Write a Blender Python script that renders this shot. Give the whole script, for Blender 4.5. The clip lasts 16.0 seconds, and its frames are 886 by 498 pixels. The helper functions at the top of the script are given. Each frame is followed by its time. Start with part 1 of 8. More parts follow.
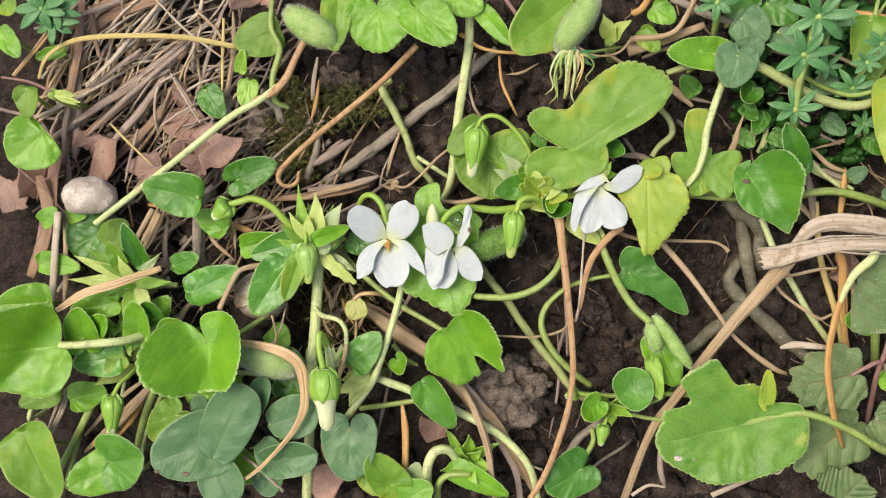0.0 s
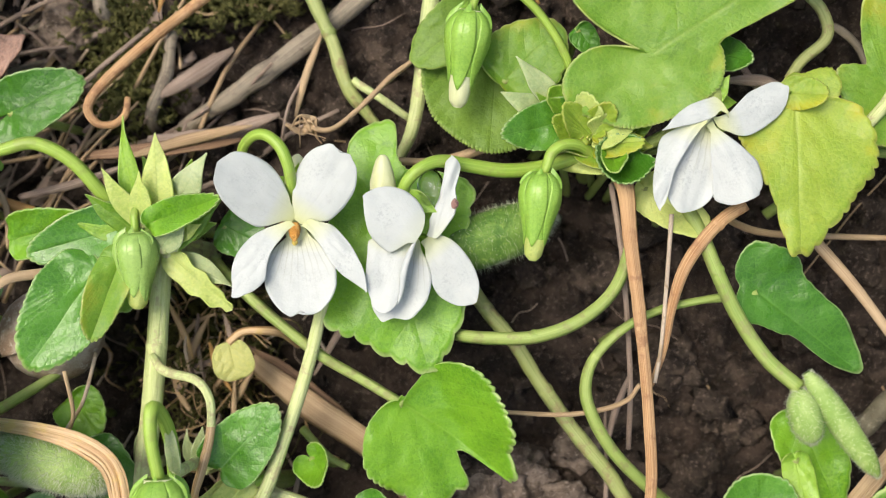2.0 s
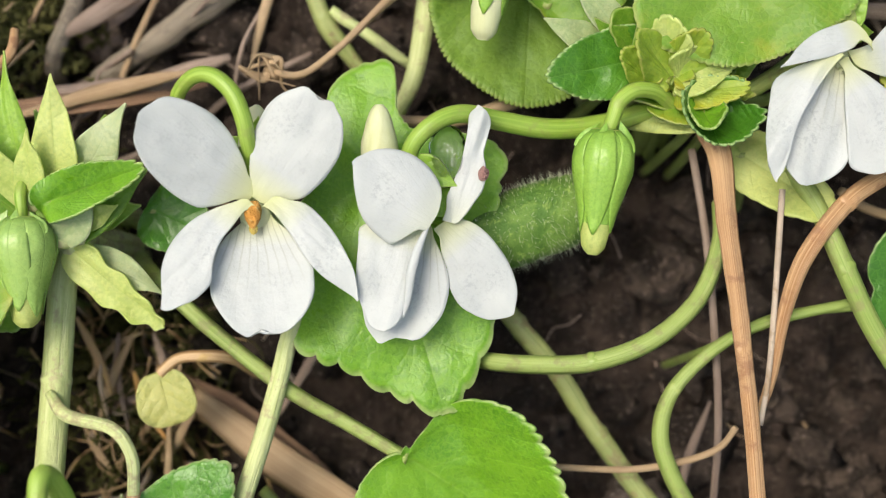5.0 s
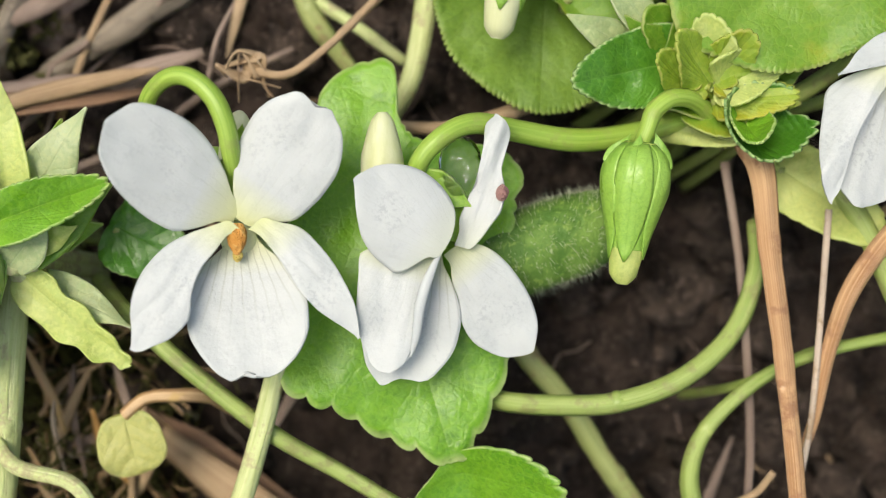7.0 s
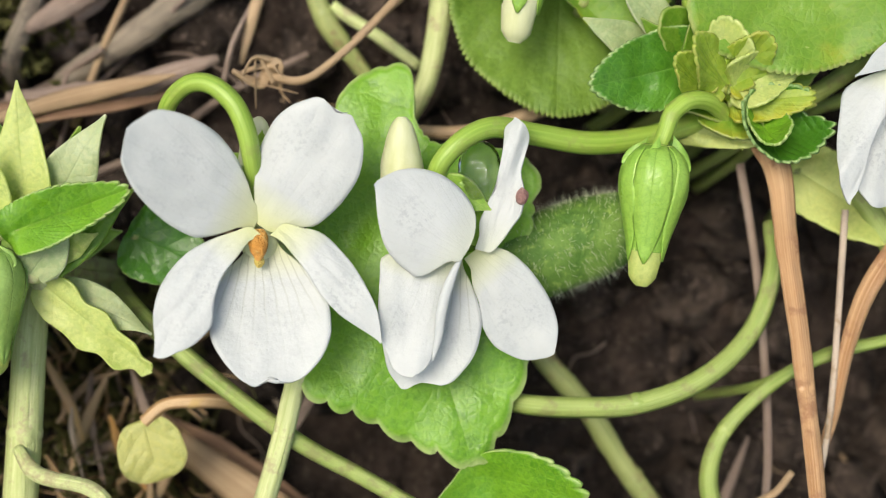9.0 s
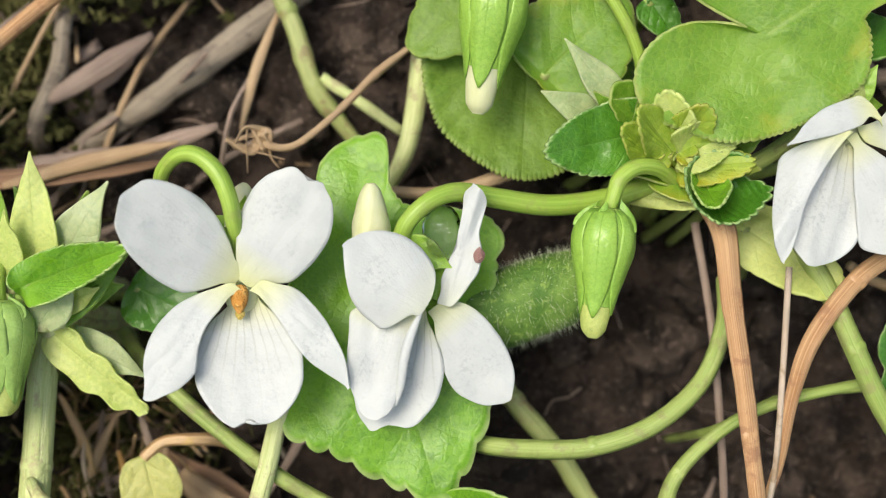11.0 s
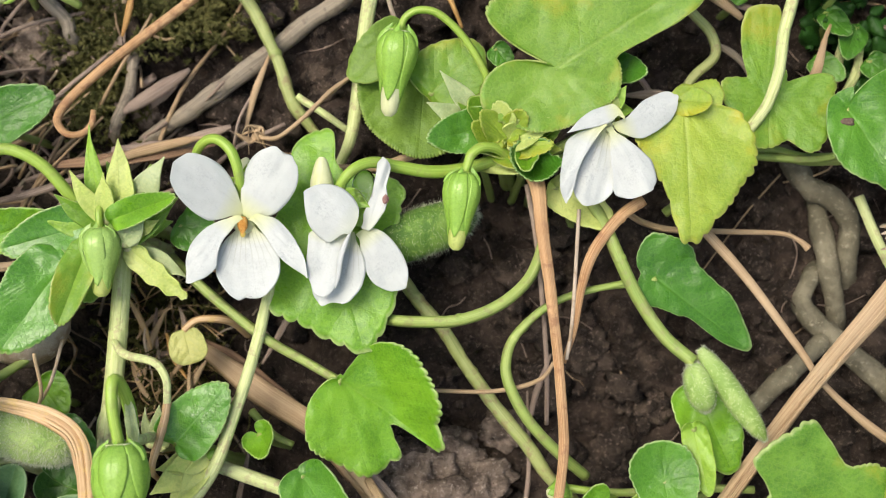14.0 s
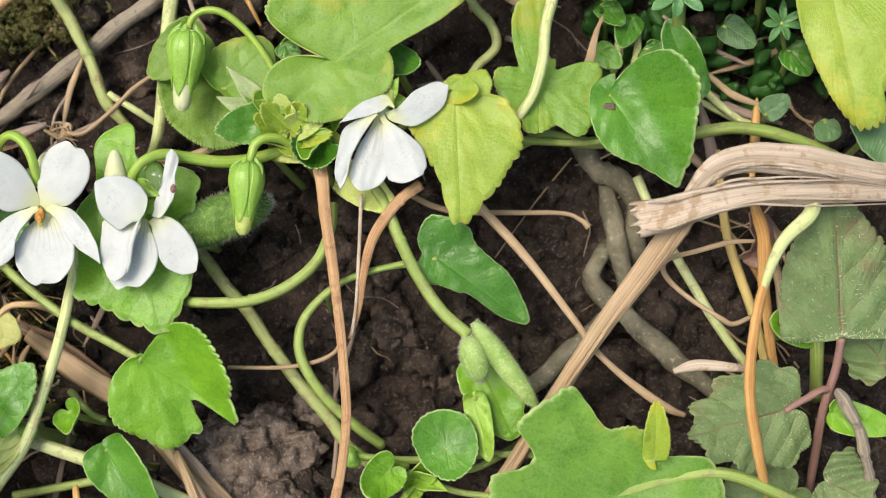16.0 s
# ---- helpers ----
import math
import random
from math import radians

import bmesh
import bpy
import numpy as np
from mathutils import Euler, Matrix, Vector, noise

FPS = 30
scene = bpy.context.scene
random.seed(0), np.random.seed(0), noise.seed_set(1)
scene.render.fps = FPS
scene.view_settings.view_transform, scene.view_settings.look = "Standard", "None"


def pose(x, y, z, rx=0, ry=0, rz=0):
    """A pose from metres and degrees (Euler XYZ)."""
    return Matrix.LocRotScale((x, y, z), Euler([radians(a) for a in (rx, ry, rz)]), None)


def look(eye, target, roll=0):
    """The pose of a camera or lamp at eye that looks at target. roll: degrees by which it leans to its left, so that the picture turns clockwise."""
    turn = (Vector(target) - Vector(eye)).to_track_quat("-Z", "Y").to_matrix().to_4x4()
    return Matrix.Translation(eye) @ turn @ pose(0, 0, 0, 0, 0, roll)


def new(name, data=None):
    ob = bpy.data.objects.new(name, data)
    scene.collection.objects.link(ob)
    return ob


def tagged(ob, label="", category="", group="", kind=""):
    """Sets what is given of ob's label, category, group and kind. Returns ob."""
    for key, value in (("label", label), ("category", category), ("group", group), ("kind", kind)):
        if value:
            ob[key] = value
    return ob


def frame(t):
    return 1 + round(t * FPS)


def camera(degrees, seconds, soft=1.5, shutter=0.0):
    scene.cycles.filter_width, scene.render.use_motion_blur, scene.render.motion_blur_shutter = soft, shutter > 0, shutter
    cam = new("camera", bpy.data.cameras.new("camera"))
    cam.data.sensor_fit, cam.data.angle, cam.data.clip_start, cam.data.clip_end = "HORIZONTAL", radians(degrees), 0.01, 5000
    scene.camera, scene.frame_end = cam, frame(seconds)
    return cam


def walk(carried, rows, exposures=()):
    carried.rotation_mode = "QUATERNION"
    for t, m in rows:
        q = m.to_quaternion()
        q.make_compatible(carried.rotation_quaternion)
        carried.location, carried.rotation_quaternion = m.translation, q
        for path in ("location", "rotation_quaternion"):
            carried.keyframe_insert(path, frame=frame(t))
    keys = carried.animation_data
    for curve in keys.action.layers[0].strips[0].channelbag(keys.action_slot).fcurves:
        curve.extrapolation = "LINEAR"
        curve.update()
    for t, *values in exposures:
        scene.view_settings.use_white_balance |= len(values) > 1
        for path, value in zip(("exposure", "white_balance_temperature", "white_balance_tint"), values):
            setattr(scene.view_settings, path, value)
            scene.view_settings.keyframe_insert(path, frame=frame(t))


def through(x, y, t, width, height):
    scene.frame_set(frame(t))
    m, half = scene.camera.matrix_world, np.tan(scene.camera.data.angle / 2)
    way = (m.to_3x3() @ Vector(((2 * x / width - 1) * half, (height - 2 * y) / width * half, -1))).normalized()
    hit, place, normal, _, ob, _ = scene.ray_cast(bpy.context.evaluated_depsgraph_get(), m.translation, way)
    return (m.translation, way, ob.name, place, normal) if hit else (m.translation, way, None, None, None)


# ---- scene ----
# ---------------------------------------------------------------- camera
# The plants stand on a bank that slopes 30 degrees towards the viewer. Places on it are given in
# centimetres: u across, v up the slope, h out of the soil.
BANK = pose(0, 0, 0.5, 30, 0, 0)
cam = camera(42, 16.0, soft=1.1)
cam.data.dof.use_dof, cam.data.dof.aperture_fstop = True, 21.0
ROWS = [
    (0, 4.029, 2.208, 29.513, -5.028, 5.825, -0.840),
    (0.5, 3.163, 0.623, 22.450, -3.005, 4.537, -0.028),
    (1, 3.152, 0.367, 19.860, -1.691, 2.743, -0.227),
    (1.5, 2.636, 0.222, 18.482, -1.406, 2.520, 0.013),
    (2, 2.177, 0.070, 16.510, -1.206, 1.812, -0.028),
    (2.5, 2.038, -0.008, 15.484, -1.061, 1.243, -0.126),
    (3, 1.885, -0.117, 14.646, -1.126, 0.812, -0.059),
    (3.5, 1.871, -0.203, 14.017, -1.364, 0.292, 0.003),
    (4, 1.689, -0.207, 13.599, -1.776, 0.259, -0.281),
    (4.5, 1.633, -0.115, 13.137, -0.843, -0.615, -0.488),
    (4.7, 1.560, -0.175, 12.777, -0.622, -0.482, -0.283),
    (6.8, 0.860, 0.259, 11.204, -1.780, -3.820, -0.189),
    (7, 0.875, 0.165, 11.082, -1.733, -3.835, -0.045),
    (7.5, 0.679, -0.030, 10.947, -1.872, -4.054, -0.026),
    (8, 0.920, -0.019, 10.913, -1.888, -4.149, -0.163),
    (8.5, 0.746, 0.001, 11.059, -1.785, -4.316, -0.560),
    (9, 0.673, 0.181, 11.091, -1.595, -4.177, -0.561),
    (9.5, 1.082, 0.330, 11.164, -1.065, -4.081, -0.683),
    (9.7, 1.192, 0.356, 11.353, -0.924, -3.721, -0.656),
    (11.8, 1.497, 0.406, 13.108, 0.642, 0.104, -0.409),
    (12, 1.318, 0.332, 14.010, 0.814, -0.427, -0.478),
    (12.5, 1.572, -0.128, 15.970, 1.472, 0.500, -0.594),
    (13, 1.427, -0.340, 16.794, 1.501, 0.446, -0.467),
    (13.5, 2.193, -0.477, 17.102, 1.480, 0.360, -0.590),
    (14, 2.682, -0.898, 18.230, 1.978, 0.125, -0.461),
    (14.5, 3.420, -1.069, 19.100, 2.021, 0.240, -0.803),
    (15, 3.827, -1.221, 19.441, 2.029, 0.275, -1.018),
    (15.5, 5.03, -1.075, 19.246, 1.818, 0.848, -1.188),
    (16, 5.885, -1.165, 19.265, 1.698, 0.488, -1.644),
]
walk(cam, [(t, BANK @ pose(u / 100, v / 100, h / 100, rx, ry, rz)) for t, u, v, h, rx, ry, rz in ROWS],
     [(0.0, 0.47, 6800, 10), (1.0, 0.57, 6800, 10), (2.0, 0.56, 6800, 10), (4.5, 0.48, 6800, 10), (8.0, 0.43, 6800, 10), (9.7, 0.45, 6800, 10), (12.5, 0.53, 6800, 10), (16.0, 0.55, 6800, 10)])

# ---------------------------------------------------------------- daylight
world = bpy.data.worlds.new("overcast")
scene.world = world
world.use_nodes = True
wn = world.node_tree.nodes
sky = wn.new("ShaderNodeTexSky")
sky.sky_type, sky.sun_disc = "NISHITA", False
sky.sun_elevation, sky.sun_rotation = radians(62), radians(-126)
sky.air_density, sky.dust_density, sky.ozone_density = 1.0, 4.0, 0.6
world.node_tree.links.new(sky.outputs[0], wn["Background"].inputs[0])
wn["Background"].inputs[1].default_value = 0.15
sun_data = bpy.data.lights.new("sun", "SUN")
sun_data.energy, sun_data.angle, sun_data.color = 1.9, radians(26), (1.0, 0.95, 0.87)
sun = new("sun", sun_data)
sun.matrix_world = look((-0.75, -0.55, 2.6), (0, 0, 0.5))


# ---------------------------------------------------------------- materials
def mat_base(name):
    m = bpy.data.materials.new(name)
    m.use_nodes = True
    nt = m.node_tree
    return m, nt, nt.nodes["Principled BSDF"], nt.nodes["Material Output"]


def nd(nt, kind, **values):
    """A node with its inputs: a number, a colour or the socket of another node."""
    node = nt.nodes.new("ShaderNode" + kind)
    for key, value in values.items():
        if key == "p_operation":
            node.operation = value
        elif key == "p_feature":
            node.feature = value
        elif key == "p_uv_map":
            node.uv_map = value
        elif key == "p_noise_dimensions":
            node.noise_dimensions = value
        if key.startswith("p_"):
            continue
        socket = node.inputs[int(key[1:])] if key[0] == "i" and key[1:].isdigit() else node.inputs[key]
        if isinstance(value, bpy.types.NodeSocket):
            nt.links.new(value, socket)
        else:
            socket.default_value = value
    return node


def op(nt, what, a, b=0.0, c=0.0):
    return nd(nt, "Math", p_operation=what, i0=a, i1=b, i2=c).outputs[0]


def step(nt, value, low, high, to_low=0.0, to_high=1.0):
    node = nd(nt, "MapRange", i0=value, i1=low, i2=high, i3=to_low, i4=to_high)
    return node.outputs[0]


def blend(nt, fac, a, b, how="MIX"):
    node = nt.nodes.new("ShaderNodeMix")
    node.data_type, node.blend_type = "RGBA", how
    for socket, value in ((node.inputs[0], fac), (node.inputs[6], a), (node.inputs[7], b)):
        if isinstance(value, bpy.types.NodeSocket):
            nt.links.new(value, socket)
        else:
            socket.default_value = value if not isinstance(value, tuple) or len(value) == 4 else (*value, 1)
    return node.outputs[2]


def grain(nt, scale, detail=4.0, rough=0.55, coord="Object"):
    tc = nt.nodes.new("ShaderNodeTexCoord")
    return nd(nt, "TexNoise", Vector=tc.outputs[coord], Scale=scale, Detail=detail, Roughness=rough).outputs[0]


def random_of(nt):
    return nt.nodes.new("ShaderNodeObjectInfo").outputs["Random"]


def leaf_mat(name, dark, light, rim, vein, rough=0.42, through=0.35, vary=0.25, patch=None, bump=0.3, spacing=0.27, ribbing=0.28, coat=0.06, gloss=0.5, puffed=0.18):
    """A living leaf: two greens, veins that rise, a paler rim, light that shines through."""
    m, nt, bsdf, out = mat_base(name)
    uv = nd(nt, "UVMap", p_uv_map="blade").outputs[0]
    xy = nd(nt, "SeparateXYZ", i0=uv)
    s, a = xy.outputs[0], op(nt, "ABSOLUTE", xy.outputs[1])
    edge = nd(nt, "SeparateXYZ", i0=nd(nt, "UVMap", p_uv_map="edge").outputs[0]).outputs[0]
    wob = grain(nt, 260, 3)
    sweep = op(nt, "ADD", op(nt, "MULTIPLY", a, 0.55), op(nt, "MULTIPLY", op(nt, "MULTIPLY", a, a), 0.9))
    bent = op(nt, "ADD", op(nt, "SUBTRACT", s, sweep), op(nt, "MULTIPLY", op(nt, "SUBTRACT", wob, 0.5), 0.09))
    side = op(nt, "PINGPONG", op(nt, "ADD", bent, 5.0), spacing / 2)
    lines = step(nt, side, 0.0, 0.013, 1.0, 0.0)
    mid = op(nt, "MULTIPLY", step(nt, op(nt, "ADD", a, op(nt, "MULTIPLY", s, 0.012)), 0.004, 0.019, 1.0, 0.0), step(nt, s, 0.0, 0.02))
    ribs = op(nt, "MAXIMUM", op(nt, "MULTIPLY", lines, step(nt, grain(nt, 180, 3), 0.35, 0.65, 0.12, 0.45)), mid)
    cells = nd(nt, "TexVoronoi", p_feature="DISTANCE_TO_EDGE", Vector=nt.nodes.new("ShaderNodeTexCoord").outputs["Object"], Scale=1400.0).outputs["Distance"]
    base = blend(nt, step(nt, grain(nt, 150, 6, 0.62), 0.36, 0.62), dark, light)
    base = blend(nt, op(nt, "MULTIPLY", random_of(nt), vary), base, light)
    base = blend(nt, step(nt, grain(nt, 620, 4, 0.7), 0.5, 0.66, 0.0, 0.5), base, (dark[0] * 0.55, dark[1] * 0.62, dark[2] * 0.6))
    base = blend(nt, step(nt, grain(nt, 48, 4, 0.55), 0.48, 0.66, 0.0, 0.35), base, (light[0] * 1.15, light[1] * 1.08, light[2] * 0.9))
    if patch:
        near_edge = op(nt, "ADD", grain(nt, 95, 5, 0.65), op(nt, "MULTIPLY", op(nt, "SUBTRACT", edge, 0.6), 0.22))
        base = blend(nt, step(nt, near_edge, patch[1], patch[1] + 0.12), base, patch[0])
    base = blend(nt, step(nt, cells, 0.0, 0.09, 0.22, 0.0), base, vein)
    base = blend(nt, step(nt, grain(nt, 2600, 3, 0.6), 0.44, 0.60, 0.0, 0.45), base, (light[0] * 1.2, light[1] * 1.1, light[2]))
    base = blend(nt, op(nt, "MULTIPLY", ribs, ribbing), base, vein)
    base = blend(nt, op(nt, "MULTIPLY", step(nt, edge, 0.965, 0.995, 0.0, 0.85), step(nt, grain(nt, 700, 3), 0.3, 0.6, 0.35, 1.0)), base, rim)
    puff = op(nt, "MULTIPLY", step(nt, side, 0.0, spacing * 0.4), step(nt, a, 0.0, 0.12, 0.3, 1.0))
    geo_bump = op(nt, "ADD", op(nt, "SUBTRACT", op(nt, "MULTIPLY", puff, puffed), op(nt, "MULTIPLY", ribs, 0.18)), op(nt, "ADD", op(nt, "MULTIPLY", step(nt, cells, 0.0, 0.2), 0.07), op(nt, "MULTIPLY", grain(nt, 900, 5, 0.65), 0.45)))
    bmp = nd(nt, "Bump", Strength=min(1.0, bump * 1.5), Distance=0.0006, Height=geo_bump)
    nt.links.new(base, bsdf.inputs["Base Color"])
    nt.links.new(bmp.outputs[0], bsdf.inputs["Normal"])
    nt.links.new(step(nt, grain(nt, 500, 4), 0.3, 0.75, rough - 0.07, rough + 0.16), bsdf.inputs["Roughness"])
    bsdf.inputs["Specular IOR Level"].default_value = gloss
    bsdf.inputs["Coat Weight"].default_value, bsdf.inputs["Coat Roughness"].default_value = coat, 0.3
    tr = nd(nt, "BsdfTranslucent", Color=blend(nt, 0.45, base, (light[0] * 1.3, light[1] * 1.25, light[2] * 0.6)))
    mix = nd(nt, "MixShader", i0=through, i1=bsdf.outputs[0], i2=tr.outputs[0])
    nt.links.new(mix.outputs[0], out.inputs[0])
    return m


def petal_mat(name, veined=0.0, heart=(0.62, 0.66, 0.22)):
    m, nt, bsdf, out = mat_base(name)
    xy = nd(nt, "SeparateXYZ", i0=nd(nt, "UVMap", p_uv_map="blade").outputs[0])
    s, w = xy.outputs[0], xy.outputs[1]
    wob = op(nt, "MULTIPLY", op(nt, "SUBTRACT", grain(nt, 420, 3), 0.5), 0.05)
    fan = op(nt, "DIVIDE", op(nt, "ADD", w, wob), op(nt, "ADD", s, 0.3))
    streak = step(nt, op(nt, "PINGPONG", op(nt, "ADD", fan, 3.0), 0.05), 0.002, 0.014, 1.0, 0.0)
    fade = step(nt, s, 0.18, 0.62, 1.0, 0.0)
    base = blend(nt, step(nt, grain(nt, 300, 5), 0.3, 0.7), (0.545, 0.585, 0.565), (0.61, 0.65, 0.625))
    middle = op(nt, "MULTIPLY", step(nt, op(nt, "ABSOLUTE", op(nt, "SUBTRACT", s, 0.56)), 0.1, 0.34, 1.0, 0.12), step(nt, op(nt, "ABSOLUTE", w), 0.1, 0.36, 1.0, 0.2))
    flecks = op(nt, "MULTIPLY", step(nt, grain(nt, 3000, 3, 0.7), 0.5, 0.6, 0.0, 0.6), step(nt, grain(nt, 420, 3), 0.42, 0.62))
    base = blend(nt, op(nt, "MULTIPLY", flecks, middle), base, (0.42, 0.46, 0.46))
    base = blend(nt, op(nt, "MULTIPLY", op(nt, "MULTIPLY", streak, step(nt, s, 0.1, 0.85, 1.0, 0.0)), 0.14), base, (0.5, 0.55, 0.45))
    base = blend(nt, step(nt, s, 0.02, 0.30, 0.7, 0.0), base, heart)
    if veined:
        base = blend(nt, op(nt, "MULTIPLY", op(nt, "MULTIPLY", streak, fade), veined), base, (0.2, 0.22, 0.13))
    bmp = nd(nt, "Bump", Strength=0.32, Distance=0.0003, Height=op(nt, "ADD", op(nt, "MULTIPLY", streak, -0.1), op(nt, "MULTIPLY", grain(nt, 1900, 4, 0.65), 0.9)))
    nt.links.new(base, bsdf.inputs["Base Color"])
    nt.links.new(bmp.outputs[0], bsdf.inputs["Normal"])
    bsdf.inputs["Roughness"].default_value = 0.42
    bsdf.inputs["Specular IOR Level"].default_value = 0.4
    tr = nd(nt, "BsdfTranslucent", Color=base)
    mix = nd(nt, "MixShader", i0=0.3, i1=bsdf.outputs[0], i2=tr.outputs[0])
    nt.links.new(mix.outputs[0], out.inputs[0])
    return m


def stem_mat(name, dark, light, rough=0.5, streak=0.4, spots=None, through=0.0, bump=0.8, vary=0.35, long_scale=6.0, round_scale=9.0):
    """Stalks, straws and twigs: colour in long streaks along the fibre, worn spots across it."""
    m, nt, bsdf, out = mat_base(name)
    uv = nd(nt, "UVMap", p_uv_map="blade").outputs[0]
    long_ = nd(nt, "Mapping", i0=uv, Scale=(long_scale, round_scale, 1.0)).outputs[0]
    info = random_of(nt)
    fibre = nd(nt, "TexNoise", p_noise_dimensions="4D", Vector=long_, W=op(nt, "MULTIPLY", info, 40.0), Scale=2.2, Detail=6.0, Roughness=0.65).outputs[0]
    base = blend(nt, step(nt, fibre, 0.5 - streak / 3, 0.5 + streak / 3), dark, light)
    base = blend(nt, op(nt, "MULTIPLY", info, vary), base, dark)
    base = blend(nt, step(nt, grain(nt, 130, 4), 0.4, 0.7, 0.0, 0.45), base, light)
    if spots:
        base = blend(nt, step(nt, grain(nt, 420, 4, 0.7), 0.53, 0.62, 0.0, 0.8), base, spots)
    hgt = op(nt, "ADD", op(nt, "MULTIPLY", fibre, 0.8), op(nt, "MULTIPLY", grain(nt, 1100, 4), 0.5))
    bmp = nd(nt, "Bump", Strength=bump, Distance=0.0005, Height=hgt)
    nt.links.new(base, bsdf.inputs["Base Color"])
    nt.links.new(bmp.outputs[0], bsdf.inputs["Normal"])
    bsdf.inputs["Roughness"].default_value = rough
    if through:
        tr = nd(nt, "BsdfTranslucent", Color=base)
        mix = nd(nt, "MixShader", i0=through, i1=bsdf.outputs[0], i2=tr.outputs[0])
        nt.links.new(mix.outputs[0], out.inputs[0])
    return m


def ground_mat(name, dark, light, fleck, rough=0.9, scale=1.0, bump=0.9):
    m, nt, bsdf, out = mat_base(name)
    big, mid, fine = grain(nt, 60 * scale, 5), grain(nt, 320 * scale, 6, 0.65), grain(nt, 1800 * scale, 4, 0.7)
    base = blend(nt, step(nt, mid, 0.42, 0.6), dark, light)
    base = blend(nt, step(nt, big, 0.35, 0.65, 0.0, 0.6), base, dark)
    base = blend(nt, step(nt, fine, 0.56, 0.68, 0.0, 0.75), base, fleck)
    hgt = op(nt, "ADD", op(nt, "MULTIPLY", mid, 1.2), op(nt, "MULTIPLY", fine, 0.7))
    bmp = nd(nt, "Bump", Strength=bump, Distance=0.0014, Height=hgt)
    nt.links.new(base, bsdf.inputs["Base Color"])
    nt.links.new(bmp.outputs[0], bsdf.inputs["Normal"])
    bsdf.inputs["Roughness"].default_value = rough
    bsdf.inputs["Specular IOR Level"].default_value = 0.25
    return m


GREEN = leaf_mat("violet_green", (0.080, 0.262, 0.011), (0.212, 0.465, 0.028), (0.54, 0.66, 0.26), (0.325, 0.543, 0.088), rough=0.34)
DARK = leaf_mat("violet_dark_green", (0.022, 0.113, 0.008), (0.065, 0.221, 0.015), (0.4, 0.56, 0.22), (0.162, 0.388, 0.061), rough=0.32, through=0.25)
MID = leaf_mat("violet_mid_green", (0.036, 0.158, 0.011), (0.106, 0.302, 0.024), (0.46, 0.6, 0.25), (0.217, 0.436, 0.082), rough=0.34, through=0.28)
LIME = leaf_mat("violet_lime", (0.109, 0.285, 0.016), (0.214, 0.408, 0.038), (0.52, 0.58, 0.2), (0.384, 0.516, 0.102), through=0.4, patch=((0.384, 0.430, 0.034), 0.58))
RAGGED = leaf_mat("violet_ragged_lime", (0.109, 0.285, 0.016), (0.214, 0.408, 0.038), (0.52, 0.58, 0.2), (0.384, 0.516, 0.102), through=0.4, patch=((0.384, 0.430, 0.034), 0.58), spacing=0.8, puffed=0.0)
ROUNDLEAF = leaf_mat("violet_round_green", (0.036, 0.158, 0.011), (0.106, 0.302, 0.024), (0.46, 0.6, 0.25), (0.217, 0.436, 0.082), rough=0.34, through=0.28, spacing=0.7, puffed=0.0)
YELLOW = leaf_mat("violet_yellow", (0.22, 0.39, 0.03), (0.4, 0.53, 0.07), (0.512, 0.533, 0.136), (0.432, 0.516, 0.150), through=0.4, patch=((0.496, 0.490, 0.027), 0.54))
FADED = leaf_mat("violet_faded", (0.32, 0.38, 0.09), (0.50, 0.53, 0.18), (0.6, 0.58, 0.26), (0.5, 0.52, 0.2), through=0.3, coat=0.0)
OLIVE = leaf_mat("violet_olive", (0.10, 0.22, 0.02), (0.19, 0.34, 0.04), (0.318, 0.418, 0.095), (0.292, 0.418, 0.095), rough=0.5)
GLOSSY = leaf_mat("violet_glossy_green", (0.044, 0.185, 0.012), (0.112, 0.345, 0.026), (0.5, 0.64, 0.26), (0.27, 0.48, 0.14), rough=0.3, through=0.28, ribbing=0.5, coat=0.2, gloss=0.6)
# Near-black green: the shade under the tall weeds is put into this colour.
SHADEGREEN = leaf_mat("weed_green_shade_in_colour", (0.010, 0.05, 0.008), (0.03, 0.11, 0.016), (0.08, 0.16, 0.05), (0.05, 0.14, 0.03), rough=0.45, through=0.15, coat=0.0, gloss=0.3)
CLOVER = leaf_mat("clover_blue_green", (0.048, 0.144, 0.052), (0.104, 0.220, 0.084), (0.32, 0.44, 0.22), (0.17, 0.33, 0.14), rough=0.45, through=0.25, bump=0.2, spacing=0.09, ribbing=0.18)
GREY = leaf_mat("hairy_grey_green", (0.085, 0.17, 0.05), (0.175, 0.275, 0.10), (0.27, 0.30, 0.13), (0.34, 0.17, 0.10), rough=0.5, through=0.25, bump=0.6, ribbing=0.7, puffed=0.7, patch=((0.19, 0.15, 0.08), 0.62))
CALYX = leaf_mat("sepal_green", (0.153, 0.349, 0.027), (0.298, 0.514, 0.061), (0.505, 0.640, 0.190), (0.415, 0.582, 0.136), rough=0.36, through=0.3)
SEPAL = leaf_mat("bud_sepal_green", (0.16, 0.36, 0.035), (0.31, 0.54, 0.09), (0.36, 0.55, 0.12), (0.10, 0.26, 0.02), rough=0.33, through=0.25, bump=0.25, spacing=0.9, ribbing=0.1, coat=0.12)
BUDGREEN = leaf_mat("bud_sepal_pale", (0.21, 0.40, 0.07), (0.36, 0.56, 0.15), (0.45, 0.6, 0.2), (0.25, 0.44, 0.09), rough=0.3, through=0.25, bump=0.2, spacing=0.9, ribbing=0.1, coat=0.15)
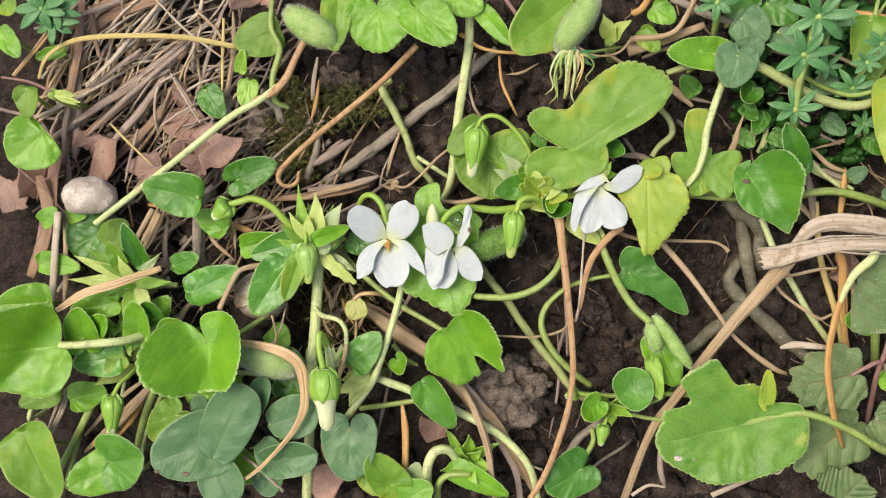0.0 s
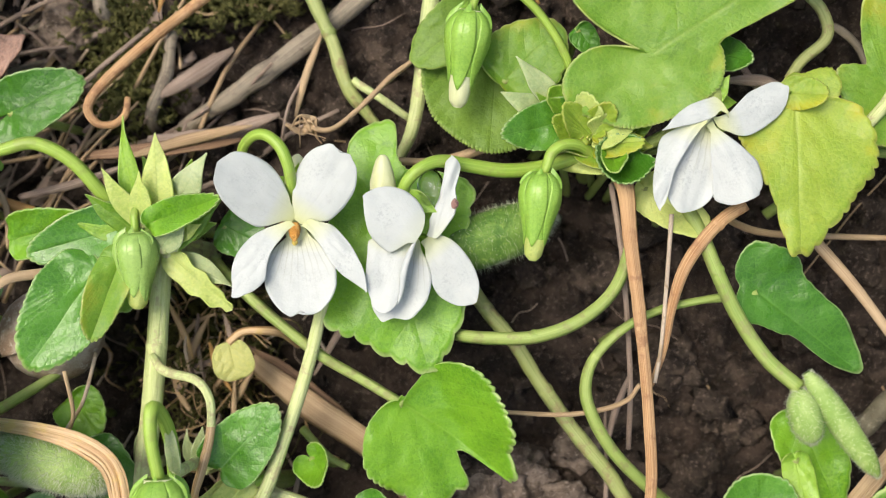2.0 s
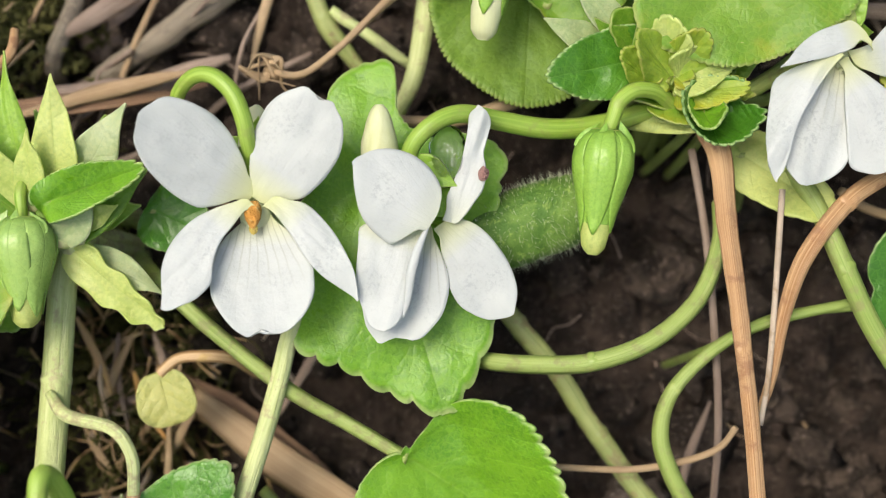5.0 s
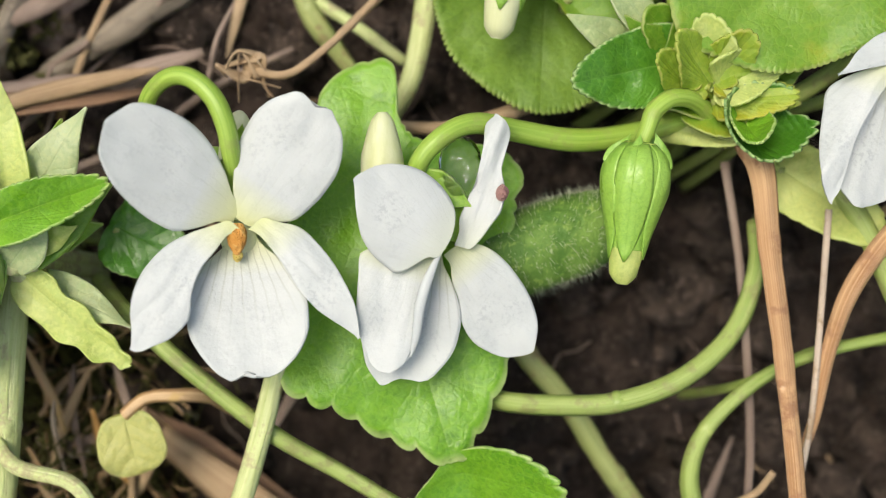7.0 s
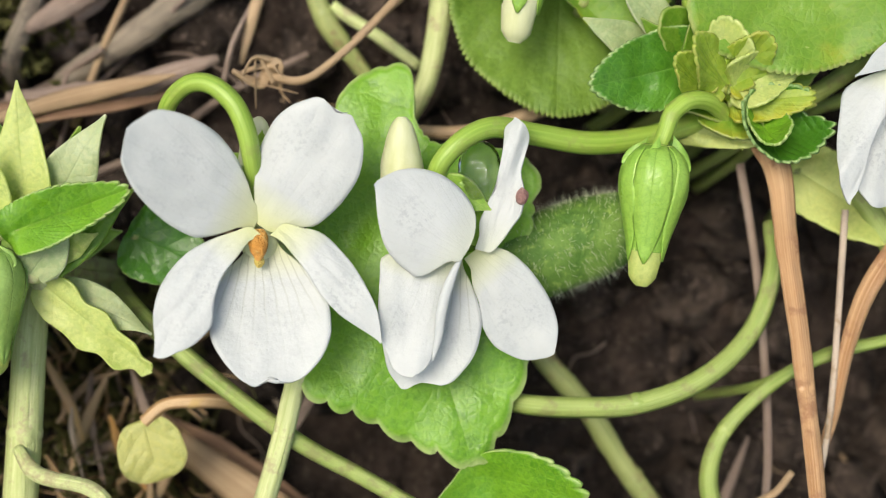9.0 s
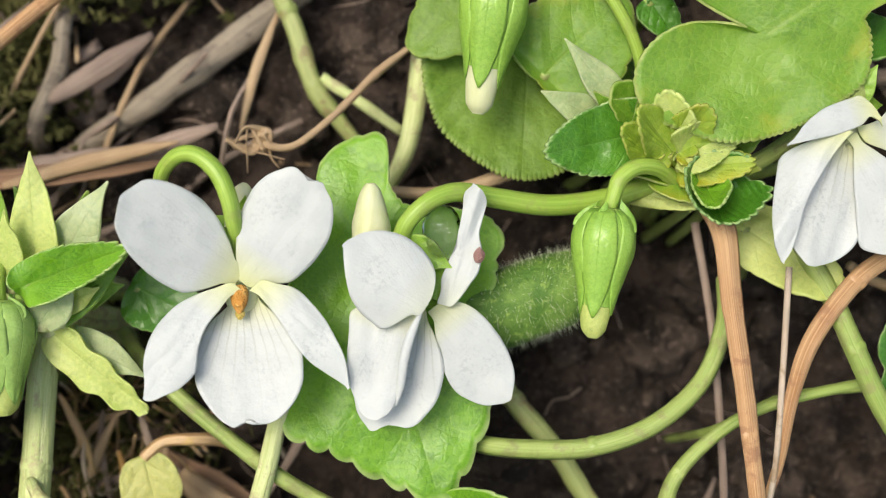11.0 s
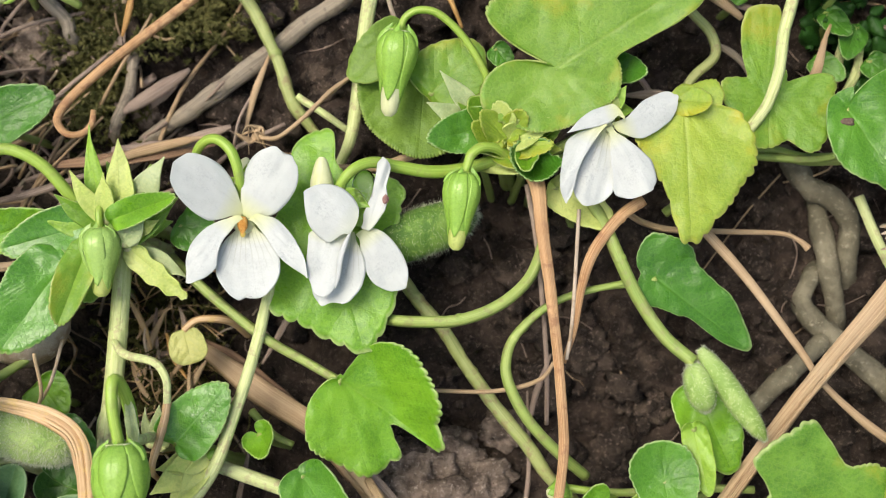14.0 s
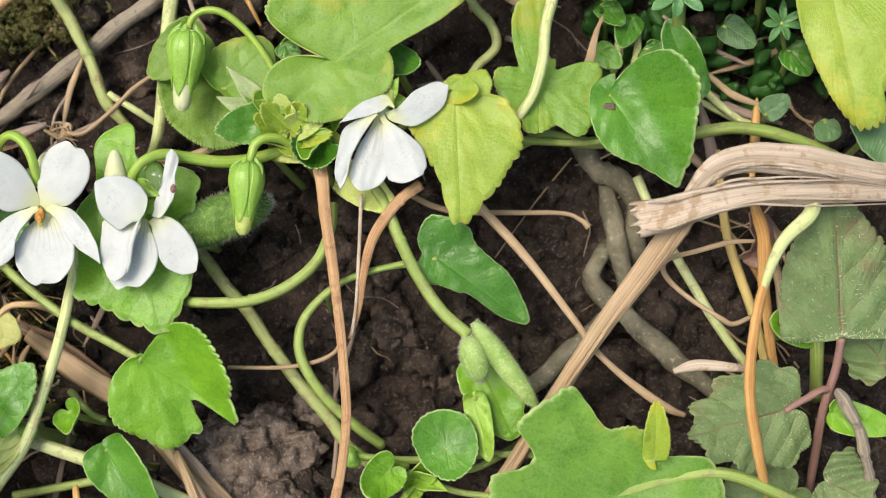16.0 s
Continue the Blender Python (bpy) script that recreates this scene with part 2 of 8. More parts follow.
WHITEGREEN = leaf_mat("stipule_whitish", (0.33, 0.46, 0.19), (0.49, 0.58, 0.32), (0.68, 0.72, 0.5), (0.5, 0.6, 0.36), rough=0.45, through=0.35)
STIPULE = leaf_mat("stipule_pale_green", (0.41, 0.55, 0.10), (0.61, 0.70, 0.26), (0.631, 0.728, 0.272), (0.469, 0.621, 0.177), rough=0.42, through=0.4)
BEDSTRAW = leaf_mat("bedstraw_green", (0.036, 0.160, 0.040), (0.112, 0.288, 0.092), (0.26, 0.46, 0.2), (0.2, 0.42, 0.15), rough=0.36, through=0.25)
BROADLEAF = leaf_mat("violet_worn_green", (0.067, 0.214, 0.017), (0.171, 0.366, 0.038), (0.54, 0.64, 0.24), (0.33, 0.5, 0.13), rough=0.4, patch=((0.36, 0.42, 0.045), 0.66), ribbing=0.45)
DEADLEAF = leaf_mat("dead_leaf", (0.12, 0.066, 0.05), (0.33, 0.205, 0.155), (0.3, 0.17, 0.11), (0.48, 0.33, 0.24), rough=0.6, through=0.08, bump=0.5, ribbing=0.25, patch=((0.15, 0.085, 0.06), 0.58))
PETAL = petal_mat("petal_white")
PLAINPETAL = petal_mat("petal_plain_white", 0.0, (0.60, 0.64, 0.5))
LIP = petal_mat("petal_white_veined", 0.33, (0.66, 0.68, 0.2))
BUDTIP = stem_mat("bud_petal_cream", (0.60, 0.64, 0.32), (0.74, 0.77, 0.52), 0.45, through=0.25, bump=0.2, long_scale=1.0, round_scale=3.0)
RED_STRAW = stem_mat("straw_reddish_tan", (0.36, 0.17, 0.06), (0.68, 0.46, 0.24), 0.42, streak=0.3, spots=(0.34, 0.17, 0.08), through=0.12, long_scale=1.6, round_scale=26.0, bump=0.6)
STEM = stem_mat("stalk_green", (0.20, 0.32, 0.05), (0.43, 0.52, 0.16), 0.36, spots=(0.27, 0.29, 0.10), through=0.15, long_scale=1.5, round_scale=12.0, bump=0.5)
FRESH = stem_mat("stalk_fresh_green", (0.20, 0.37, 0.03), (0.42, 0.58, 0.11), 0.33, spots=(0.30, 0.40, 0.08), through=0.18, long_scale=1.5, round_scale=8.0, bump=0.3)
OLIVESTEM = stem_mat("stalk_olive", (0.24, 0.31, 0.085), (0.47, 0.50, 0.20), 0.4, spots=(0.27, 0.22, 0.10), through=0.1, long_scale=1.5, round_scale=10.0, bump=0.5)
PALE = stem_mat("stalk_pale", (0.47, 0.57, 0.19), (0.70, 0.76, 0.38), 0.45, vary=0.1, spots=(0.46, 0.42, 0.22), through=0.12)
STRAW = stem_mat("straw_tan", (0.28, 0.17, 0.08), (0.62, 0.475, 0.29), 0.55, streak=0.5, through=0.12, long_scale=0.8, round_scale=20.0, bump=0.5)
PEACH = stem_mat("straw_peach", (0.42, 0.25, 0.11), (0.66, 0.48, 0.27), 0.5, streak=0.25, spots=(0.60, 0.42, 0.16), through=0.15, long_scale=0.8, round_scale=8.0, bump=0.3, vary=0.1)
ORANGE = stem_mat("straw_orange", (0.4, 0.17, 0.035), (0.74, 0.48, 0.18), 0.5, through=0.15, long_scale=0.8, round_scale=12.0, bump=0.5)
WHITE_STRAW = stem_mat("straw_bleached", (0.34, 0.25, 0.16), (0.70, 0.60, 0.47), 0.5, streak=0.45, spots=(0.36, 0.25, 0.14), through=0.15, long_scale=0.7, round_scale=26.0, bump=0.5, vary=0.15)
YELLOWSTRAW = stem_mat("straw_yellow", (0.45, 0.30, 0.07), (0.68, 0.58, 0.24), 0.5, through=0.15, long_scale=0.8, round_scale=10.0, bump=0.5)
WARMBROWN = stem_mat("stem_warm_brown", (0.11, 0.055, 0.03), (0.41, 0.255, 0.15), 0.6, long_scale=1.2, round_scale=24.0, bump=0.6)
BROWN = stem_mat("stem_brown", (0.16, 0.105, 0.075), (0.53, 0.415, 0.33), 0.65, long_scale=1.6, round_scale=26.0)
ROOT = ground_mat("root_grey_olive", (0.11, 0.10, 0.066), (0.23, 0.21, 0.145), (0.31, 0.285, 0.205), rough=0.75, scale=0.6, bump=0.4)
SPOTBROWN = ground_mat("leaf_spot_brown", (0.10, 0.07, 0.05), (0.22, 0.15, 0.11), (0.3, 0.24, 0.16), rough=0.6, scale=2.0, bump=0.3)
GREYTWIG = stem_mat("stem_grey_brown", (0.15, 0.125, 0.088), (0.41, 0.35, 0.26), 0.7, spots=(0.15, 0.12, 0.09), long_scale=2.0, round_scale=12.0)
PURPLE = stem_mat("stem_reddish", (0.20, 0.10, 0.075), (0.38, 0.23, 0.19), 0.6)
SOIL = ground_mat("soil", (0.019, 0.0135, 0.010), (0.074, 0.052, 0.039), (0.18, 0.14, 0.11))
PALECLOD = ground_mat("soil_clod_dry", (0.095, 0.072, 0.055), (0.38, 0.30, 0.235), (0.50, 0.42, 0.35))
CLOD = ground_mat("soil_crumb", (0.025, 0.0185, 0.014), (0.105, 0.078, 0.058), (0.28, 0.21, 0.17))
STONE = ground_mat("shell_grey", (0.40, 0.34, 0.27), (0.68, 0.62, 0.54), (0.22, 0.16, 0.11), rough=0.6, scale=0.6, bump=0.5)
SHELL = ground_mat("shell_pale", (0.26, 0.18, 0.12), (0.64, 0.58, 0.49), (0.62, 0.58, 0.5), rough=0.4, scale=0.45, bump=0.4)
POD = ground_mat("pod_green", (0.10, 0.20, 0.03), (0.235, 0.35, 0.075), (0.34, 0.44, 0.15), rough=0.55, bump=0.4)
PODGREEN = ground_mat("pod_fresh_green", (0.065, 0.15, 0.022), (0.165, 0.285, 0.055), (0.30, 0.43, 0.10), rough=0.5, bump=0.35)
PODPALE = ground_mat("pod_pale_green", (0.2, 0.32, 0.075), (0.37, 0.48, 0.17), (0.46, 0.56, 0.25), rough=0.5, bump=0.25)
HAIR = stem_mat("plant_hair", (0.52, 0.58, 0.38), (0.72, 0.76, 0.58), 0.5, through=0.3)
MOSS = ground_mat("moss", (0.08, 0.085, 0.022), (0.21, 0.20, 0.065), (0.30, 0.28, 0.12))
STIGMA = ground_mat("stigma_orange", (0.62, 0.29, 0.06), (0.76, 0.46, 0.13), (0.74, 0.5, 0.18), rough=0.5)
STIGMATIP = ground_mat("stigma_tip_yellow", (0.60, 0.46, 0.10), (0.72, 0.62, 0.2), (0.6, 0.4, 0.12), rough=0.5)
PINK = ground_mat("seed_pinkish", (0.36, 0.2, 0.17), (0.5, 0.32, 0.28), (0.2, 0.1, 0.09), rough=0.5)
DROP, _nt, _b, _o = mat_base("water")
_b.inputs["Transmission Weight"].default_value, _b.inputs["Roughness"].default_value, _b.inputs["IOR"].default_value = 1.0, 0.02, 1.33
_nt.links.new(nd(_nt, "Bump", Strength=0.6, Distance=0.0006, Height=grain(_nt, 500, 2)).outputs[0], _b.inputs["Normal"])

# ---------------------------------------------------------------- builders
TO_WORLD = BANK @ Matrix.Diagonal((0.01, 0.01, 0.01, 1))
rng = random.Random(7)


def P(q):
    return TO_WORLD @ Vector(q)


def thing(name, at, label, category, group=""):
    """An Empty at the base of a thing, given in bank centimetres."""
    ob = new(name)
    ob.empty_display_size = 0.002
    ob.location = P(at)
    return tagged(ob, label, category, group)


def part(name, bm, material, parent=None, label="", thick=0.0, smooth=True):
    """Links a bmesh in bank centimetres as one mesh under a thing or a part."""
    root = parent
    while root is not None and root.parent is not None:
        root = root.parent
    at = root.location if root is not None else Vector((0, 0, 0))
    bmesh.ops.transform(bm, matrix=Matrix.Translation(-at) @ TO_WORLD, verts=bm.verts)
    me = bpy.data.meshes.new(name)
    for f in bm.faces:
        f.smooth = smooth
    bm.to_mesh(me)
    bm.free()
    me.materials.append(material)
    ob = new(name, me)
    ob.parent = parent
    if thick:
        mod = ob.modifiers.new("thickness", "SOLIDIFY")
        mod.thickness, mod.offset = thick / 100, -1.0
    return tagged(ob, label)


def keyed(keys, x):
    """A smooth value between keys of (place, value)."""
    n = len(keys)
    for i in range(n - 1):
        (p, u), (q, v) = keys[i], keys[i + 1]
        if x <= q or i == n - 2:
            k = min(1.0, max(0.0, (x - p) / (q - p))) if q > p else 0.0
            chord = (v - u) / (q - p) if q > p else 0.0
            before = (u - keys[i - 1][1]) / (p - keys[i - 1][0]) if i else chord
            after = (keys[i + 2][1] - v) / (keys[i + 2][0] - q) if i + 2 < n else chord
            m = (0.5 * (before + chord) if before * chord > 0 else 0.0) * (q - p)
            w = (0.5 * (after + chord) if after * chord > 0 else 0.0) * (q - p)
            return (2 * k ** 3 - 3 * k * k + 1) * u + (k ** 3 - 2 * k * k + k) * m + (3 * k * k - 2 * k ** 3) * v + (k ** 3 - k * k) * w
    return keys[-1][1]


def curve(points, per=8):
    """A smooth line through points."""
    pts = [Vector(p) for p in points]
    if len(pts) == 2:
        return [pts[0].lerp(pts[1], i / per) for i in range(per + 1)]
    ext = [pts[0] * 2 - pts[1], *pts, pts[-1] * 2 - pts[-2]]
    out = []
    for a, b, c, d in zip(ext, ext[1:], ext[2:], ext[3:]):
        for i in range(per):
            k = i / per
            out.append(0.5 * (2 * b + (c - a) * k + (2 * a - 5 * b + 4 * c - d) * k * k + (3 * b - a - 3 * c + d) * k ** 3))
    return out + [pts[-1]]


def tube(points, radii, sides=9, flat=1.0, ridge=0.0, rough=0.0, per=8, twist=0.0, bm=None):
    """A stalk along a line; flat below 1 makes a blade of straw, ridge gives it ribs."""
    bm = bm or bmesh.new()
    uv = bm.loops.layers.uv.get("blade") or bm.loops.layers.uv.new("blade")
    line = curve(points, per)
    radii = [radii, radii] if isinstance(radii, (int, float)) else list(radii)
    rkeys = [(i / max(1, len(radii) - 1), r) for i, r in enumerate(radii)]
    rings, along, way = [], 0.0, []
    seed = rng.random() * 50
    for i, p in enumerate(line):
        tan = (line[min(i + 1, len(line) - 1)] - line[max(i - 1, 0)])
        tan = tan.normalized() if tan.length > 1e-9 else Vector((0, 1, 0))
        side = tan.cross(Vector((0, 0, 1)))
        side = side.normalized() if side.length > 0.1 else tan.cross(Vector((1, 0.3, 0))).normalized()
        up = side.cross(tan)
        k = i / (len(line) - 1)
        if twist:
            q = Matrix.Rotation(twist * k, 3, tan)
            side, up = q @ side, q @ up
        r = keyed(rkeys, k)
        if i:
            along += (p - line[i - 1]).length
        way.append(along)
        wob = 1 + rough * (noise.noise(Vector((along * 2.5, seed, 0))) + 0.6 * noise.noise(Vector((along * 9, seed, 4))))
        shift = Vector((noise.noise(Vector((along * 1.7, seed, 9))), noise.noise(Vector((along * 1.7, seed, 15))), 0)) * r * rough * 1.5
        ring = []
        for j in range(sides):
            t = 2 * math.pi * j / sides
            rr = r * wob * (1 + ridge * math.cos(t * 4) + rough * 0.5 * noise.noise(Vector((along * 5, math.cos(t) * 2 + seed, math.sin(t) * 2))))
            ring.append(bm.verts.new(p + shift + side * (rr * math.cos(t)) + up * (rr * flat * math.sin(t))))
        rings.append(ring)
    for i in range(len(rings) - 1):
        for j in range(sides):
            f = bm.faces.new((rings[i][j], rings[i][(j + 1) % sides], rings[i + 1][(j + 1) % sides], rings[i + 1][j]))
            for loop, (a, b) in zip(f.loops, ((i, j), (i, j + 1), (i + 1, j + 1), (i + 1, j))):
                loop[uv].uv = (way[a] * 0.1 + seed, b / sides)
    bm.faces.new(rings[0][::-1])
    bm.faces.new(rings[-1])
    return bm


def ribbon(points, widths, ridges=7, arch=0.15, rough=0.1, per=10, across=22, lean=0.0):
    """A flat dry grass blade with fine lengthwise ridges, arched across and frayed at its edges."""
    bm = bmesh.new()
    uv = bm.loops.layers.uv.new("blade")
    line = curve(points, per)
    keys = [(i / max(1, len(widths) - 1), w) for i, w in enumerate(widths)]
    seed, along, grid = rng.random() * 50, 0.0, []
    for i, p in enumerate(line):
        tan = (line[min(i + 1, len(line) - 1)] - line[max(i - 1, 0)]).normalized()
        side = tan.cross(Vector((0, 0, 1))).normalized()
        side = Matrix.Rotation(lean + 0.35 * noise.noise(Vector((along * 0.5, seed, 2))), 3, tan) @ side
        up = side.cross(tan)
        if i:
            along += (p - line[i - 1]).length
        half = keyed(keys, i / (len(line) - 1))
        row = []
        for j in range(across + 1):
            e = -1 + 2 * j / across
            fray = 1 + rough * noise.noise(Vector((along * 1.5, seed, e))) + rough * 0.5 * noise.noise(Vector((along * 6, e, seed)))
            lift = -arch * half * e * e + half * 0.03 * math.cos(e * math.pi * ridges + 2.5 * noise.noise(Vector((along * 0.7, seed, 7)))) + half * 0.42 * noise.noise(Vector((along * 0.6, e * 1.6, seed))) + half * 0.12 * noise.noise(Vector((along * 1.2, e * 5, seed)))
            end = 0.0
            if i in (0, len(line) - 1):
                end = half * 0.8 * noise.noise(Vector((e * 6, seed, i)))
            row.append((bm.verts.new(p + side * (half * e * fray) + up * lift + tan * end), (along * 0.1 + seed, e * 0.5)))
        grid.append(row)
    for a, b in zip(grid, grid[1:]):
        for j in range(across):
            corners = (a[j], b[j], b[j + 1], a[j + 1])
            f = bm.faces.new([c[0] for c in corners])
            for loop, c in zip(f.loops, corners):
                loop[uv].uv = c[1]
    return bm


def axes(base, tip, roll=0.0):
    """Along, across and out of a blade that lies from base to tip, rolled about its rib."""
    x = (Vector(tip) - Vector(base))
    size = x.length
    x.normalize()
    z = Vector((0, 0, 1)) - x * x.z
    z = z.normalized() if z.length > 0.05 else Vector((0, 1, 0))
    z = Matrix.Rotation(radians(roll), 3, x) @ z
    return size, x, z.cross(x), z


SHAPES = {
    "heart": [(0, 1.0), (12, 0.95), (30, 0.86), (55, 0.76), (80, 0.70), (110, 0.66), (135, 0.63), (155, 0.55), (170, 0.36), (180, 0.06)],
    "broad": [(0, 1.0), (20, 0.97), (45, 0.93), (75, 0.88), (105, 0.84), (135, 0.82), (155, 0.70), (170, 0.45), (180, 0.10)],
    "ovate": [(0, 1.0), (10, 0.94), (25, 0.78), (45, 0.61), (75, 0.46), (100, 0.38), (130, 0.28), (180, 0.16)],
    "oval": [(0, 1.0), (15, 0.97), (28, 0.84), (42, 0.62), (60, 0.42), (85, 0.26), (120, 0.12), (180, 0.05)],
}
SHAPES["lobed"] = [(0, 1.0), (14, 0.9), (26, 0.99), (38, 0.84), (52, 0.95), (66, 0.78), (82, 0.86), (98, 0.68), (118, 0.72), (140, 0.52), (160, 0.4), (180, 0.12)]


def blade(base, tip, width, shape="heart", roll=0.0, cup=0.0, fold=0.06, curl=0.04, wave=0.055, teeth=15, depth=0.06, bites=(), rings=13, around=190, side=(1.0, 1.0), side_roll=0.0, back=0.5, outline=None, creases=()):
    """A leaf blade about the point where its stalk joins. bites: (angle from the rib, half width, depth). outline: reach by angle, for an eaten leaf."""
    bm = bmesh.new()
    uv, ed = bm.loops.layers.uv.new("blade"), bm.loops.layers.uv.new("edge")
    size, x, y, z = axes(base, tip, roll)
    keys = [(radians(a), r) for a, r in SHAPES[shape]]
    widest = max(abs(keyed(keys, t) * math.sin(t)) for t in np.linspace(0, math.pi, 90))
    squeeze = 1.0 if outline else (width / 2) / (widest * size)
    if outline:
        back, free_keys = 1.0, [(radians(p), q) for p, q in outline]
    ph, seed = rng.random() * 6.28, rng.random() * 90
    base = Vector(base)
    if teeth > 4 and not outline:
        teeth, depth = max(30, teeth * 2), depth * 0.7
    around = max(around, teeth * 9)
    rows = []
    for k in range(1, rings + 1):
        rho = (k / rings) ** 0.8
        row = []
        for j in range(around):
            t = -math.pi + 2 * math.pi * (j + 0.5) / around
            r = keyed(free_keys, t) if outline else keyed(keys, abs(t)) * (side[0] if t > 0 else side[1]) ** abs(math.sin(t))
            if teeth:
                depth = max(depth, 0.03)
                turn = (abs(t) + 0.06 * noise.noise(Vector((t * 4, seed, 1)))) * teeth / (2 * math.pi) % 1.0
                saw = math.sin(math.pi * turn) ** 0.6
                saw *= 0.75 + 0.7 * noise.noise(Vector((t * 3.1, seed, 5)))
                r *= 1 + depth * (saw - 0.5) * min(1.0, (math.pi - abs(t)) * 2.5)
            r *= 1 + 0.025 * noise.noise(Vector((math.cos(t) * 2, math.sin(t) * 2, seed)))
            for angle, half, deep in bites:
                d = abs((math.degrees(t) - angle + 180) % 360 - 180)
                if d < half:
                    q = 1 - (d / half) ** 3
                    r *= 1 - deep * q * (0.88 + 0.24 * noise.noise(Vector((t * 9, seed, 3))))
            s, w = r * rho * math.cos(t), r * rho * math.sin(t) * squeeze
            s *= back if s < 0 else 1.0
            lift = cup * (s * s + w * w) + fold * abs(w) - curl * s * abs(s) + side_roll * w * abs(w)
            lift += wave * rho * rho * (math.sin(2 * t + ph) + 0.6 * math.sin(3 * t + 2 * ph) + 0.25 * math.sin(5 * t - ph))
            for angle, reach, slope in creases:
                past = s * math.cos(radians(angle)) + w * math.sin(radians(angle)) - reach
                lift += slope * 0.5 * (past + math.sqrt(past * past + 0.0012))
            lift += 0.035 * noise.noise(Vector((s * 4, w * 4, seed))) + 0.012 * noise.noise(Vector((s * 11, w * 11, seed)))
            lift -= 0.003 * math.exp(-(w / 0.025) ** 2) * min(1.0, max(0.0, s * 8))
            row.append((bm.verts.new(base + x * (s * size) + y * (w * size) + z * (lift * size)), (s, w), (rho, t / 6.2832 + 0.5)))
        rows.append(row)
    hub = (bm.verts.new(base), (0, 0), (0, 0.5))

    def face(corners):
        f = bm.faces.new([c[0] for c in corners])
        for loop, c in zip(f.loops, corners):
            loop[uv].uv, loop[ed].uv = c[1], c[2]

    for j in range(around):
        n = (j + 1) % around
        face((hub, rows[0][j], rows[0][n]))
        for a, b in zip(rows, rows[1:]):
            face((a[j], b[j], b[n], a[n]))
    return bm


PETALS = {
    "round": [(0, 0.16), (0.12, 0.3), (0.3, 0.66), (0.5, 0.92), (0.66, 1.0), (0.82, 0.93), (0.94, 0.66), (1, 0.12)],
}
PETALS["oblong"] = [(0, 0.35), (0.2, 0.7), (0.5, 1.0), (0.75, 0.92), (0.9, 0.55), (1, 0.06)]
PETALS["lance"] = [(0, 0.7), (0.2, 0.97), (0.4, 1.0), (0.62, 0.74), (0.82, 0.34), (0.93, 0.12), (1, 0.03)]


def petal(base, tip, width, shape="round", roll=0.0, cup=0.0, curl=0.0, wave=0.02, notch=0.0, ns=24, nw=15, curl_at=0.0, skew=0.0, sides=None):
    """A petal, sepal or stipule: a bent sheet that widens from its base. sides: reach to both sides along the way, for an uneven one."""
    bm = bmesh.new()
    uv, ed = bm.loops.layers.uv.new("blade"), bm.loops.layers.uv.new("edge")
    size, x, y, z = axes(base, tip, roll)
    base, seed = Vector(base), rng.random() * 80
    grid = []
    if sides:
        ns, nw = 34, 23
        near, far = [[(i / 10, v) for i, v in enumerate(side)] for side in sides]
    for i in range(ns + 1):
        if sides:
            s = 0.5 - 0.5 * math.cos(math.pi * i / ns)
            low, high = keyed(near, i / ns) * size, keyed(far, i / ns) * size
            row = []
            for j in range(nw):
                e = -1 + 2 * j / (nw - 1)
                w = low + (high - low) * (e + 1) / 2
                k = w / (width / 2)
                a = s - notch * max(0.0, 1 - abs(k) * 3.2) * s ** 6 + 0.012 * noise.noise(Vector((k * 3.5, seed, 1))) * s * s
                lift = cup * k * k * width / 2 - curl * size * max(0.0, s - curl_at) ** 2
                lift += wave * size * s * (math.sin(4 * k + seed) * 0.6 + math.sin(7 * s + 3 * k + seed) * 0.5)
                lift += 0.014 * size * noise.noise(Vector((k * 3, s * 6, seed))) + 0.004 * size * math.cos(k * 26 + 3 * noise.noise(Vector((k, s * 2, seed)))) * s * (1 - s)
                row.append((bm.verts.new(base + x * (a * size) + y * w + z * lift), (s, w / size), (max(abs(e), s), e)))
            grid.append(row)
            continue
        s = 0.5 - 0.5 * math.cos(math.pi * (0.04 + 0.96 * i / ns))
        half = keyed(PETALS[shape], s) * width / 2
        if shape == "round" and s > 0.64:
            half = max(0.02, 1 - ((s - 0.64) / 0.36) ** 2.3) ** 0.5 * width / 2
        row = []
        for j in range(nw):
            e = -1 + 2 * j / (nw - 1)
            w = half * e
            w *= 1 + 0.04 * noise.noise(Vector((s * 4, e * 2, seed)))
            k = w / (width / 2)
            a = s - notch * max(0.0, 1 - abs(k) * 3.2) * s ** 6 + 0.03 * noise.noise(Vector((k * 2.5, seed, 1))) * s * s
            lift = cup * k * k * width / 2 - curl * size * max(0.0, s - curl_at) ** 2
            lift += wave * size * s * (math.sin(4 * k + seed) * 0.6 + math.sin(7 * s + 3 * k + seed) * 0.5)
            lift += wave * 0.35 * size * noise.noise(Vector((k * 3, s * 6, seed)))
            row.append((bm.verts.new(base + x * (a * size) + y * (w + skew * size * s * s) + z * lift), (s, w / size), (max(abs(e), s), e)))
        grid.append(row)
    for a, b in zip(grid, grid[1:]):
        for j in range(nw - 1):
            corners = (a[j], b[j], b[j + 1], a[j + 1])
            f = bm.faces.new([c[0] for c in corners])
            for loop, c in zip(f.loops, corners):
                loop[uv].uv, loop[ed].uv = c[1], c[2]
    return bm


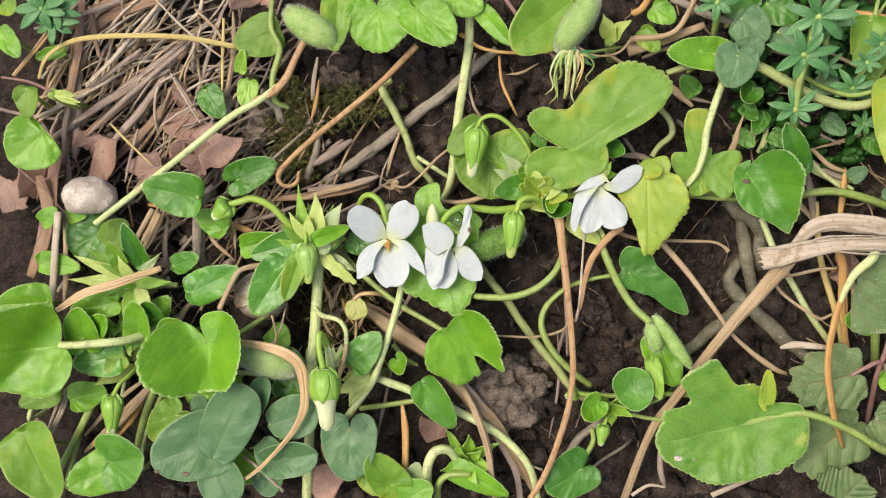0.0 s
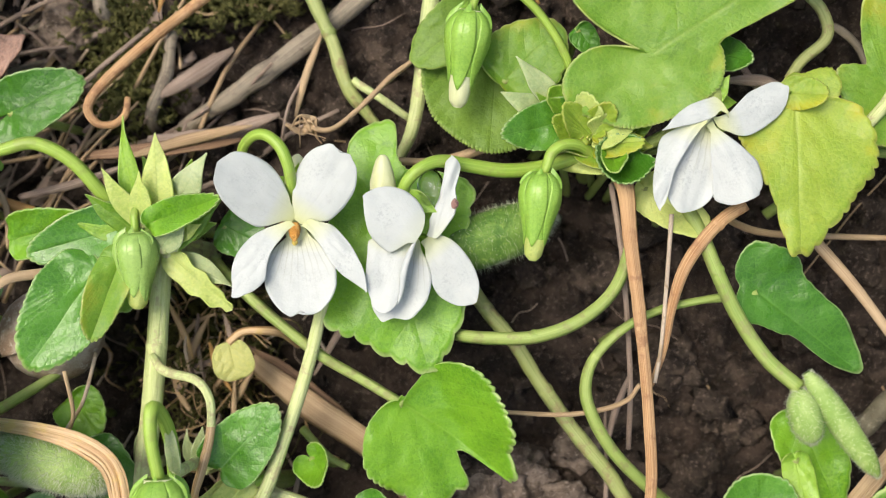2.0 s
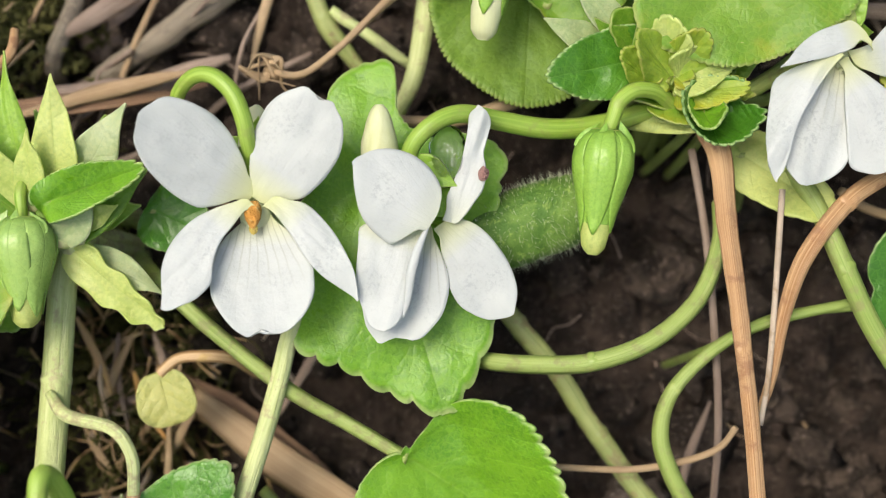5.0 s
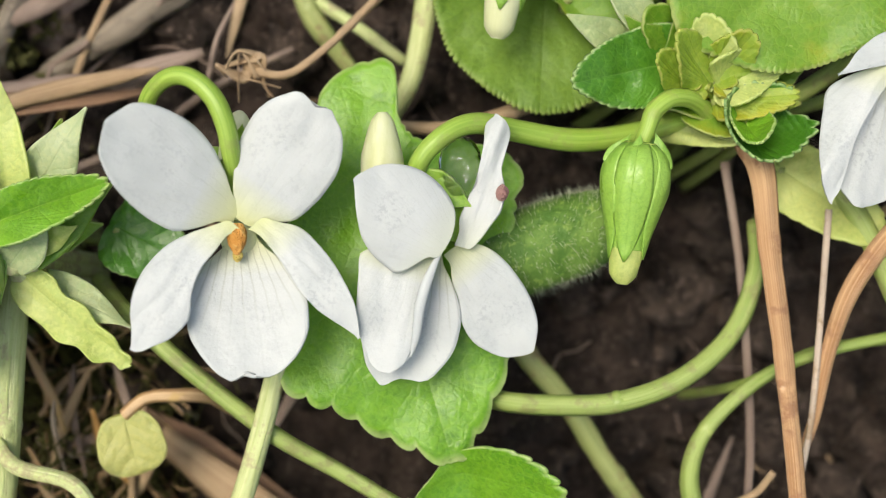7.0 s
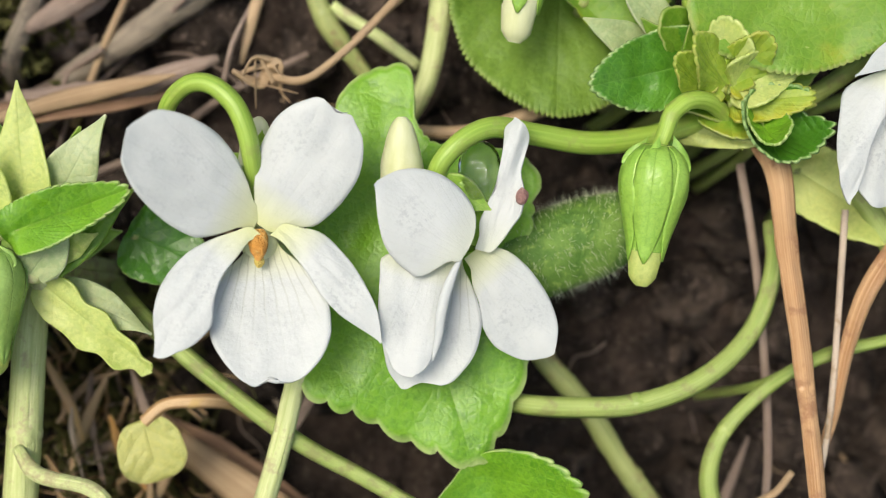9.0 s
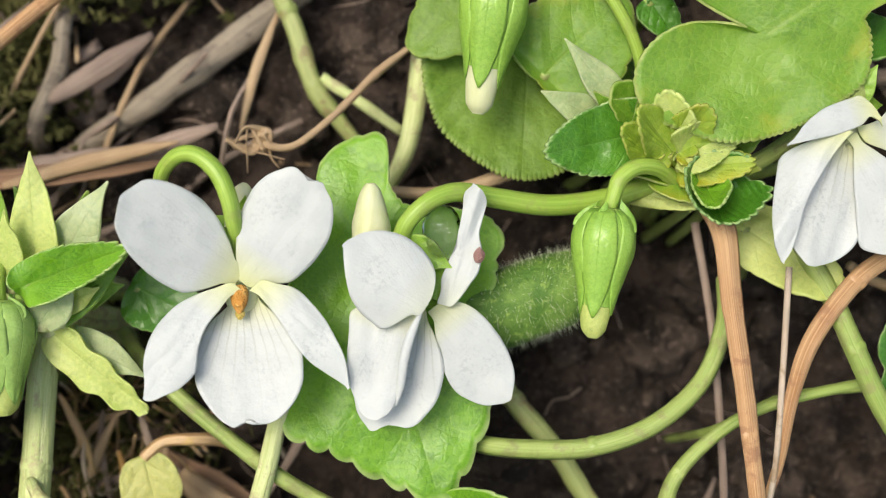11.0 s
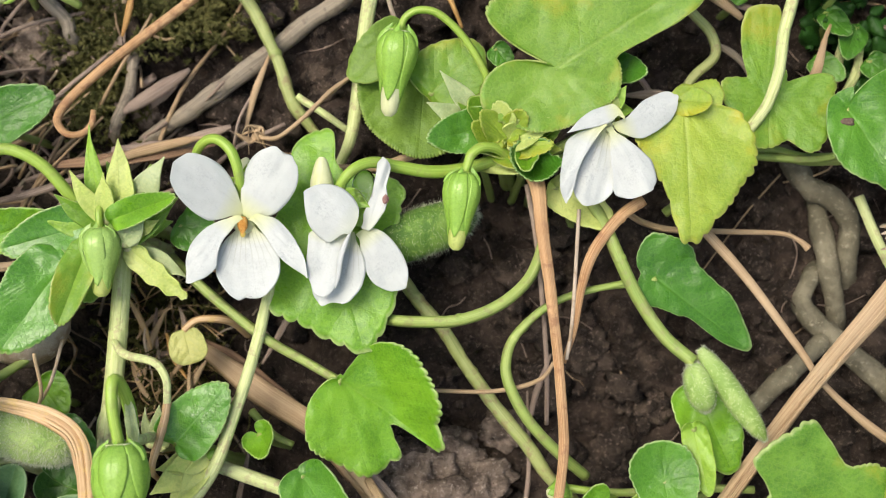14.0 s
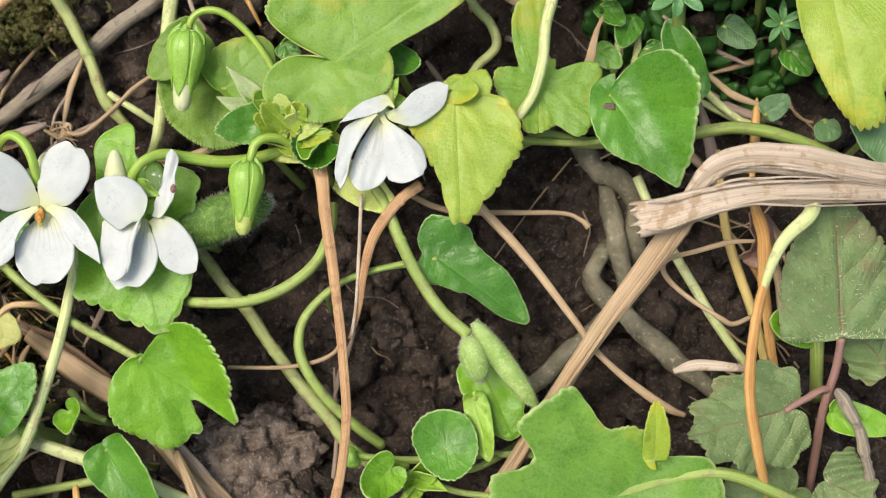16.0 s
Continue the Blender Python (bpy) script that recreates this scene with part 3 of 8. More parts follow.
def lump(centre, a, b, c, rough=0.06, freq=1.2, axis_from=None, axis_to=None, n=2, bm=None):
    """A rounded body with uneven skin; along axis_from - axis_to if these are given."""
    tmp = bmesh.new()
    bmesh.ops.create_icosphere(tmp, subdivisions=n, radius=1.0)
    seed = rng.random() * 60
    for v in tmp.verts:
        k = 1 + rough * noise.fractal(v.co * freq + Vector((seed, 0, 0)), 1.0, 2.0, 3)
        v.co = Vector((v.co.x * a, v.co.y * b, v.co.z * c)) * k
    if axis_from is not None:
        _, x, y, z = axes(axis_from, axis_to)
        turn = Matrix((x, y, z)).transposed().to_4x4()
        bmesh.ops.transform(tmp, matrix=turn, verts=tmp.verts)
    bmesh.ops.translate(tmp, vec=Vector(centre), verts=tmp.verts)
    if bm is None:
        return tmp
    start = {v: bm.verts.new(v.co) for v in tmp.verts}
    for f in tmp.faces:
        bm.faces.new([start[v] for v in f.verts])
    tmp.free()
    return bm


def spindle(top, tip, width, keys, sides=20, rings=18, ribs=0.0, rough=0.02):
    """A turned body along an axis (buds, pods): keys give its half width along the way."""
    bm = bmesh.new()
    uv, ed = bm.loops.layers.uv.new("blade"), bm.loops.layers.uv.new("edge")
    size, x, y, z = axes(top, tip)
    top, seed = Vector(top), rng.random() * 50
    grid = []
    for i in range(rings + 1):
        s = 0.5 - 0.5 * math.cos(math.pi * i / rings)
        r = max(0.02, keyed(keys, s)) * width / 2
        row = []
        for j in range(sides):
            t = 2 * math.pi * j / sides
            k = r * (1 + ribs * abs(math.sin(t * 1.5)) ** 0.6 + rough * noise.noise(Vector((math.cos(t) * 2, math.sin(t) * 2, s * 5 + seed))))
            row.append((bm.verts.new(top + x * (s * size) + y * (k * math.cos(t)) + z * (k * math.sin(t))), (s, j / sides - 0.5), (0.5, 0.5)))
        grid.append(row)
    for a, b in zip(grid, grid[1:]):
        for j in range(sides):
            n = (j + 1) % sides
            corners = (a[j], b[j], b[n], a[n])
            f = bm.faces.new([c[0] for c in corners])
            for loop, c in zip(f.loops, corners):
                loop[uv].uv, loop[ed].uv = c[1], c[2]
    bm.faces.new([c[0] for c in grid[0]][::-1])
    bm.faces.new([c[0] for c in grid[-1]])
    return bm


def fuzz(bm_from, count, length, thick=0.008):
    """Fine hairs that stand on a body's faces."""
    bm = bmesh.new()
    bm.loops.layers.uv.new("blade")
    bm_from.faces.ensure_lookup_table()
    bm_from.normal_update()
    faces = list(bm_from.faces)
    for _ in range(count):
        f = rng.choice(faces)
        g, w = rng.random(), rng.random()
        c = [v.co for v in f.verts]
        p = c[0].lerp(c[1], g).lerp(c[-1].lerp(c[2], g), w)
        d = (f.normal + Vector((rng.uniform(-1, 1), rng.uniform(-1, 1), rng.uniform(-1, 1))) * 0.35).normalized()
        a = d.orthogonal().normalized()
        b = d.cross(a)
        l = length * rng.uniform(0.5, 1.2)
        vs = [bm.verts.new(p + (a * math.cos(q) + b * math.sin(q)) * thick) for q in (0, 2.1, 4.2)]
        top = bm.verts.new(p + d * l)
        for i in range(3):
            bm.faces.new((vs[i], vs[(i + 1) % 3], top))
    return bm


# ---------------------------------------------------------------- kinds of things
def to_soil(base, tip, drift=0.35):
    """A stalk's way from a blade's base down to the soil, beneath the blade."""
    b, t = Vector(base), Vector(tip)
    foot = b + (t - b) * drift + Vector((rng.uniform(-0.2, 0.2), -0.3, 0))
    mid = b.lerp(foot, 0.45)
    return [tuple(b), (mid.x, mid.y, b.z * 0.62), (foot.x, foot.y, -0.1)]


def leaf(base, tip, width, material, stalk=None, stalk_r=0.06, label="green heart-shaped violet leaf on its stalk", name="violet_leaf", category="leaf", group="violet leaves", stalk_mat=None, **form):
    ob = thing(name, base, label, category, group)
    part("blade", blade(base, tip, width, **form), material, ob, thick=0.022)
    way = stalk or to_soil(base, tip)
    part("stalk", tube(way, [stalk_r * 0.8, stalk_r], 8, ridge=0.06, rough=0.06), stalk_mat or STEM, ob)
    return ob


def stem(points, radii, material, label, name="stem", category="stem", group="", nodes=(), hairs=0, **form):
    if nodes:
        ob = thing(name, points[0], label, category, group)
        shaft = part("shaft", tube(points, radii, **form), material, ob)
        for i in nodes:
            p, r = Vector(points[i]), keyed([(k / (len(radii) - 1), v) for k, v in enumerate(radii)], i / (len(points) - 1)) * 1.02
            q = Vector(points[min(i + 1, len(points) - 1)])
            knot = lump(tuple(p), r * 1.1, r * 1.01, r * 1.01 * form.get("flat", 1.0), 0.15, 1.4, tuple(p), tuple(q), n=3)
            part("node", knot, material, shaft, "swollen node")
        return ob
    bm = tube(points, radii, **form)
    if hairs:
        ob = thing(name, points[0], label, category, group)
        down = fuzz(bm, hairs, max(radii) * 0.7, 0.0025)
        part("hairs", down, HAIR, part("shaft", bm, material, ob), "short pale hairs")
        return ob
    return tagged(part(name, bm, material), label, category, group)


def bud(top, tip, width, stalk, label, corolla=0.0, stalk_r=0.055, material=None, tip_material=None):
    """A nodding bud: lantern-shaped calyx of five close sepals with turned-up flaps, closed petals at the end, on a hooked stalk."""
    ob = thing("flower_bud", top, label, "flower bud", "violet buds")
    t0, t1 = Vector(top), Vector(tip)
    size, x, y, z = axes(top, tip)
    green = material or SEPAL
    shape = [(-0.02, 0.3), (0.02, 0.5), (0.07, 0.7), (0.15, 0.86), (0.27, 0.9), (0.42, 0.8), (0.58, 0.64), (0.74, 0.5), (0.87, 0.43), (0.95, 0.36), (1, 0.16)]
    if corolla > 0.2:
        shape = shape[:4] + [(0.26, 0.95), (0.45, 0.88), (0.6, 0.66), (0.8, 0.56), (0.93, 0.46), (1, 0.2)]
    part("petals", spindle(top, tip, width * 0.93, [(s, r) for s, r in shape if s > 0], ribs=0.05, rough=0.06), tip_material or BUDTIP, ob, "closed pale petals")
    reach = 0.9 - corolla
    calyx = spindle(top, tuple(t0 + (t1 - t0) * reach * 0.86), width * 0.975, [(s / 12, keyed(shape, s / 12 * reach * 0.86)) for s in range(13)], sides=30, ribs=0.03, rough=0.06)
    part("calyx", calyx, green, ob)
    for k in range(5):
        ang = 2 * math.pi * k / 5 + 0.5 + rng.uniform(-0.15, 0.15)
        out = y * math.cos(ang) + z * math.sin(ang)
        across = x.cross(out)
        end = reach * rng.uniform(0.92, 1.06)
        bm = bmesh.new()
        uv, ed = bm.loops.layers.uv.new("blade"), bm.loops.layers.uv.new("edge")
        rows = []
        for i in range(15):
            s = end * i / 14
            r = keyed(shape, s) * width / 2
            half = keyed([(0, 0.5), (0.15, 0.85), (0.4, 1.0), (0.65, 0.8), (0.85, 0.45), (0.95, 0.2), (1, 0.03)], i / 14) * width * 0.27
            row = []
            for j in range(13):
                e = -1 + j / 6
                bend = e * half / max(r, 0.01)
                d = (out * math.cos(bend) + across * math.sin(bend)) * (r * (1.0 + 0.012 * (k % 2) + 0.035 * (1 - e * e) + 0.05 * noise.noise(Vector((i * 0.4, j * 0.3, k * 7)))))
                row.append((bm.verts.new(t0 + x * (s * size) + d), (i / 14, e * 0.3), (abs(e) * 0.97, 0.5)))
            rows.append(row)
        for a, b in zip(rows, rows[1:]):
            for j in range(12):
                f = bm.faces.new((a[j][0], b[j][0], b[j + 1][0], a[j + 1][0]))
                for loop, c in zip(f.loops, (a[j], b[j], b[j + 1], a[j + 1])):
                    loop[uv].uv, loop[ed].uv = c[1], c[2]
        part("sepal", bm, green, ob, thick=0.008)
        r = keyed(shape, 0.14) * width / 2
        low, high = t0 + x * (0.17 * size) + out * (r * 0.99), t0 - x * (size * rng.uniform(0.03, 0.1)) + out * (r * rng.uniform(0.4, 0.5))
        part("sepal_flap", petal(tuple(low), tuple(high), width * 0.24, "lance", cup=-0.35), green, ob, "turned-up flap at a sepal's foot", thick=0.006)
    part("stalk", tube([*stalk, tuple(t0 + x * size * 0.05)], [stalk_r, stalk_r, stalk_r * 0.85], 9, ridge=0.05), FRESH, ob)
    return ob


def pod(a, b, width, stalk=None, material=None, hairs=500, hair=0.0022, label="plump downy green violet seed capsule"):
    ob = thing("seed_capsule", a, label, "seed capsule", "violet seed capsules")
    body = spindle(a, b, width, [(0, 0.3), (0.1, 0.66), (0.3, 0.95), (0.5, 1.0), (0.75, 0.88), (0.92, 0.55), (1, 0.12)], ribs=0.11, rough=0.07)
    bmesh.ops.recalc_face_normals(body, faces=body.faces)
    down = fuzz(body, hairs * 9, width * 0.13, hair)
    skin = part("body", body, material or POD, ob)
    part("hairs", down, HAIR, skin, "fine pale hairs")
    part("stalk", tube(stalk or to_soil(a, b, 0.2), [0.05, 0.06], 8), STEM, ob)
    return ob


def stipule(base, tip, width, material, label, sides=None):
    """A pointed papery stipule that rises from a crown."""
    ob = thing("stipule", base, label, "stipule", "stipules")
    part("blade", petal(base, tip, width, "lance", roll=rng.uniform(-20, 20), cup=0.12, curl=rng.uniform(0.0, 0.25), curl_at=0.4, wave=0.04, sides=sides), material, ob, thick=0.018)
    foot = (base[0] + 0.05, base[1] - 0.2, -0.1)
    part("stalk", tube([base, ((base[0] + foot[0]) / 2, (base[1] + foot[1]) / 2, base[2] * 0.5), foot], [0.07, 0.08], 8, rough=0.1), PALE, ob)
    return ob


def tuft(name, at, tips, width, material, label, category="stipules", cup=0.2, shape="lance"):
    """A crown of narrow pointed leaflets about one point."""
    ob = thing(name, at, label, category)
    crown = part("crown", lump((at[0], at[1], at[2] - 0.1), 0.12, 0.12, 0.16, 0.3), CALYX, ob)
    for tip in tips:
        b = Vector(at).lerp(Vector(tip), 0.08)
        part("leaflet", petal(tuple(b), tip, width * rng.uniform(0.8, 1.15), shape, roll=rng.uniform(-40, 40), cup=cup, curl=rng.uniform(0.1, 0.6), curl_at=0.5, wave=0.05, skew=rng.uniform(-0.12, 0.12)), material, crown, thick=0.02)
    foot = (at[0] + 0.1, at[1] - 0.4, -0.1)
    part("stalk", tube([at, ((at[0] + foot[0]) / 2, (at[1] + foot[1]) / 2, at[2] * 0.5), foot], [0.14, 0.12], 9, rough=0.1), STEM, ob)
    return ob


# ---------------------------------------------------------------- ground
def relief(u, v):
    """The soil's own height over the even bank, in cm."""
    p = Vector((u * 0.28, v * 0.28, 3.0))
    h = 0.55 * noise.noise(p) + 0.30 * noise.noise(p * 3.1) + 0.20 * noise.noise(p * 7.3)
    c = noise.noise(Vector((u * 1.9, v * 1.9, 8)))
    return h + 0.38 * max(0.0, c) ** 0.7 + 0.15 * noise.noise(Vector((u * 6.5, v * 6.5, 5))) + 0.08 * noise.noise(Vector((u * 15, v * 15, 2)))


def spread(low, high, fine, far):
    """Even steps over the patch that matters, then wider and wider ones."""
    mid = list(np.arange(low, high + fine / 2, fine))
    out, gap, a, b = [], fine * 3, low, high
    before, after = [], []
    while b < far:
        a, b = a - gap, b + gap
        before.append(a)
        after.append(b)
        gap *= 1.6
    return before[::-1] + mid + after


def ground():
    us, vs = spread(-9.5, 17.0, 0.1, 400000), spread(-9.5, 7.0, 0.1, 400000)
    verts, faces = [], []
    for v in vs:
        for u in us:
            inside = -14 < u < 22 and -14 < v < 12
            h = relief(u, v) if inside else 0.0
            q = max(-60.0, min(60.0, v))
            p = P((u, q, h))
            verts.append((p.x, p.y + (v - q) / 100, p.z))
    n = len(us)
    for i in range(len(vs) - 1):
        for j in range(n - 1):
            faces.append((i * n + j, i * n + j + 1, (i + 1) * n + j + 1, (i + 1) * n + j))
    me = bpy.data.meshes.new("ground")
    me.from_pydata(verts, [], faces)
    me.polygons.foreach_set("use_smooth", [True] * len(faces))
    me.materials.append(SOIL)
    return tagged(new("ground", me), "dark crumbly moist garden soil on a bank", "soil", kind="structure")


ground()


def on_soil(u, v, over=0.0):
    return (u, v, relief(u, v) + over)


# ---------------------------------------------------------------- white flowers
def sepals(ob, at, towards, size, width, n=4, material=None):
    """Green pointed sepals behind a flower."""
    a, d = Vector(at), (Vector(towards) - Vector(at)).normalized()
    u = d.orthogonal().normalized()
    w = d.cross(u)
    for k in range(n):
        t = 2 * math.pi * k / n + 0.4
        out = (u * math.cos(t) + w * math.sin(t)) * size * 0.7 - d * size * 0.5
        part("sepal", petal(at, tuple(a + out), width, "lance", cup=0.3), material or CALYX, ob, thick=0.02)


f = thing("violet_flower", (-0.05, -0.05, 2.4), "white violet flower seen from the front, facing outward", "flower", "white violet flowers")
part("petal", petal((-0.07, 0.14, 2.62), (-0.95, 0.61, 3.12), 0.8, cup=-0.1, curl=0.05, wave=0.012,
                    sides=((-0.05, -0.091, -0.133, -0.241, -0.341, -0.404, -0.416, -0.399, -0.349, -0.255, -0.171),
                           (0.05, 0.063, 0.076, 0.184, 0.258, 0.25, 0.212, 0.152, 0.075, -0.02, -0.151))), PETAL, f, thick=0.018)
part("petal", petal((-0.04, 0.12, 2.62), (0.54, 0.96, 2.84), 0.74, cup=-0.1, curl=0.05, wave=0.012, notch=0.03,
                    sides=((-0.05, -0.107, -0.164, -0.307, -0.357, -0.381, -0.377, -0.327, -0.247, -0.139, -0.087),
                           (0.05, 0.081, 0.112, 0.184, 0.259, 0.311, 0.323, 0.29, 0.221, 0.14, -0.067))), PETAL, f, thick=0.018)
part("lip", petal((-0.05, 0.03, 2.5), (0.03, -1.04, 2.75), 0.86, cup=0.16, curl=-0.03, wave=0.012, notch=0.05,
                    sides=((-0.05, -0.084, -0.118, -0.24, -0.328, -0.364, -0.358, -0.3, -0.217, -0.132, -0.089),
                           (0.05, 0.098, 0.146, 0.258, 0.368, 0.418, 0.419, 0.371, 0.287, 0.165, -0.069))), LIP, f, "white lower petal with fine dark veins", thick=0.018)
part("petal", petal((-0.04, 0.07, 2.7), (-0.76, -0.78, 2.95), 0.5, cup=-0.16, curl=0.04, wave=0.02,
                    sides=((-0.05, -0.09, -0.13, -0.199, -0.261, -0.278, -0.253, -0.185, -0.082, -0.021, -0.01),
                           (0.05, 0.016, -0.019, -0.011, -0.008, 0.052, 0.15, 0.135, 0.08, 0.045, 0.01))), PETAL, f, thick=0.018)
part("petal", petal((0.07, 0.09, 2.7), (0.82, -0.73, 2.8), 0.5, cup=-0.16, curl=0.04, wave=0.02,
                    sides=((-0.05, -0.034, -0.018, -0.025, -0.037, -0.07, -0.072, -0.046, -0.019, -0.005, -0.01),
                           (0.05, 0.09, 0.131, 0.205, 0.221, 0.214, 0.184, 0.142, 0.077, 0.02, 0.01))), PETAL, f, thick=0.018)
throat = part("throat", spindle((-0.06, 0.02, 2.3), (-0.05, -0.06, 2.58), 0.3, [(0, 0.5), (0.5, 0.9), (0.85, 0.75), (1, 0.2)]), BUDTIP, f, "greenish-yellow throat")
part("stigma", spindle((-0.055, 0.09, 2.62), (-0.05, -0.13, 2.68), 0.14, [(0, 0.6), (0.3, 1.0), (0.6, 0.86), (0.85, 0.5), (1, 0.2)], ribs=0.12, rough=0.12), STIGMA, throat, "orange stigma")
part("stigma_tip", lump((-0.05, -0.13, 2.65), 0.035, 0.05, 0.03, 0.2, n=3), STIGMATIP, throat, "yellow tip")
part("spur", spindle((-0.13, 0.55, 2.35), (-0.06, 0.94, 2.3), 0.22, [(0, 0.9), (0.4, 1.0), (0.75, 0.85), (0.92, 0.55), (1, 0.2)]), BUDTIP, f, "cream spur")
sepals(f, (-0.09, 0.47, 2.35), (-0.03, -0.05, 2.7), 0.45, 0.22)
part("stalk", tube([(-1.35, -4.44, 1.9), (-1.05, -4.06, 2.0), (-0.6, -3.43, 2.0), (-0.32, -2.71, 2.0), (-0.05, -1.91, 2.0), (0.13, -1.25, 2.05), (0.22, -0.75, 2.05), (0.1, -0.12, 2.1), (-0.74, 0.7, 2.2)], [0.088, 0.086, 0.084, 0.08, 0.074, 0.066], 12, ridge=0.05, per=10), PALE, f, "pale green stalk")
part("hook", tube([(-0.74, 0.62, 2.15), (-0.77, 0.85, 2.28), (-0.71, 1.03, 2.45), (-0.55, 1.15, 2.6), (-0.375, 1.14, 2.7), (-0.21, 1.0, 2.75), (-0.12, 0.8, 2.75), (-0.09, 0.6, 2.68), (-0.075, 0.42, 2.5), (-0.07, 0.2, 2.25)], [0.06, 0.062, 0.066, 0.07, 0.066, 0.06], 12, ridge=0.05, per=10), FRESH, f, "fresh green hooked stalk end")

cam.data.dof.focus_object = f

f = thing("violet_flower", (1.5, 0.0, 2.2), "white violet flower half closed, turned sideways, spur raised", "flower", "white violet flowers")
part("lip", petal((1.37, -0.09, 2.4), (1.13, -1.14, 2.5), 0.8, cup=0.03, curl=0.02, wave=0.02, notch=0.05,
                    sides=((-0.05, -0.126, -0.201, -0.24, -0.288, -0.329, -0.356, -0.308, -0.252, -0.174, -0.139),
                           (0.05, 0.08, 0.11, 0.192, 0.274, 0.318, 0.308, 0.247, 0.163, -0.048, -0.119))), LIP, f, "white lower petal with faint veins", thick=0.018)
part("petal", petal((1.5, -0.11, 2.45), (2.1, -0.9, 2.45), 0.66, cup=-0.1, curl=0.05, wave=0.03,
                    sides=((-0.05, -0.055, -0.06, -0.126, -0.17, -0.254, -0.276, -0.232, -0.163, -0.066, 0.02),
                           (0.05, 0.129, 0.208, 0.268, 0.297, 0.3, 0.281, 0.235, 0.17, 0.082, 0.04))), PETAL, f, thick=0.018)
part("petal", petal((1.27, -0.05, 2.58), (0.99, -0.98, 2.73), 0.6, cup=-0.05, curl=0.04, wave=0.03,
                    sides=((-0.05, -0.158, -0.266, -0.404, -0.372, -0.339, -0.298, -0.222, -0.14, -0.074, 0.031),
                           (0.05, 0.108, 0.165, 0.146, 0.14, 0.15, 0.161, 0.167, 0.14, 0.077, 0.051))), PETAL, f, thick=0.018)
part("petal", petal((1.58, -0.08, 2.52), (1.86, 0.9, 2.57), 0.34, cup=0.3, curl=0.03, wave=0.05,
                    sides=((-0.05, -0.086, -0.122, -0.157, -0.197, -0.179, -0.124, -0.127, -0.117, -0.048, 0.005),
                           (0.05, 0.046, 0.042, 0.064, 0.045, 0.031, 0.037, 0.052, 0.071, 0.03, 0.025))), PLAINPETAL, f, thick=0.018)
part("petal", petal((1.44, -0.1, 2.75), (0.77, 0.36, 2.86), 0.84, cup=-0.28, curl=0.06, wave=0.02,
                    sides=((-0.05, -0.193, -0.335, -0.417, -0.468, -0.478, -0.447, -0.381, -0.285, -0.169, -0.087),
                           (0.05, 0.098, 0.146, 0.391, 0.405, 0.384, 0.315, 0.196, 0.066, -0.04, -0.067))), PLAINPETAL, f, thick=0.018)
part("petal_edge", tube([(1.42, -0.1, 2.74), (1.33, -0.3, 2.72), (1.27, -0.5, 2.72), (1.24, -0.72, 2.70), (1.2, -0.88, 2.68)], [0.012, 0.034, 0.04, 0.03, 0.008], 9, flat=0.6, rough=0.1), PLAINPETAL, f, "rolled petal edge")
part("throat", spindle((1.57, 0.3, 2.2), (1.5, -0.08, 2.4), 0.38, [(0, 0.5), (0.5, 0.9), (1, 0.5)]), CALYX, f, "green calyx")
part("spur", spindle((1.0, 0.3, 2.42), (1.0, 0.92, 2.5), 0.33, [(0, 0.95), (0.35, 1.0), (0.6, 0.84), (0.82, 0.62), (0.94, 0.42), (1, 0.2)], rough=0.05), BUDTIP, f, "cream rounded spur")
part("stalk", tube([(3.45, 0.93, 1.95), (2.966, 0.793, 2.0), (2.5, 0.744, 2.1), (2.05, 0.8, 2.25), (1.77, 0.843, 2.42), (1.595, 0.82, 2.52), (1.427, 0.725, 2.57), (1.287, 0.575, 2.55), (1.235, 0.4, 2.48), (1.25, 0.2, 2.4)], [0.085, 0.088, 0.08, 0.074, 0.07, 0.07], 12, ridge=0.05), FRESH, f, "green hooked stalk")
part("sepal", petal((1.3, 0.42, 2.5), (1.66, 0.22, 2.55), 0.25, "lance", cup=0.3), CALYX, f, thick=0.02)
drop = part("water_drop", lump((1.585, 0.51, 2.48), 0.165, 0.24, 0.12, 0.05, n=4), DROP)
tagged(drop, "clear glistening water drop held between flower stalk and petal", "water drop")
seed = part("seed", lump((1.88, 0.32, 2.62), 0.05, 0.065, 0.05, 0.25), PINK)
tagged(seed, "tiny pinkish brown seed stuck to a white petal", "seed")

f = thing("violet_flower", (4.95, 1.35, 2.4), "white violet flower hanging its face down, seen from above its side", "flower", "white violet flowers")
part("petal", petal((5.12, 1.37, 2.73), (4.34, 1.18, 2.85), 0.34, cup=-0.2, curl=0.06, wave=0.02,
                    sides=((-0.05, -0.178, -0.306, -0.307, -0.295, -0.274, -0.217, -0.145, -0.068, -0.018, -0.011),
                           (0.05, -0.017, -0.084, -0.02, -0.002, 0.012, 0.008, 0.004, 0.002, 0.0, 0.009))), PETAL, f, thick=0.018)
part("petal", petal((4.99, 1.31, 2.6), (5.92, 1.68, 2.5), 0.5, cup=-0.1, curl=0.05, wave=0.02,
                    sides=((-0.05, -0.111, -0.172, -0.263, -0.313, -0.297, -0.262, -0.216, -0.123, -0.005, 0.044),
                           (0.05, 0.04, 0.029, 0.034, 0.095, 0.162, 0.179, 0.184, 0.16, 0.089, 0.064))), PETAL, f, thick=0.018)
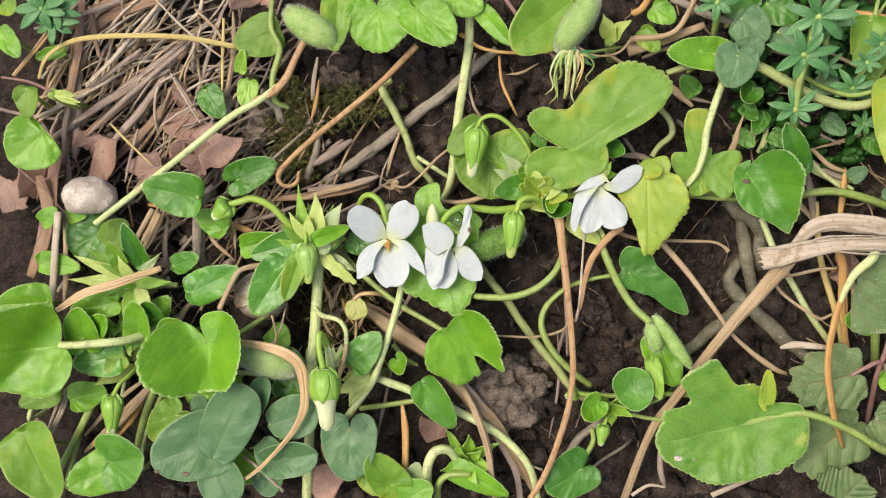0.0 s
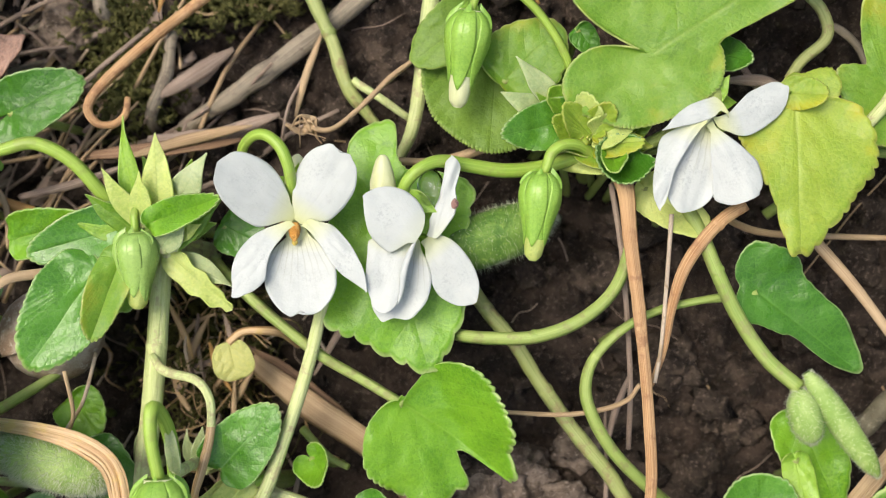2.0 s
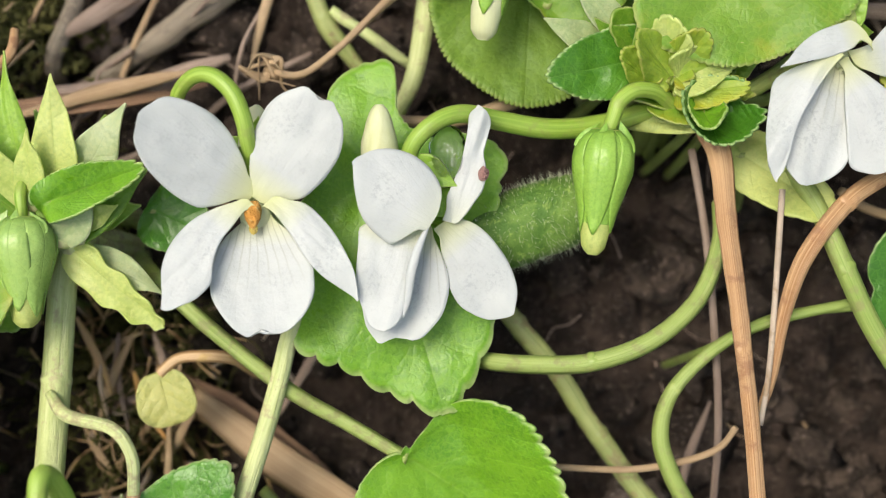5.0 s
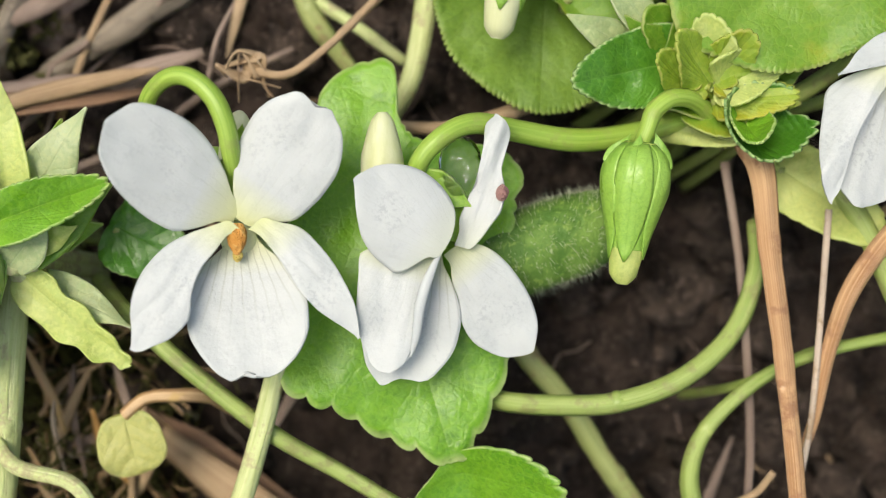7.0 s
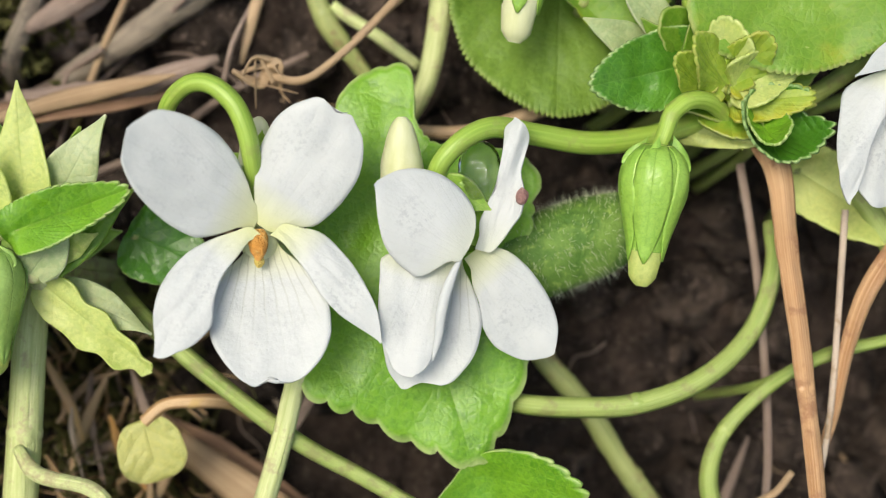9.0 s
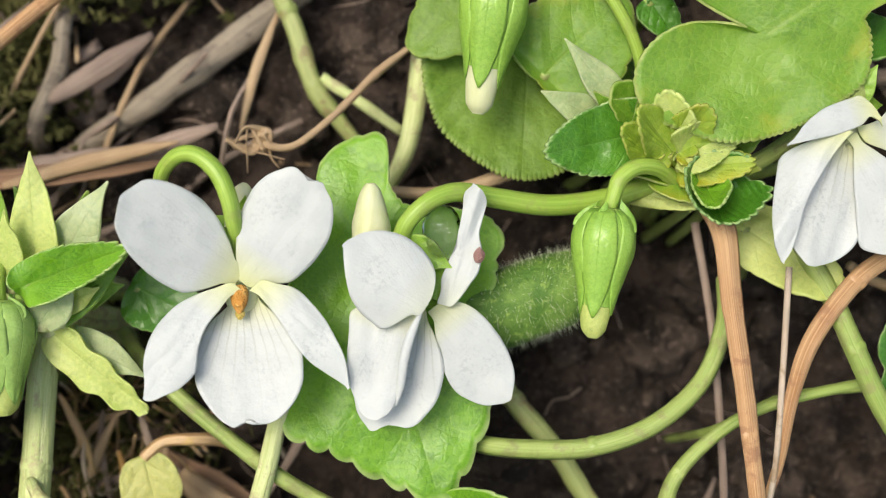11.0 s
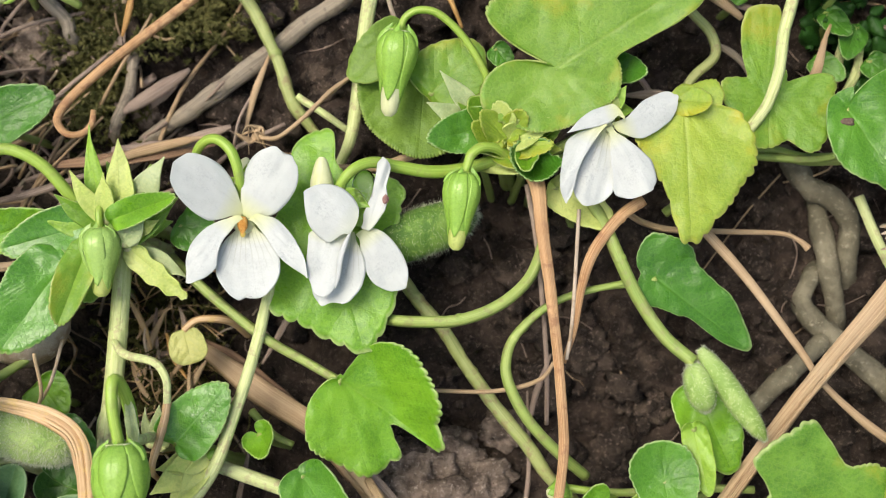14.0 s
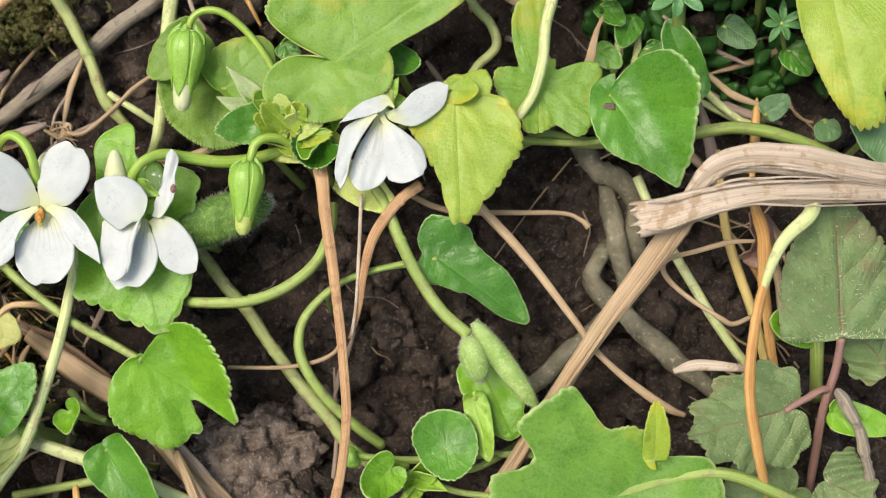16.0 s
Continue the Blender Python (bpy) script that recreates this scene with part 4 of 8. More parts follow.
part("lip", petal((4.91, 1.31, 2.5), (4.62, 0.2, 2.6), 0.56, cup=0.1, curl=0.02, wave=0.02,
                    sides=((-0.05, -0.06, -0.07, -0.105, -0.148, -0.194, -0.213, -0.213, -0.175, -0.091, -0.039),
                           (0.05, 0.077, 0.105, 0.153, 0.197, 0.241, 0.257, 0.227, 0.145, 0.034, -0.019))), LIP, f, "white lower petal with fine veins", thick=0.018)
part("petal", petal((4.92, 1.28, 2.6), (5.41, 0.37, 2.7), 0.62, cup=-0.14, curl=0.06, wave=0.02,
                    sides=((-0.05, -0.043, -0.037, -0.097, -0.169, -0.239, -0.304, -0.354, -0.276, -0.145, 0.093),
                           (0.05, 0.051, 0.052, 0.109, 0.176, 0.236, 0.28, 0.25, 0.206, 0.13, 0.113))), PETAL, f, thick=0.018)
part("petal", petal((4.84, 1.31, 2.75), (4.3, 0.26, 2.8), 0.36, cup=-0.3, curl=0.03, wave=0.02,
                    sides=((-0.05, -0.075, -0.099, -0.215, -0.291, -0.258, -0.211, -0.166, -0.107, -0.027, 0.005),
                           (0.05, 0.029, 0.008, -0.009, -0.025, -0.035, -0.019, 0.014, 0.03, 0.02, 0.025))), PETAL, f, thick=0.018)
part("throat", spindle((4.97, 1.5, 2.3), (4.93, 1.2, 2.55), 0.2, [(0, 0.6), (0.5, 0.9), (1, 0.3)]), BUDTIP, f, "greenish-yellow throat")
part("spur", spindle((5.0, 1.42, 2.4), (5.02, 1.95, 2.3), 0.26, [(0, 0.8), (0.5, 1.0), (1, 0.3)]), STIPULE, f, "pale green spur")
sepals(f, (4.99, 1.55, 2.4), (4.8, 1.1, 2.75), 0.45, 0.2)
part("stalk", tube([(3.67, 0.99, 1.8), (4.28, 1.08, 1.8), (4.81, 1.43, 1.9), (5.01, 1.71, 2.15), (5.08, 1.6, 2.4)], [0.075, 0.07], 10, ridge=0.05), STEM, f, "green stalk")

# ---------------------------------------------------------------- buds
bud((2.08, 2.70, 2.3), (1.9, 1.53, 2.1), 0.62, [(3.36, 1.5, 1.8), (3.3, 2.05, 2.0), (3.0, 2.575, 2.15), (2.64, 2.91, 2.3), (2.35, 2.97, 2.35), (2.15, 2.86, 2.35)], "nodding green bud with a cream tip on a hooked stalk", 0.12)
bud((2.95, 0.7, 2.45), (2.825, -0.37, 2.4), 0.56, [(3.75, 0.8, 1.95), (3.46, 1.015, 2.25), (3.223, 1.046, 2.42), (3.06, 0.948, 2.47), (3.0, 0.8, 2.47)], "small closed green bud nodding on a short stalk", 0.03, stalk_r=0.07, tip_material=STIPULE)
bud((-2.06, -0.02, 2.4), (-2.03, -0.97, 2.4), 0.60, [(-1.95, 0.3, 1.7), (-2.06, 0.35, 2.1), (-2.08, 0.22, 2.38)], "closed green bud nodding beside a leaf crown", 0.05, material=BUDGREEN, tip_material=STIPULE)
bud((-1.49, -2.83, 3.45), (-1.42, -4.28, 3.5), 0.74, [(-2.1, -4.3, 0.6), (-1.6, -3.5, 2.4), (-1.47, -2.75, 2.9), (-1.48, -2.35, 3.1), (-1.54, -2.08, 3.3), (-1.585, -2.06, 3.45), (-1.57, -2.4, 3.5)], "opening bud with white petals below green sepals", 0.34, stalk_r=0.085)
stipule((-1.4, -2.85, 3.1), (-1.47, -2.2, 3.2), 0.18, WHITEGREEN, "whitish stipule in the bend of a bud stalk")
bud((-6.99, -3.72, 2.5), (-7.1, -4.75, 2.4), 0.59, [(-6.56, -3.05, 1.5), (-6.66, -3.27, 2.2), (-6.82, -3.45, 2.5)], "plump green bud with ribbed sepals")
bud((-3.95, 0.96, 2.3), (-4.37, 0.61, 2.3), 0.61, [(-2.05, 0.01, 1.8), (-2.5, 0.36, 2), (-2.92, 0.86, 2.2), (-3.35, 1.08, 2.3), (-3.71, 1.01, 2.35)], "round green bud on a long arching stalk", stalk_r=0.085)
bud((5.02, -4.47, 1.9), (4.93, -4.99, 1.9), 0.35, [(5.24, -4.23, 1.5), (5.09, -4.32, 1.8)], "very small closed green bud")
bud((4.39, -3.71, 1.8), (4.09, -3.82, 1.8), 0.35, [(5.11, -3.95, 1.5), (4.7, -3.78, 1.8)], "very small pale green bud lying flat")

# ---------------------------------------------------------------- seed capsules
pod((1.6, -0.33, 1.75), (3.15, 0.2, 1.65), 0.66, hairs=260, material=PODGREEN)
pod((-3.8, -2.62, 2.6), (-2.24, -3.04, 2.6), 0.62, hairs=900, hair=0.0036, material=PODPALE)
pod((6.08, -1.95, 2.3), (6.27, -2.62, 2.25), 0.38, [(6.07, -1.99, 2.3), (5.96, -1.81, 2.1)], PODPALE, 120)
pod((6.18, -1.74, 2.3), (7.06, -3.02, 2.3), 0.31, [(6.26, -1.87, 2.3), (6.09, -1.91, 2.1)], PODPALE, 160)
pod((-2.47, 5.54, 2.2), (-1.23, 4.74, 2.3), 0.69, material=PODPALE, hairs=250, label="pale smooth green violet seed capsule")
pod((4.87, 5.69, 2.2), (3.97, 4.43, 2.2), 0.59, hairs=600, material=PODPALE, label="long pale downy violet seed capsule")

# ---------------------------------------------------------------- violet leaves, upper middle
leaf((4.25, 2.12, 2.5), (6.55, 3.59, 2.7), 2.2, LIME, [(4.25, 2.12, 2.45), (3.95, 1.68, 2), (3.61, 1.17, 1.6), (3.6, 0.79, 0.2)], label="large yellowish-green violet leaf with an eaten edge", cup=0.05, wave=0.015, fold=0.02, teeth=100, depth=0.03, curl=0.05, around=900,
     outline=((-180, 0.43), (-162, 0.38), (-123, 0.31), (-83, 0.29), (-56, 0.33), (-31, 0.31), (-20, 0.34), (-15, 0.5), (-12, 0.68), (-7, 0.86), (-1, 0.99), (5, 1.0), (14, 0.95), (25, 0.87), (33, 0.74), (43, 0.57), (55, 0.39), (76, 0.37), (88, 0.44), (105, 0.46), (114, 0.4), (119, 0.26), (123, 0.06), (128, 0.06), (132, 0.12), (138, 0.22), (151, 0.34), (165, 0.41), (180, 0.43)))
leaf((6.0, 1.63, 2.35), (6.03, -0.27, 2.65), 1.57, YELLOW, [(6.02, 1.63, 2.28), (5.75, 1.5, 1.8), (4.7, 1.1, 1.3), (3.6, 0.93, 0.6)], label="yellowing violet leaf hanging tip down with a torn lobe", wave=0.015, fold=0.04, teeth=56, depth=0.05, curl=0.05, around=504,
     outline=((-180, 0.16), (-174, 0.15), (-134, 0.12), (-80, 0.2), (-65, 0.36), (-55, 0.45), (-46, 0.47), (-34, 0.51), (-23, 0.57), (-13, 0.67), (-8, 0.82), (-5, 0.95), (0, 1.0), (6, 0.95), (12, 0.87), (21, 0.8), (33, 0.71), (44, 0.67), (54, 0.61), (64, 0.52), (73, 0.43), (79, 0.4), (82, 0.3), (86, 0.27), (105, 0.3), (123, 0.3), (139, 0.24), (153, 0.18), (180, 0.16)))
leaf((7.25, 1.72, 2.05), (7.23, 1.03, 2.1), 1.70, RAGGED, [(6.93, 1.27, 2.1), (7.16, 1.6, 2.28), (7.3, 2.07, 2.42), (7.35, 2.55, 2.5), (7.5, 3.05, 2.45), (7.75, 3.6, 2.1), (8.2, 4.15, 1.2), (8.56, 4.4, 0.1)], stalk_r=0.09, stalk_mat=PALE, label="pale green violet leaf eaten to a ragged shape", cup=0.03, fold=0.03, wave=0.03, teeth=44, depth=0.03, around=480, curl=0.02,
     outline=((-180, 1.94), (-176, 1.95), (-166, 1.89), (-159, 1.6), (-150, 1.08), (-138, 0.65), (-111, 1.02), (-61, 0.8), (-28, 0.8), (-17, 1.01), (-3, 1.0), (24, 0.9), (38, 1.38), (55, 1.41), (85, 1.27), (106, 1.39), (116, 1.3), (128, 0.75), (136, 0.55), (148, 0.7), (163, 0.78), (168, 1.1), (173, 1.8), (180, 1.94)))
leaf((5.97, 1.66, 2.38), (6.36, 1.62, 2.5), 0.42, YELLOW, label="small turned-up lobe above the yellowing leaf", shape="broad", fold=0.2, cup=0.2, wave=0.12, teeth=20, depth=0.1)
leaf_r = leaf((8.26, 1.56, 2.3), (9.23, 0.14, 2.3), 1.60, MID, [(8.26, 1.56, 2.28), (8.5, 1.25, 1.9), (8.15, 0.94, 1.6), (6.59, 1.07, 1.3)], label="glossy green heart-shaped violet leaf", cup=0.06, wave=0.012, teeth=52, depth=0.03, around=468, creases=((78, 0.26, 1.1),),
     outline=((-180, 0.14), (-162, 0.15), (-120, 0.17), (-89, 0.21), (-64, 0.3), (-48, 0.41), (-36, 0.5), (-23, 0.59), (-12, 0.69), (-6, 0.81), (-2, 0.93), (0, 1.0), (4, 0.95), (14, 0.87), (28, 0.77), (44, 0.7), (58, 0.67), (70, 0.62), (83, 0.57), (93, 0.51), (101, 0.42), (106, 0.33), (111, 0.17), (118, 0.13), (128, 0.18), (156, 0.15), (180, 0.14)))
leaf((5.66, -0.78, 1.95), (7.0, -1.81, 1.8), 1.6, DARK, [(5.66, -0.78, 1.95), (5.4, -0.85, 1.9), (4.6, -0.95, 1.85), (4.01, -1.25, 1.7), (3.88, -1.58, 0.2)], stalk_r=0.045, label="dark glossy green violet leaf with a pointed tip", cup=0.02, wave=0.012, fold=0.12, teeth=34, depth=0.03, around=360,
     outline=((-180, 0.21), (-161, 0.14), (-81, 0.24), (-45, 0.25), (-23, 0.36), (-10, 0.53), (-8, 0.69), (-4, 0.87), (0, 1.0), (6, 0.92), (15, 0.77), (24, 0.65), (35, 0.49), (59, 0.36), (79, 0.39), (109, 0.37), (133, 0.38), (143, 0.35), (180, 0.21)))
leaf((1.22, -2.18, 2.05), (2.5, -3.1, 1.6), 1.7, GREEN, [(1.22, -2.18, 2.05), (1.1, -2.13, 2.0), (0.65, -1.88, 1.9), (0.12, -1.57, 1.9), (-0.51, -1.08, 1.85), (-1.04, -0.63, 1.7), (-1.4, -0.4, 1)], stalk_r=0.075, label="bright green violet leaf with a bite out of its edge", cup=0.05, teeth=60, depth=0.04, wave=0.015, around=420, creases=((58, 0.30, 1.25),),
     outline=((-180, 0.06), (-131, 0.2), (-111, 0.35), (-96, 0.48), (-83, 0.6), (-70, 0.67), (-55, 0.72), (-40, 0.84), (-30, 0.86), (-24, 0.83), (-18, 0.86), (-13, 0.69), (-8, 0.58), (-4, 0.62), (-2, 0.8), (-1, 1.0), (4, 0.97), (12, 0.85), (23, 0.79), (33, 0.72), (48, 0.65), (65, 0.62), (79, 0.55), (88, 0.43), (93, 0.28), (99, 0.15), (140, 0.07), (180, 0.06)))
leaf((0.94, 0.3, 1.9), (1.55, -1.78, 2.15), 2.6, GREEN, label="broad green violet leaf behind the flowers", cup=0.03, teeth=50, depth=0.04, wave=0.015, around=420,
     outline=((-180, 0.48), (-168, 0.42), (-153, 0.28), (-117, 0.22), (-86, 0.34), (-55, 0.51), (-46, 0.73), (-39, 0.77), (-28, 0.77), (-15, 0.85), (-7, 0.92), (0, 1.0), (5, 0.95), (11, 0.88), (21, 0.79), (27, 0.72), (47, 0.54), (73, 0.52), (80, 0.56), (90, 0.53), (106, 0.38), (130, 0.26), (143, 0.29), (149, 0.34), (155, 0.5), (166, 0.51), (180, 0.48)))
leaf((2.4, 2.2, 1.4), (2.3, 0.98, 1.6), 1.95, OLIVE, label="dull olive-green violet leaf in shade", shape="broad", teeth=70, depth=0.012, cup=0.1, fold=0.0, around=420)
leaf((2.5, 1.9, 1.85), (3.2, 2.6, 1.9), 1.05, LIME, label="small green violet leaf behind a bud", shape="ovate", teeth=10)
leaf((2.13, 2.74, 1.7), (1.31, 2.15, 1.8), 0.80, OLIVE, label="grey-green lower lobe of a shaded violet leaf", shape="ovate", teeth=8)
leaf((5.03, 2.27, 1.9), (5.57, 2.02, 2.1), 0.48, DARK, label="small dark curled violet leaf", shape="broad", cup=0.5, teeth=10, depth=0.06)
leaf((3.3, 1.36, 2.1), (2.42, 1.15, 2.3), 0.62, MID, label="dark folded young violet leaf with a frilled edge", shape="ovate", fold=0.22, cup=0.1, teeth=36, depth=0.06, wave=0.07)
leaf((3.93, 0.84, 2.15), (3.90, 0.53, 2.2), 0.60, DARK, label="fresh green young leaf, curled like a cup", cup=0.95, teeth=26, depth=0.10, wave=0.12, curl=0.0, around=240,
     outline=((-180, 0.85), (-140, 1.0), (-90, 1.12), (-45, 1.0), (0, 1.0), (50, 1.05), (90, 1.1), (120, 0.7), (150, 0.95), (180, 0.85)))
leaf((3.82, 0.86, 2.3), (3.86, 0.62, 2.5), 0.3, GREEN, label="small rolled young leaf inside a cupped one", shape="broad", fold=0.7, cup=0.5, wave=0.15, teeth=18, depth=0.1)
leaf((4.27, 0.54, 1.8), (5.05, -0.04, 2.1), 0.61, STIPULE, label="pale green young violet leaf with a hairy edge", shape="ovate", teeth=12)
leaf((3.42, 2.53, 1.9), (3.65, 2.21, 1.9), 0.35, DARK, label="tiny dark green violet leaf", shape="ovate", teeth=6)

tuft("leaf_crown", (-0.62, -3.2, 1.95), [(-1.42, -3.74, 2.15), (-1.36, -3.42, 2.1), (-1.0, -3.85, 2.1), (-1.28, -3.95, 2.1), (-1.2, -3.3, 2.2)], 0.42, STIPULE, "pale hairy stipules below a flower stalk")
for p, q, wd, m in (((-1.42, -3.13, 1.6), (-1.33, -2.49, 2.1), 0.31, WHITEGREEN), ((-2.29, -3.11, 1.5), (-2.07, -2.33, 2), 0.22, WHITEGREEN), ((-1.13, -3.16, 1.5), (-1.23, -2.61, 1.9), 0.23, STIPULE), ((-1.6, -3.1, 1.5), (-1.56, -2.54, 2), 0.19, WHITEGREEN)):
    stipule(p, q, wd, m, "ragged pale stipule beside the thick stalk")
# crown on the upper right
tuft("leaf_crown", (3.58, 1.16, 1.9), [(2.89, 1.68, 2.3), (3.22, 1.67, 2.4), (3.87, 1.43, 2.3), (4.14, 1.27, 2.2), (4.27, 0.98, 2.2), (3.14, 1.02, 2.3), (3.41, 1.61, 2.35), (3.71, 0.72, 2.2), (4.01, 1.51, 2.3)], 0.5, LIME, "lime-green crown of fringed stipules", cup=0.15)
stipule((3.18, 1.53, 2.1), (2.62, 2.14, 2.3), 0.28, WHITEGREEN, "whitish pointed stipule of the crown")
stipule((3.02, 1.45, 2), (2.45, 1.71, 2.2), 0.29, WHITEGREEN, "small whitish pointed stipule")
for base, tip, wd, m in (((3.55, 1.15, 2.3), (3.16, 1.55, 2.5), 0.42, YELLOW), ((3.5, 1.2, 2.3), (3.44, 1.68, 2.5), 0.4, STIPULE), ((3.55, 1.2, 2.3), (3.8, 1.55, 2.5), 0.42, YELLOW), ((3.6, 1.15, 2.3), (4.12, 1.4, 2.5), 0.38, STIPULE), ((3.35, 1.15, 2.3), (3.05, 1.4, 2.45), 0.3, YELLOW), ((3.6, 1.05, 2.25), (4.2, 1.08, 2.4), 0.34, YELLOW)):
    leaf(base, tip, wd, m, label="frilled lime young leaf of the crown", shape="ovate", fold=0.2, cup=0.1, wave=0.16, teeth=22, depth=0.1, around=240)
leaf((3.41, 1.45, 2), (3.02, 1.74, 2.3), 0.45, LIME, label="small lime young leaf of the crown", shape="ovate", fold=0.1, teeth=14, depth=0.09)
leaf((3.48, 1.53, 1.95), (3.46, 1.86, 2.25), 0.40, GREEN, label="small fresh green young leaf of the crown", shape="ovate", fold=0.1, teeth=14, depth=0.09)
leaf((3.74, 1.45, 2), (3.94, 1.72, 2.3), 0.45, LIME, label="small lime young leaf of the crown", shape="ovate", fold=0.1, teeth=14, depth=0.09)
leaf((3.94, 1.22, 2), (4.3, 1.42, 2.3), 0.40, LIME, label="small lime young leaf of the crown", shape="ovate", fold=0.1, teeth=14, depth=0.09)
leaf((3.47, 1.02, 2.1), (3.8, 0.79, 2.35), 0.35, LIME, label="small curled lime leaf under a bud stalk", shape="ovate", fold=0.4, teeth=12, depth=0.08)
leaf((3.2, 0.87, 1.9), (3.8, 0.72, 2.2), 0.21, STIPULE, label="narrow yellowish stipule below the crown", shape="ovate", teeth=8)

# ---------------------------------------------------------------- crown on the left
tuft("leaf_crown", (-1.75, -0.02, 1.8), [(-1.55, 0.9, 2.0), (-2.1, 0.95, 2.0), (-2.65, 0.25, 2.0), (-2.75, -0.05, 2.05), (-1.2, 0.1, 2.0), (-1.35, 0.55, 2.1)], 0.34, CALYX, "fresh green crown of young leaves at a stalk's end")
for base, tip, wd, m in (
    ((-1.80, 0.05, 2.25), (-1.82, 1.19, 2.45), 0.44, STIPULE), ((-1.66, 0.2, 2.25), (-1.2, 0.95, 2.4), 0.40, WHITEGREEN), ((-2.08, 0.12, 2.3), (-2.46, 0.74, 2.55), 0.26, STIPULE), ((-2.13, 0.15, 2.15), (-2.28, 1.42, 2.35), 0.26, CALYX),
    ((-2.0, 0.1, 2.35), (-1.98, 0.72, 2.55), 0.30, STIPULE), ((-2.15, 0.0, 2.15), (-2.72, 0.44, 2.35), 0.28, LIME), ((-1.76, -0.22, 2.35), (-1.44, 0.16, 2.5), 0.34, WHITEGREEN), ((-2.2, -0.08, 2.1), (-2.95, 0.12, 2.25), 0.26, CALYX),
    ((-1.6, -0.34, 2.1), (-0.92, -0.7, 2.1), 0.30, WHITEGREEN), ((-1.62, -0.2, 2.28), (-1.0, 0.42, 2.3), 0.24, LIME), ((-1.62, -0.1, 2.3), (-1.25, 0.08, 2.4), 0.2, STIPULE),
):
    stipule(base, tip, wd, m, "pale pointed stipule of the crown")
stipule((-1.74, -0.28, 2.2), (-0.93, -0.98, 2.2), 0.42, STIPULE, "pale ragged stipule below the crown",
        sides=((-0.06, -0.13, -0.17, -0.19, -0.18, -0.2, -0.13, -0.15, -0.08, -0.09, -0.02), (0.06, 0.12, 0.13, 0.15, 0.1, 0.13, 0.08, 0.09, 0.03, 0.04, -0.01)))
leaf((-1.84, 0.1, 2.45), (-1.02, 0.4, 2.52), 0.40, GREEN, label="young green violet leaf rolled at the edges", shape="ovate", fold=0.6, teeth=30, depth=0.07, wave=0.07, around=260)
leaf((-2.21, 0.06, 2.1), (-3.5, -0.3, 2.3), 0.72, GLOSSY, label="green violet leaf, long and glossy", shape="ovate", fold=0.2, teeth=34, depth=0.04, around=260)
leaf((-2.6, -0.5, 2.3), (-3.4, -1.72, 2.45), 1.05, GLOSSY, label="glossy violet leaf hanging from the crown", shape="ovate", fold=0.12, teeth=36, depth=0.05, cup=0.08, around=260)
leaf((-2.22, -0.3, 2.45), (-2.58, -1.36, 2.6), 0.52, LIME, label="pale underside of a turned violet leaf", shape="ovate", fold=0.35, teeth=36, depth=0.06, around=260)
leaf((-1.12, 0.06, 1.7), (-0.53, -0.23, 1.8), 0.63, DARK, label="dark leaf half hidden behind a white petal", shape="ovate", teeth=8)

# ---------------------------------------------------------------- leaves on the left
leaf((-8.21, -2.44, 2.7), (-10.05, -2.61, 2.8), 2.10, GREEN, [(-8.21, -2.44, 2.7), (-7.5, -2.4, 2.75), (-6.61, -2.34, 2.5), (-6.1, -2.2, 1.6), (-6.0, -2.1, 0.2)], stalk_r=0.11, stalk_mat=PALE, label="large green violet leaf with a smooth bent edge", cup=0.05, wave=0.03, fold=0.1, teeth=40, depth=0.025, around=360, creases=((-50, 0.2, 0.9),),
     outline=((-180, 0.08), (-112, 0.12), (-94, 0.54), (-67, 0.66), (-37, 0.83), (-11, 0.97), (0, 1.0), (21, 1.05), (45, 0.82), (76, 0.67), (98, 0.47), (123, 0.27), (150, 0.1), (180, 0.08)))
leaf((-4.5, -2.31, 2.7), (-4.42, -3.46, 2.75), 2.4, GREEN, label="green heart-shaped violet leaf with overlapping lobes", cup=0.06, wave=0.03, fold=0.08, teeth=44, depth=0.045, around=400, creases=((-60, 0.25, 1.0), (70, 0.2, 1.0)),
     outline=((-180, 0.56), (-168, 0.45), (-150, 0.16), (-138, 0.5), (-122, 0.84), (-104, 1.02), (-81, 1.16), (-56, 1.22), (-31, 1.16), (0, 1.0), (30, 1.1), (55, 1.02), (89, 0.94), (121, 0.87), (155, 0.68), (180, 0.56)))
leaf((-4.77, 1.13, 2.2), (-6.08, 1.42, 2.4), 1.09, MID, label="dark green violet leaf over dead leaves", shape="ovate", fold=0.2, teeth=14)
leaf((-3.95, 1.53, 1.6), (-2.95, 1.95, 1.8), 0.83, DARK, label="dark green violet leaf in shade", shape="broad", teeth=10)
leaf((-5.01, -1.19, 2.2), (-3.72, -0.62, 2.4), 0.88, GLOSSY, label="glossy green leaf with a pale sheen", shape="ovate", fold=0.12, teeth=14)
leaf((-8.59, -1.41, 2.4), (-9.85, -1.46, 2.5), 1.0, GREEN, label="green violet leaf beneath a larger one", shape="ovate", teeth=26, depth=0.04, fold=0.2)
leaf((-7.77, -2.42, 2.2), (-7.75, -1.47, 2.5), 0.95, GREEN, label="green young violet leaf with a toothed edge", shape="broad", fold=0.25, cup=0.15, teeth=26, depth=0.06)
leaf((-6.96, -2.83, 2.0), (-8.2, -3.03, 2.1), 0.9, GLOSSY, label="shaded glossy violet leaf under a stalk", shape="ovate", teeth=24, depth=0.04)
leaf((-6.39, -2.21, 2.2), (-6.31, -1.3, 2.5), 0.72, GREEN, label="small bright green violet leaf standing up", shape="broad", cup=0.2, fold=0.2, teeth=24, depth=0.07)
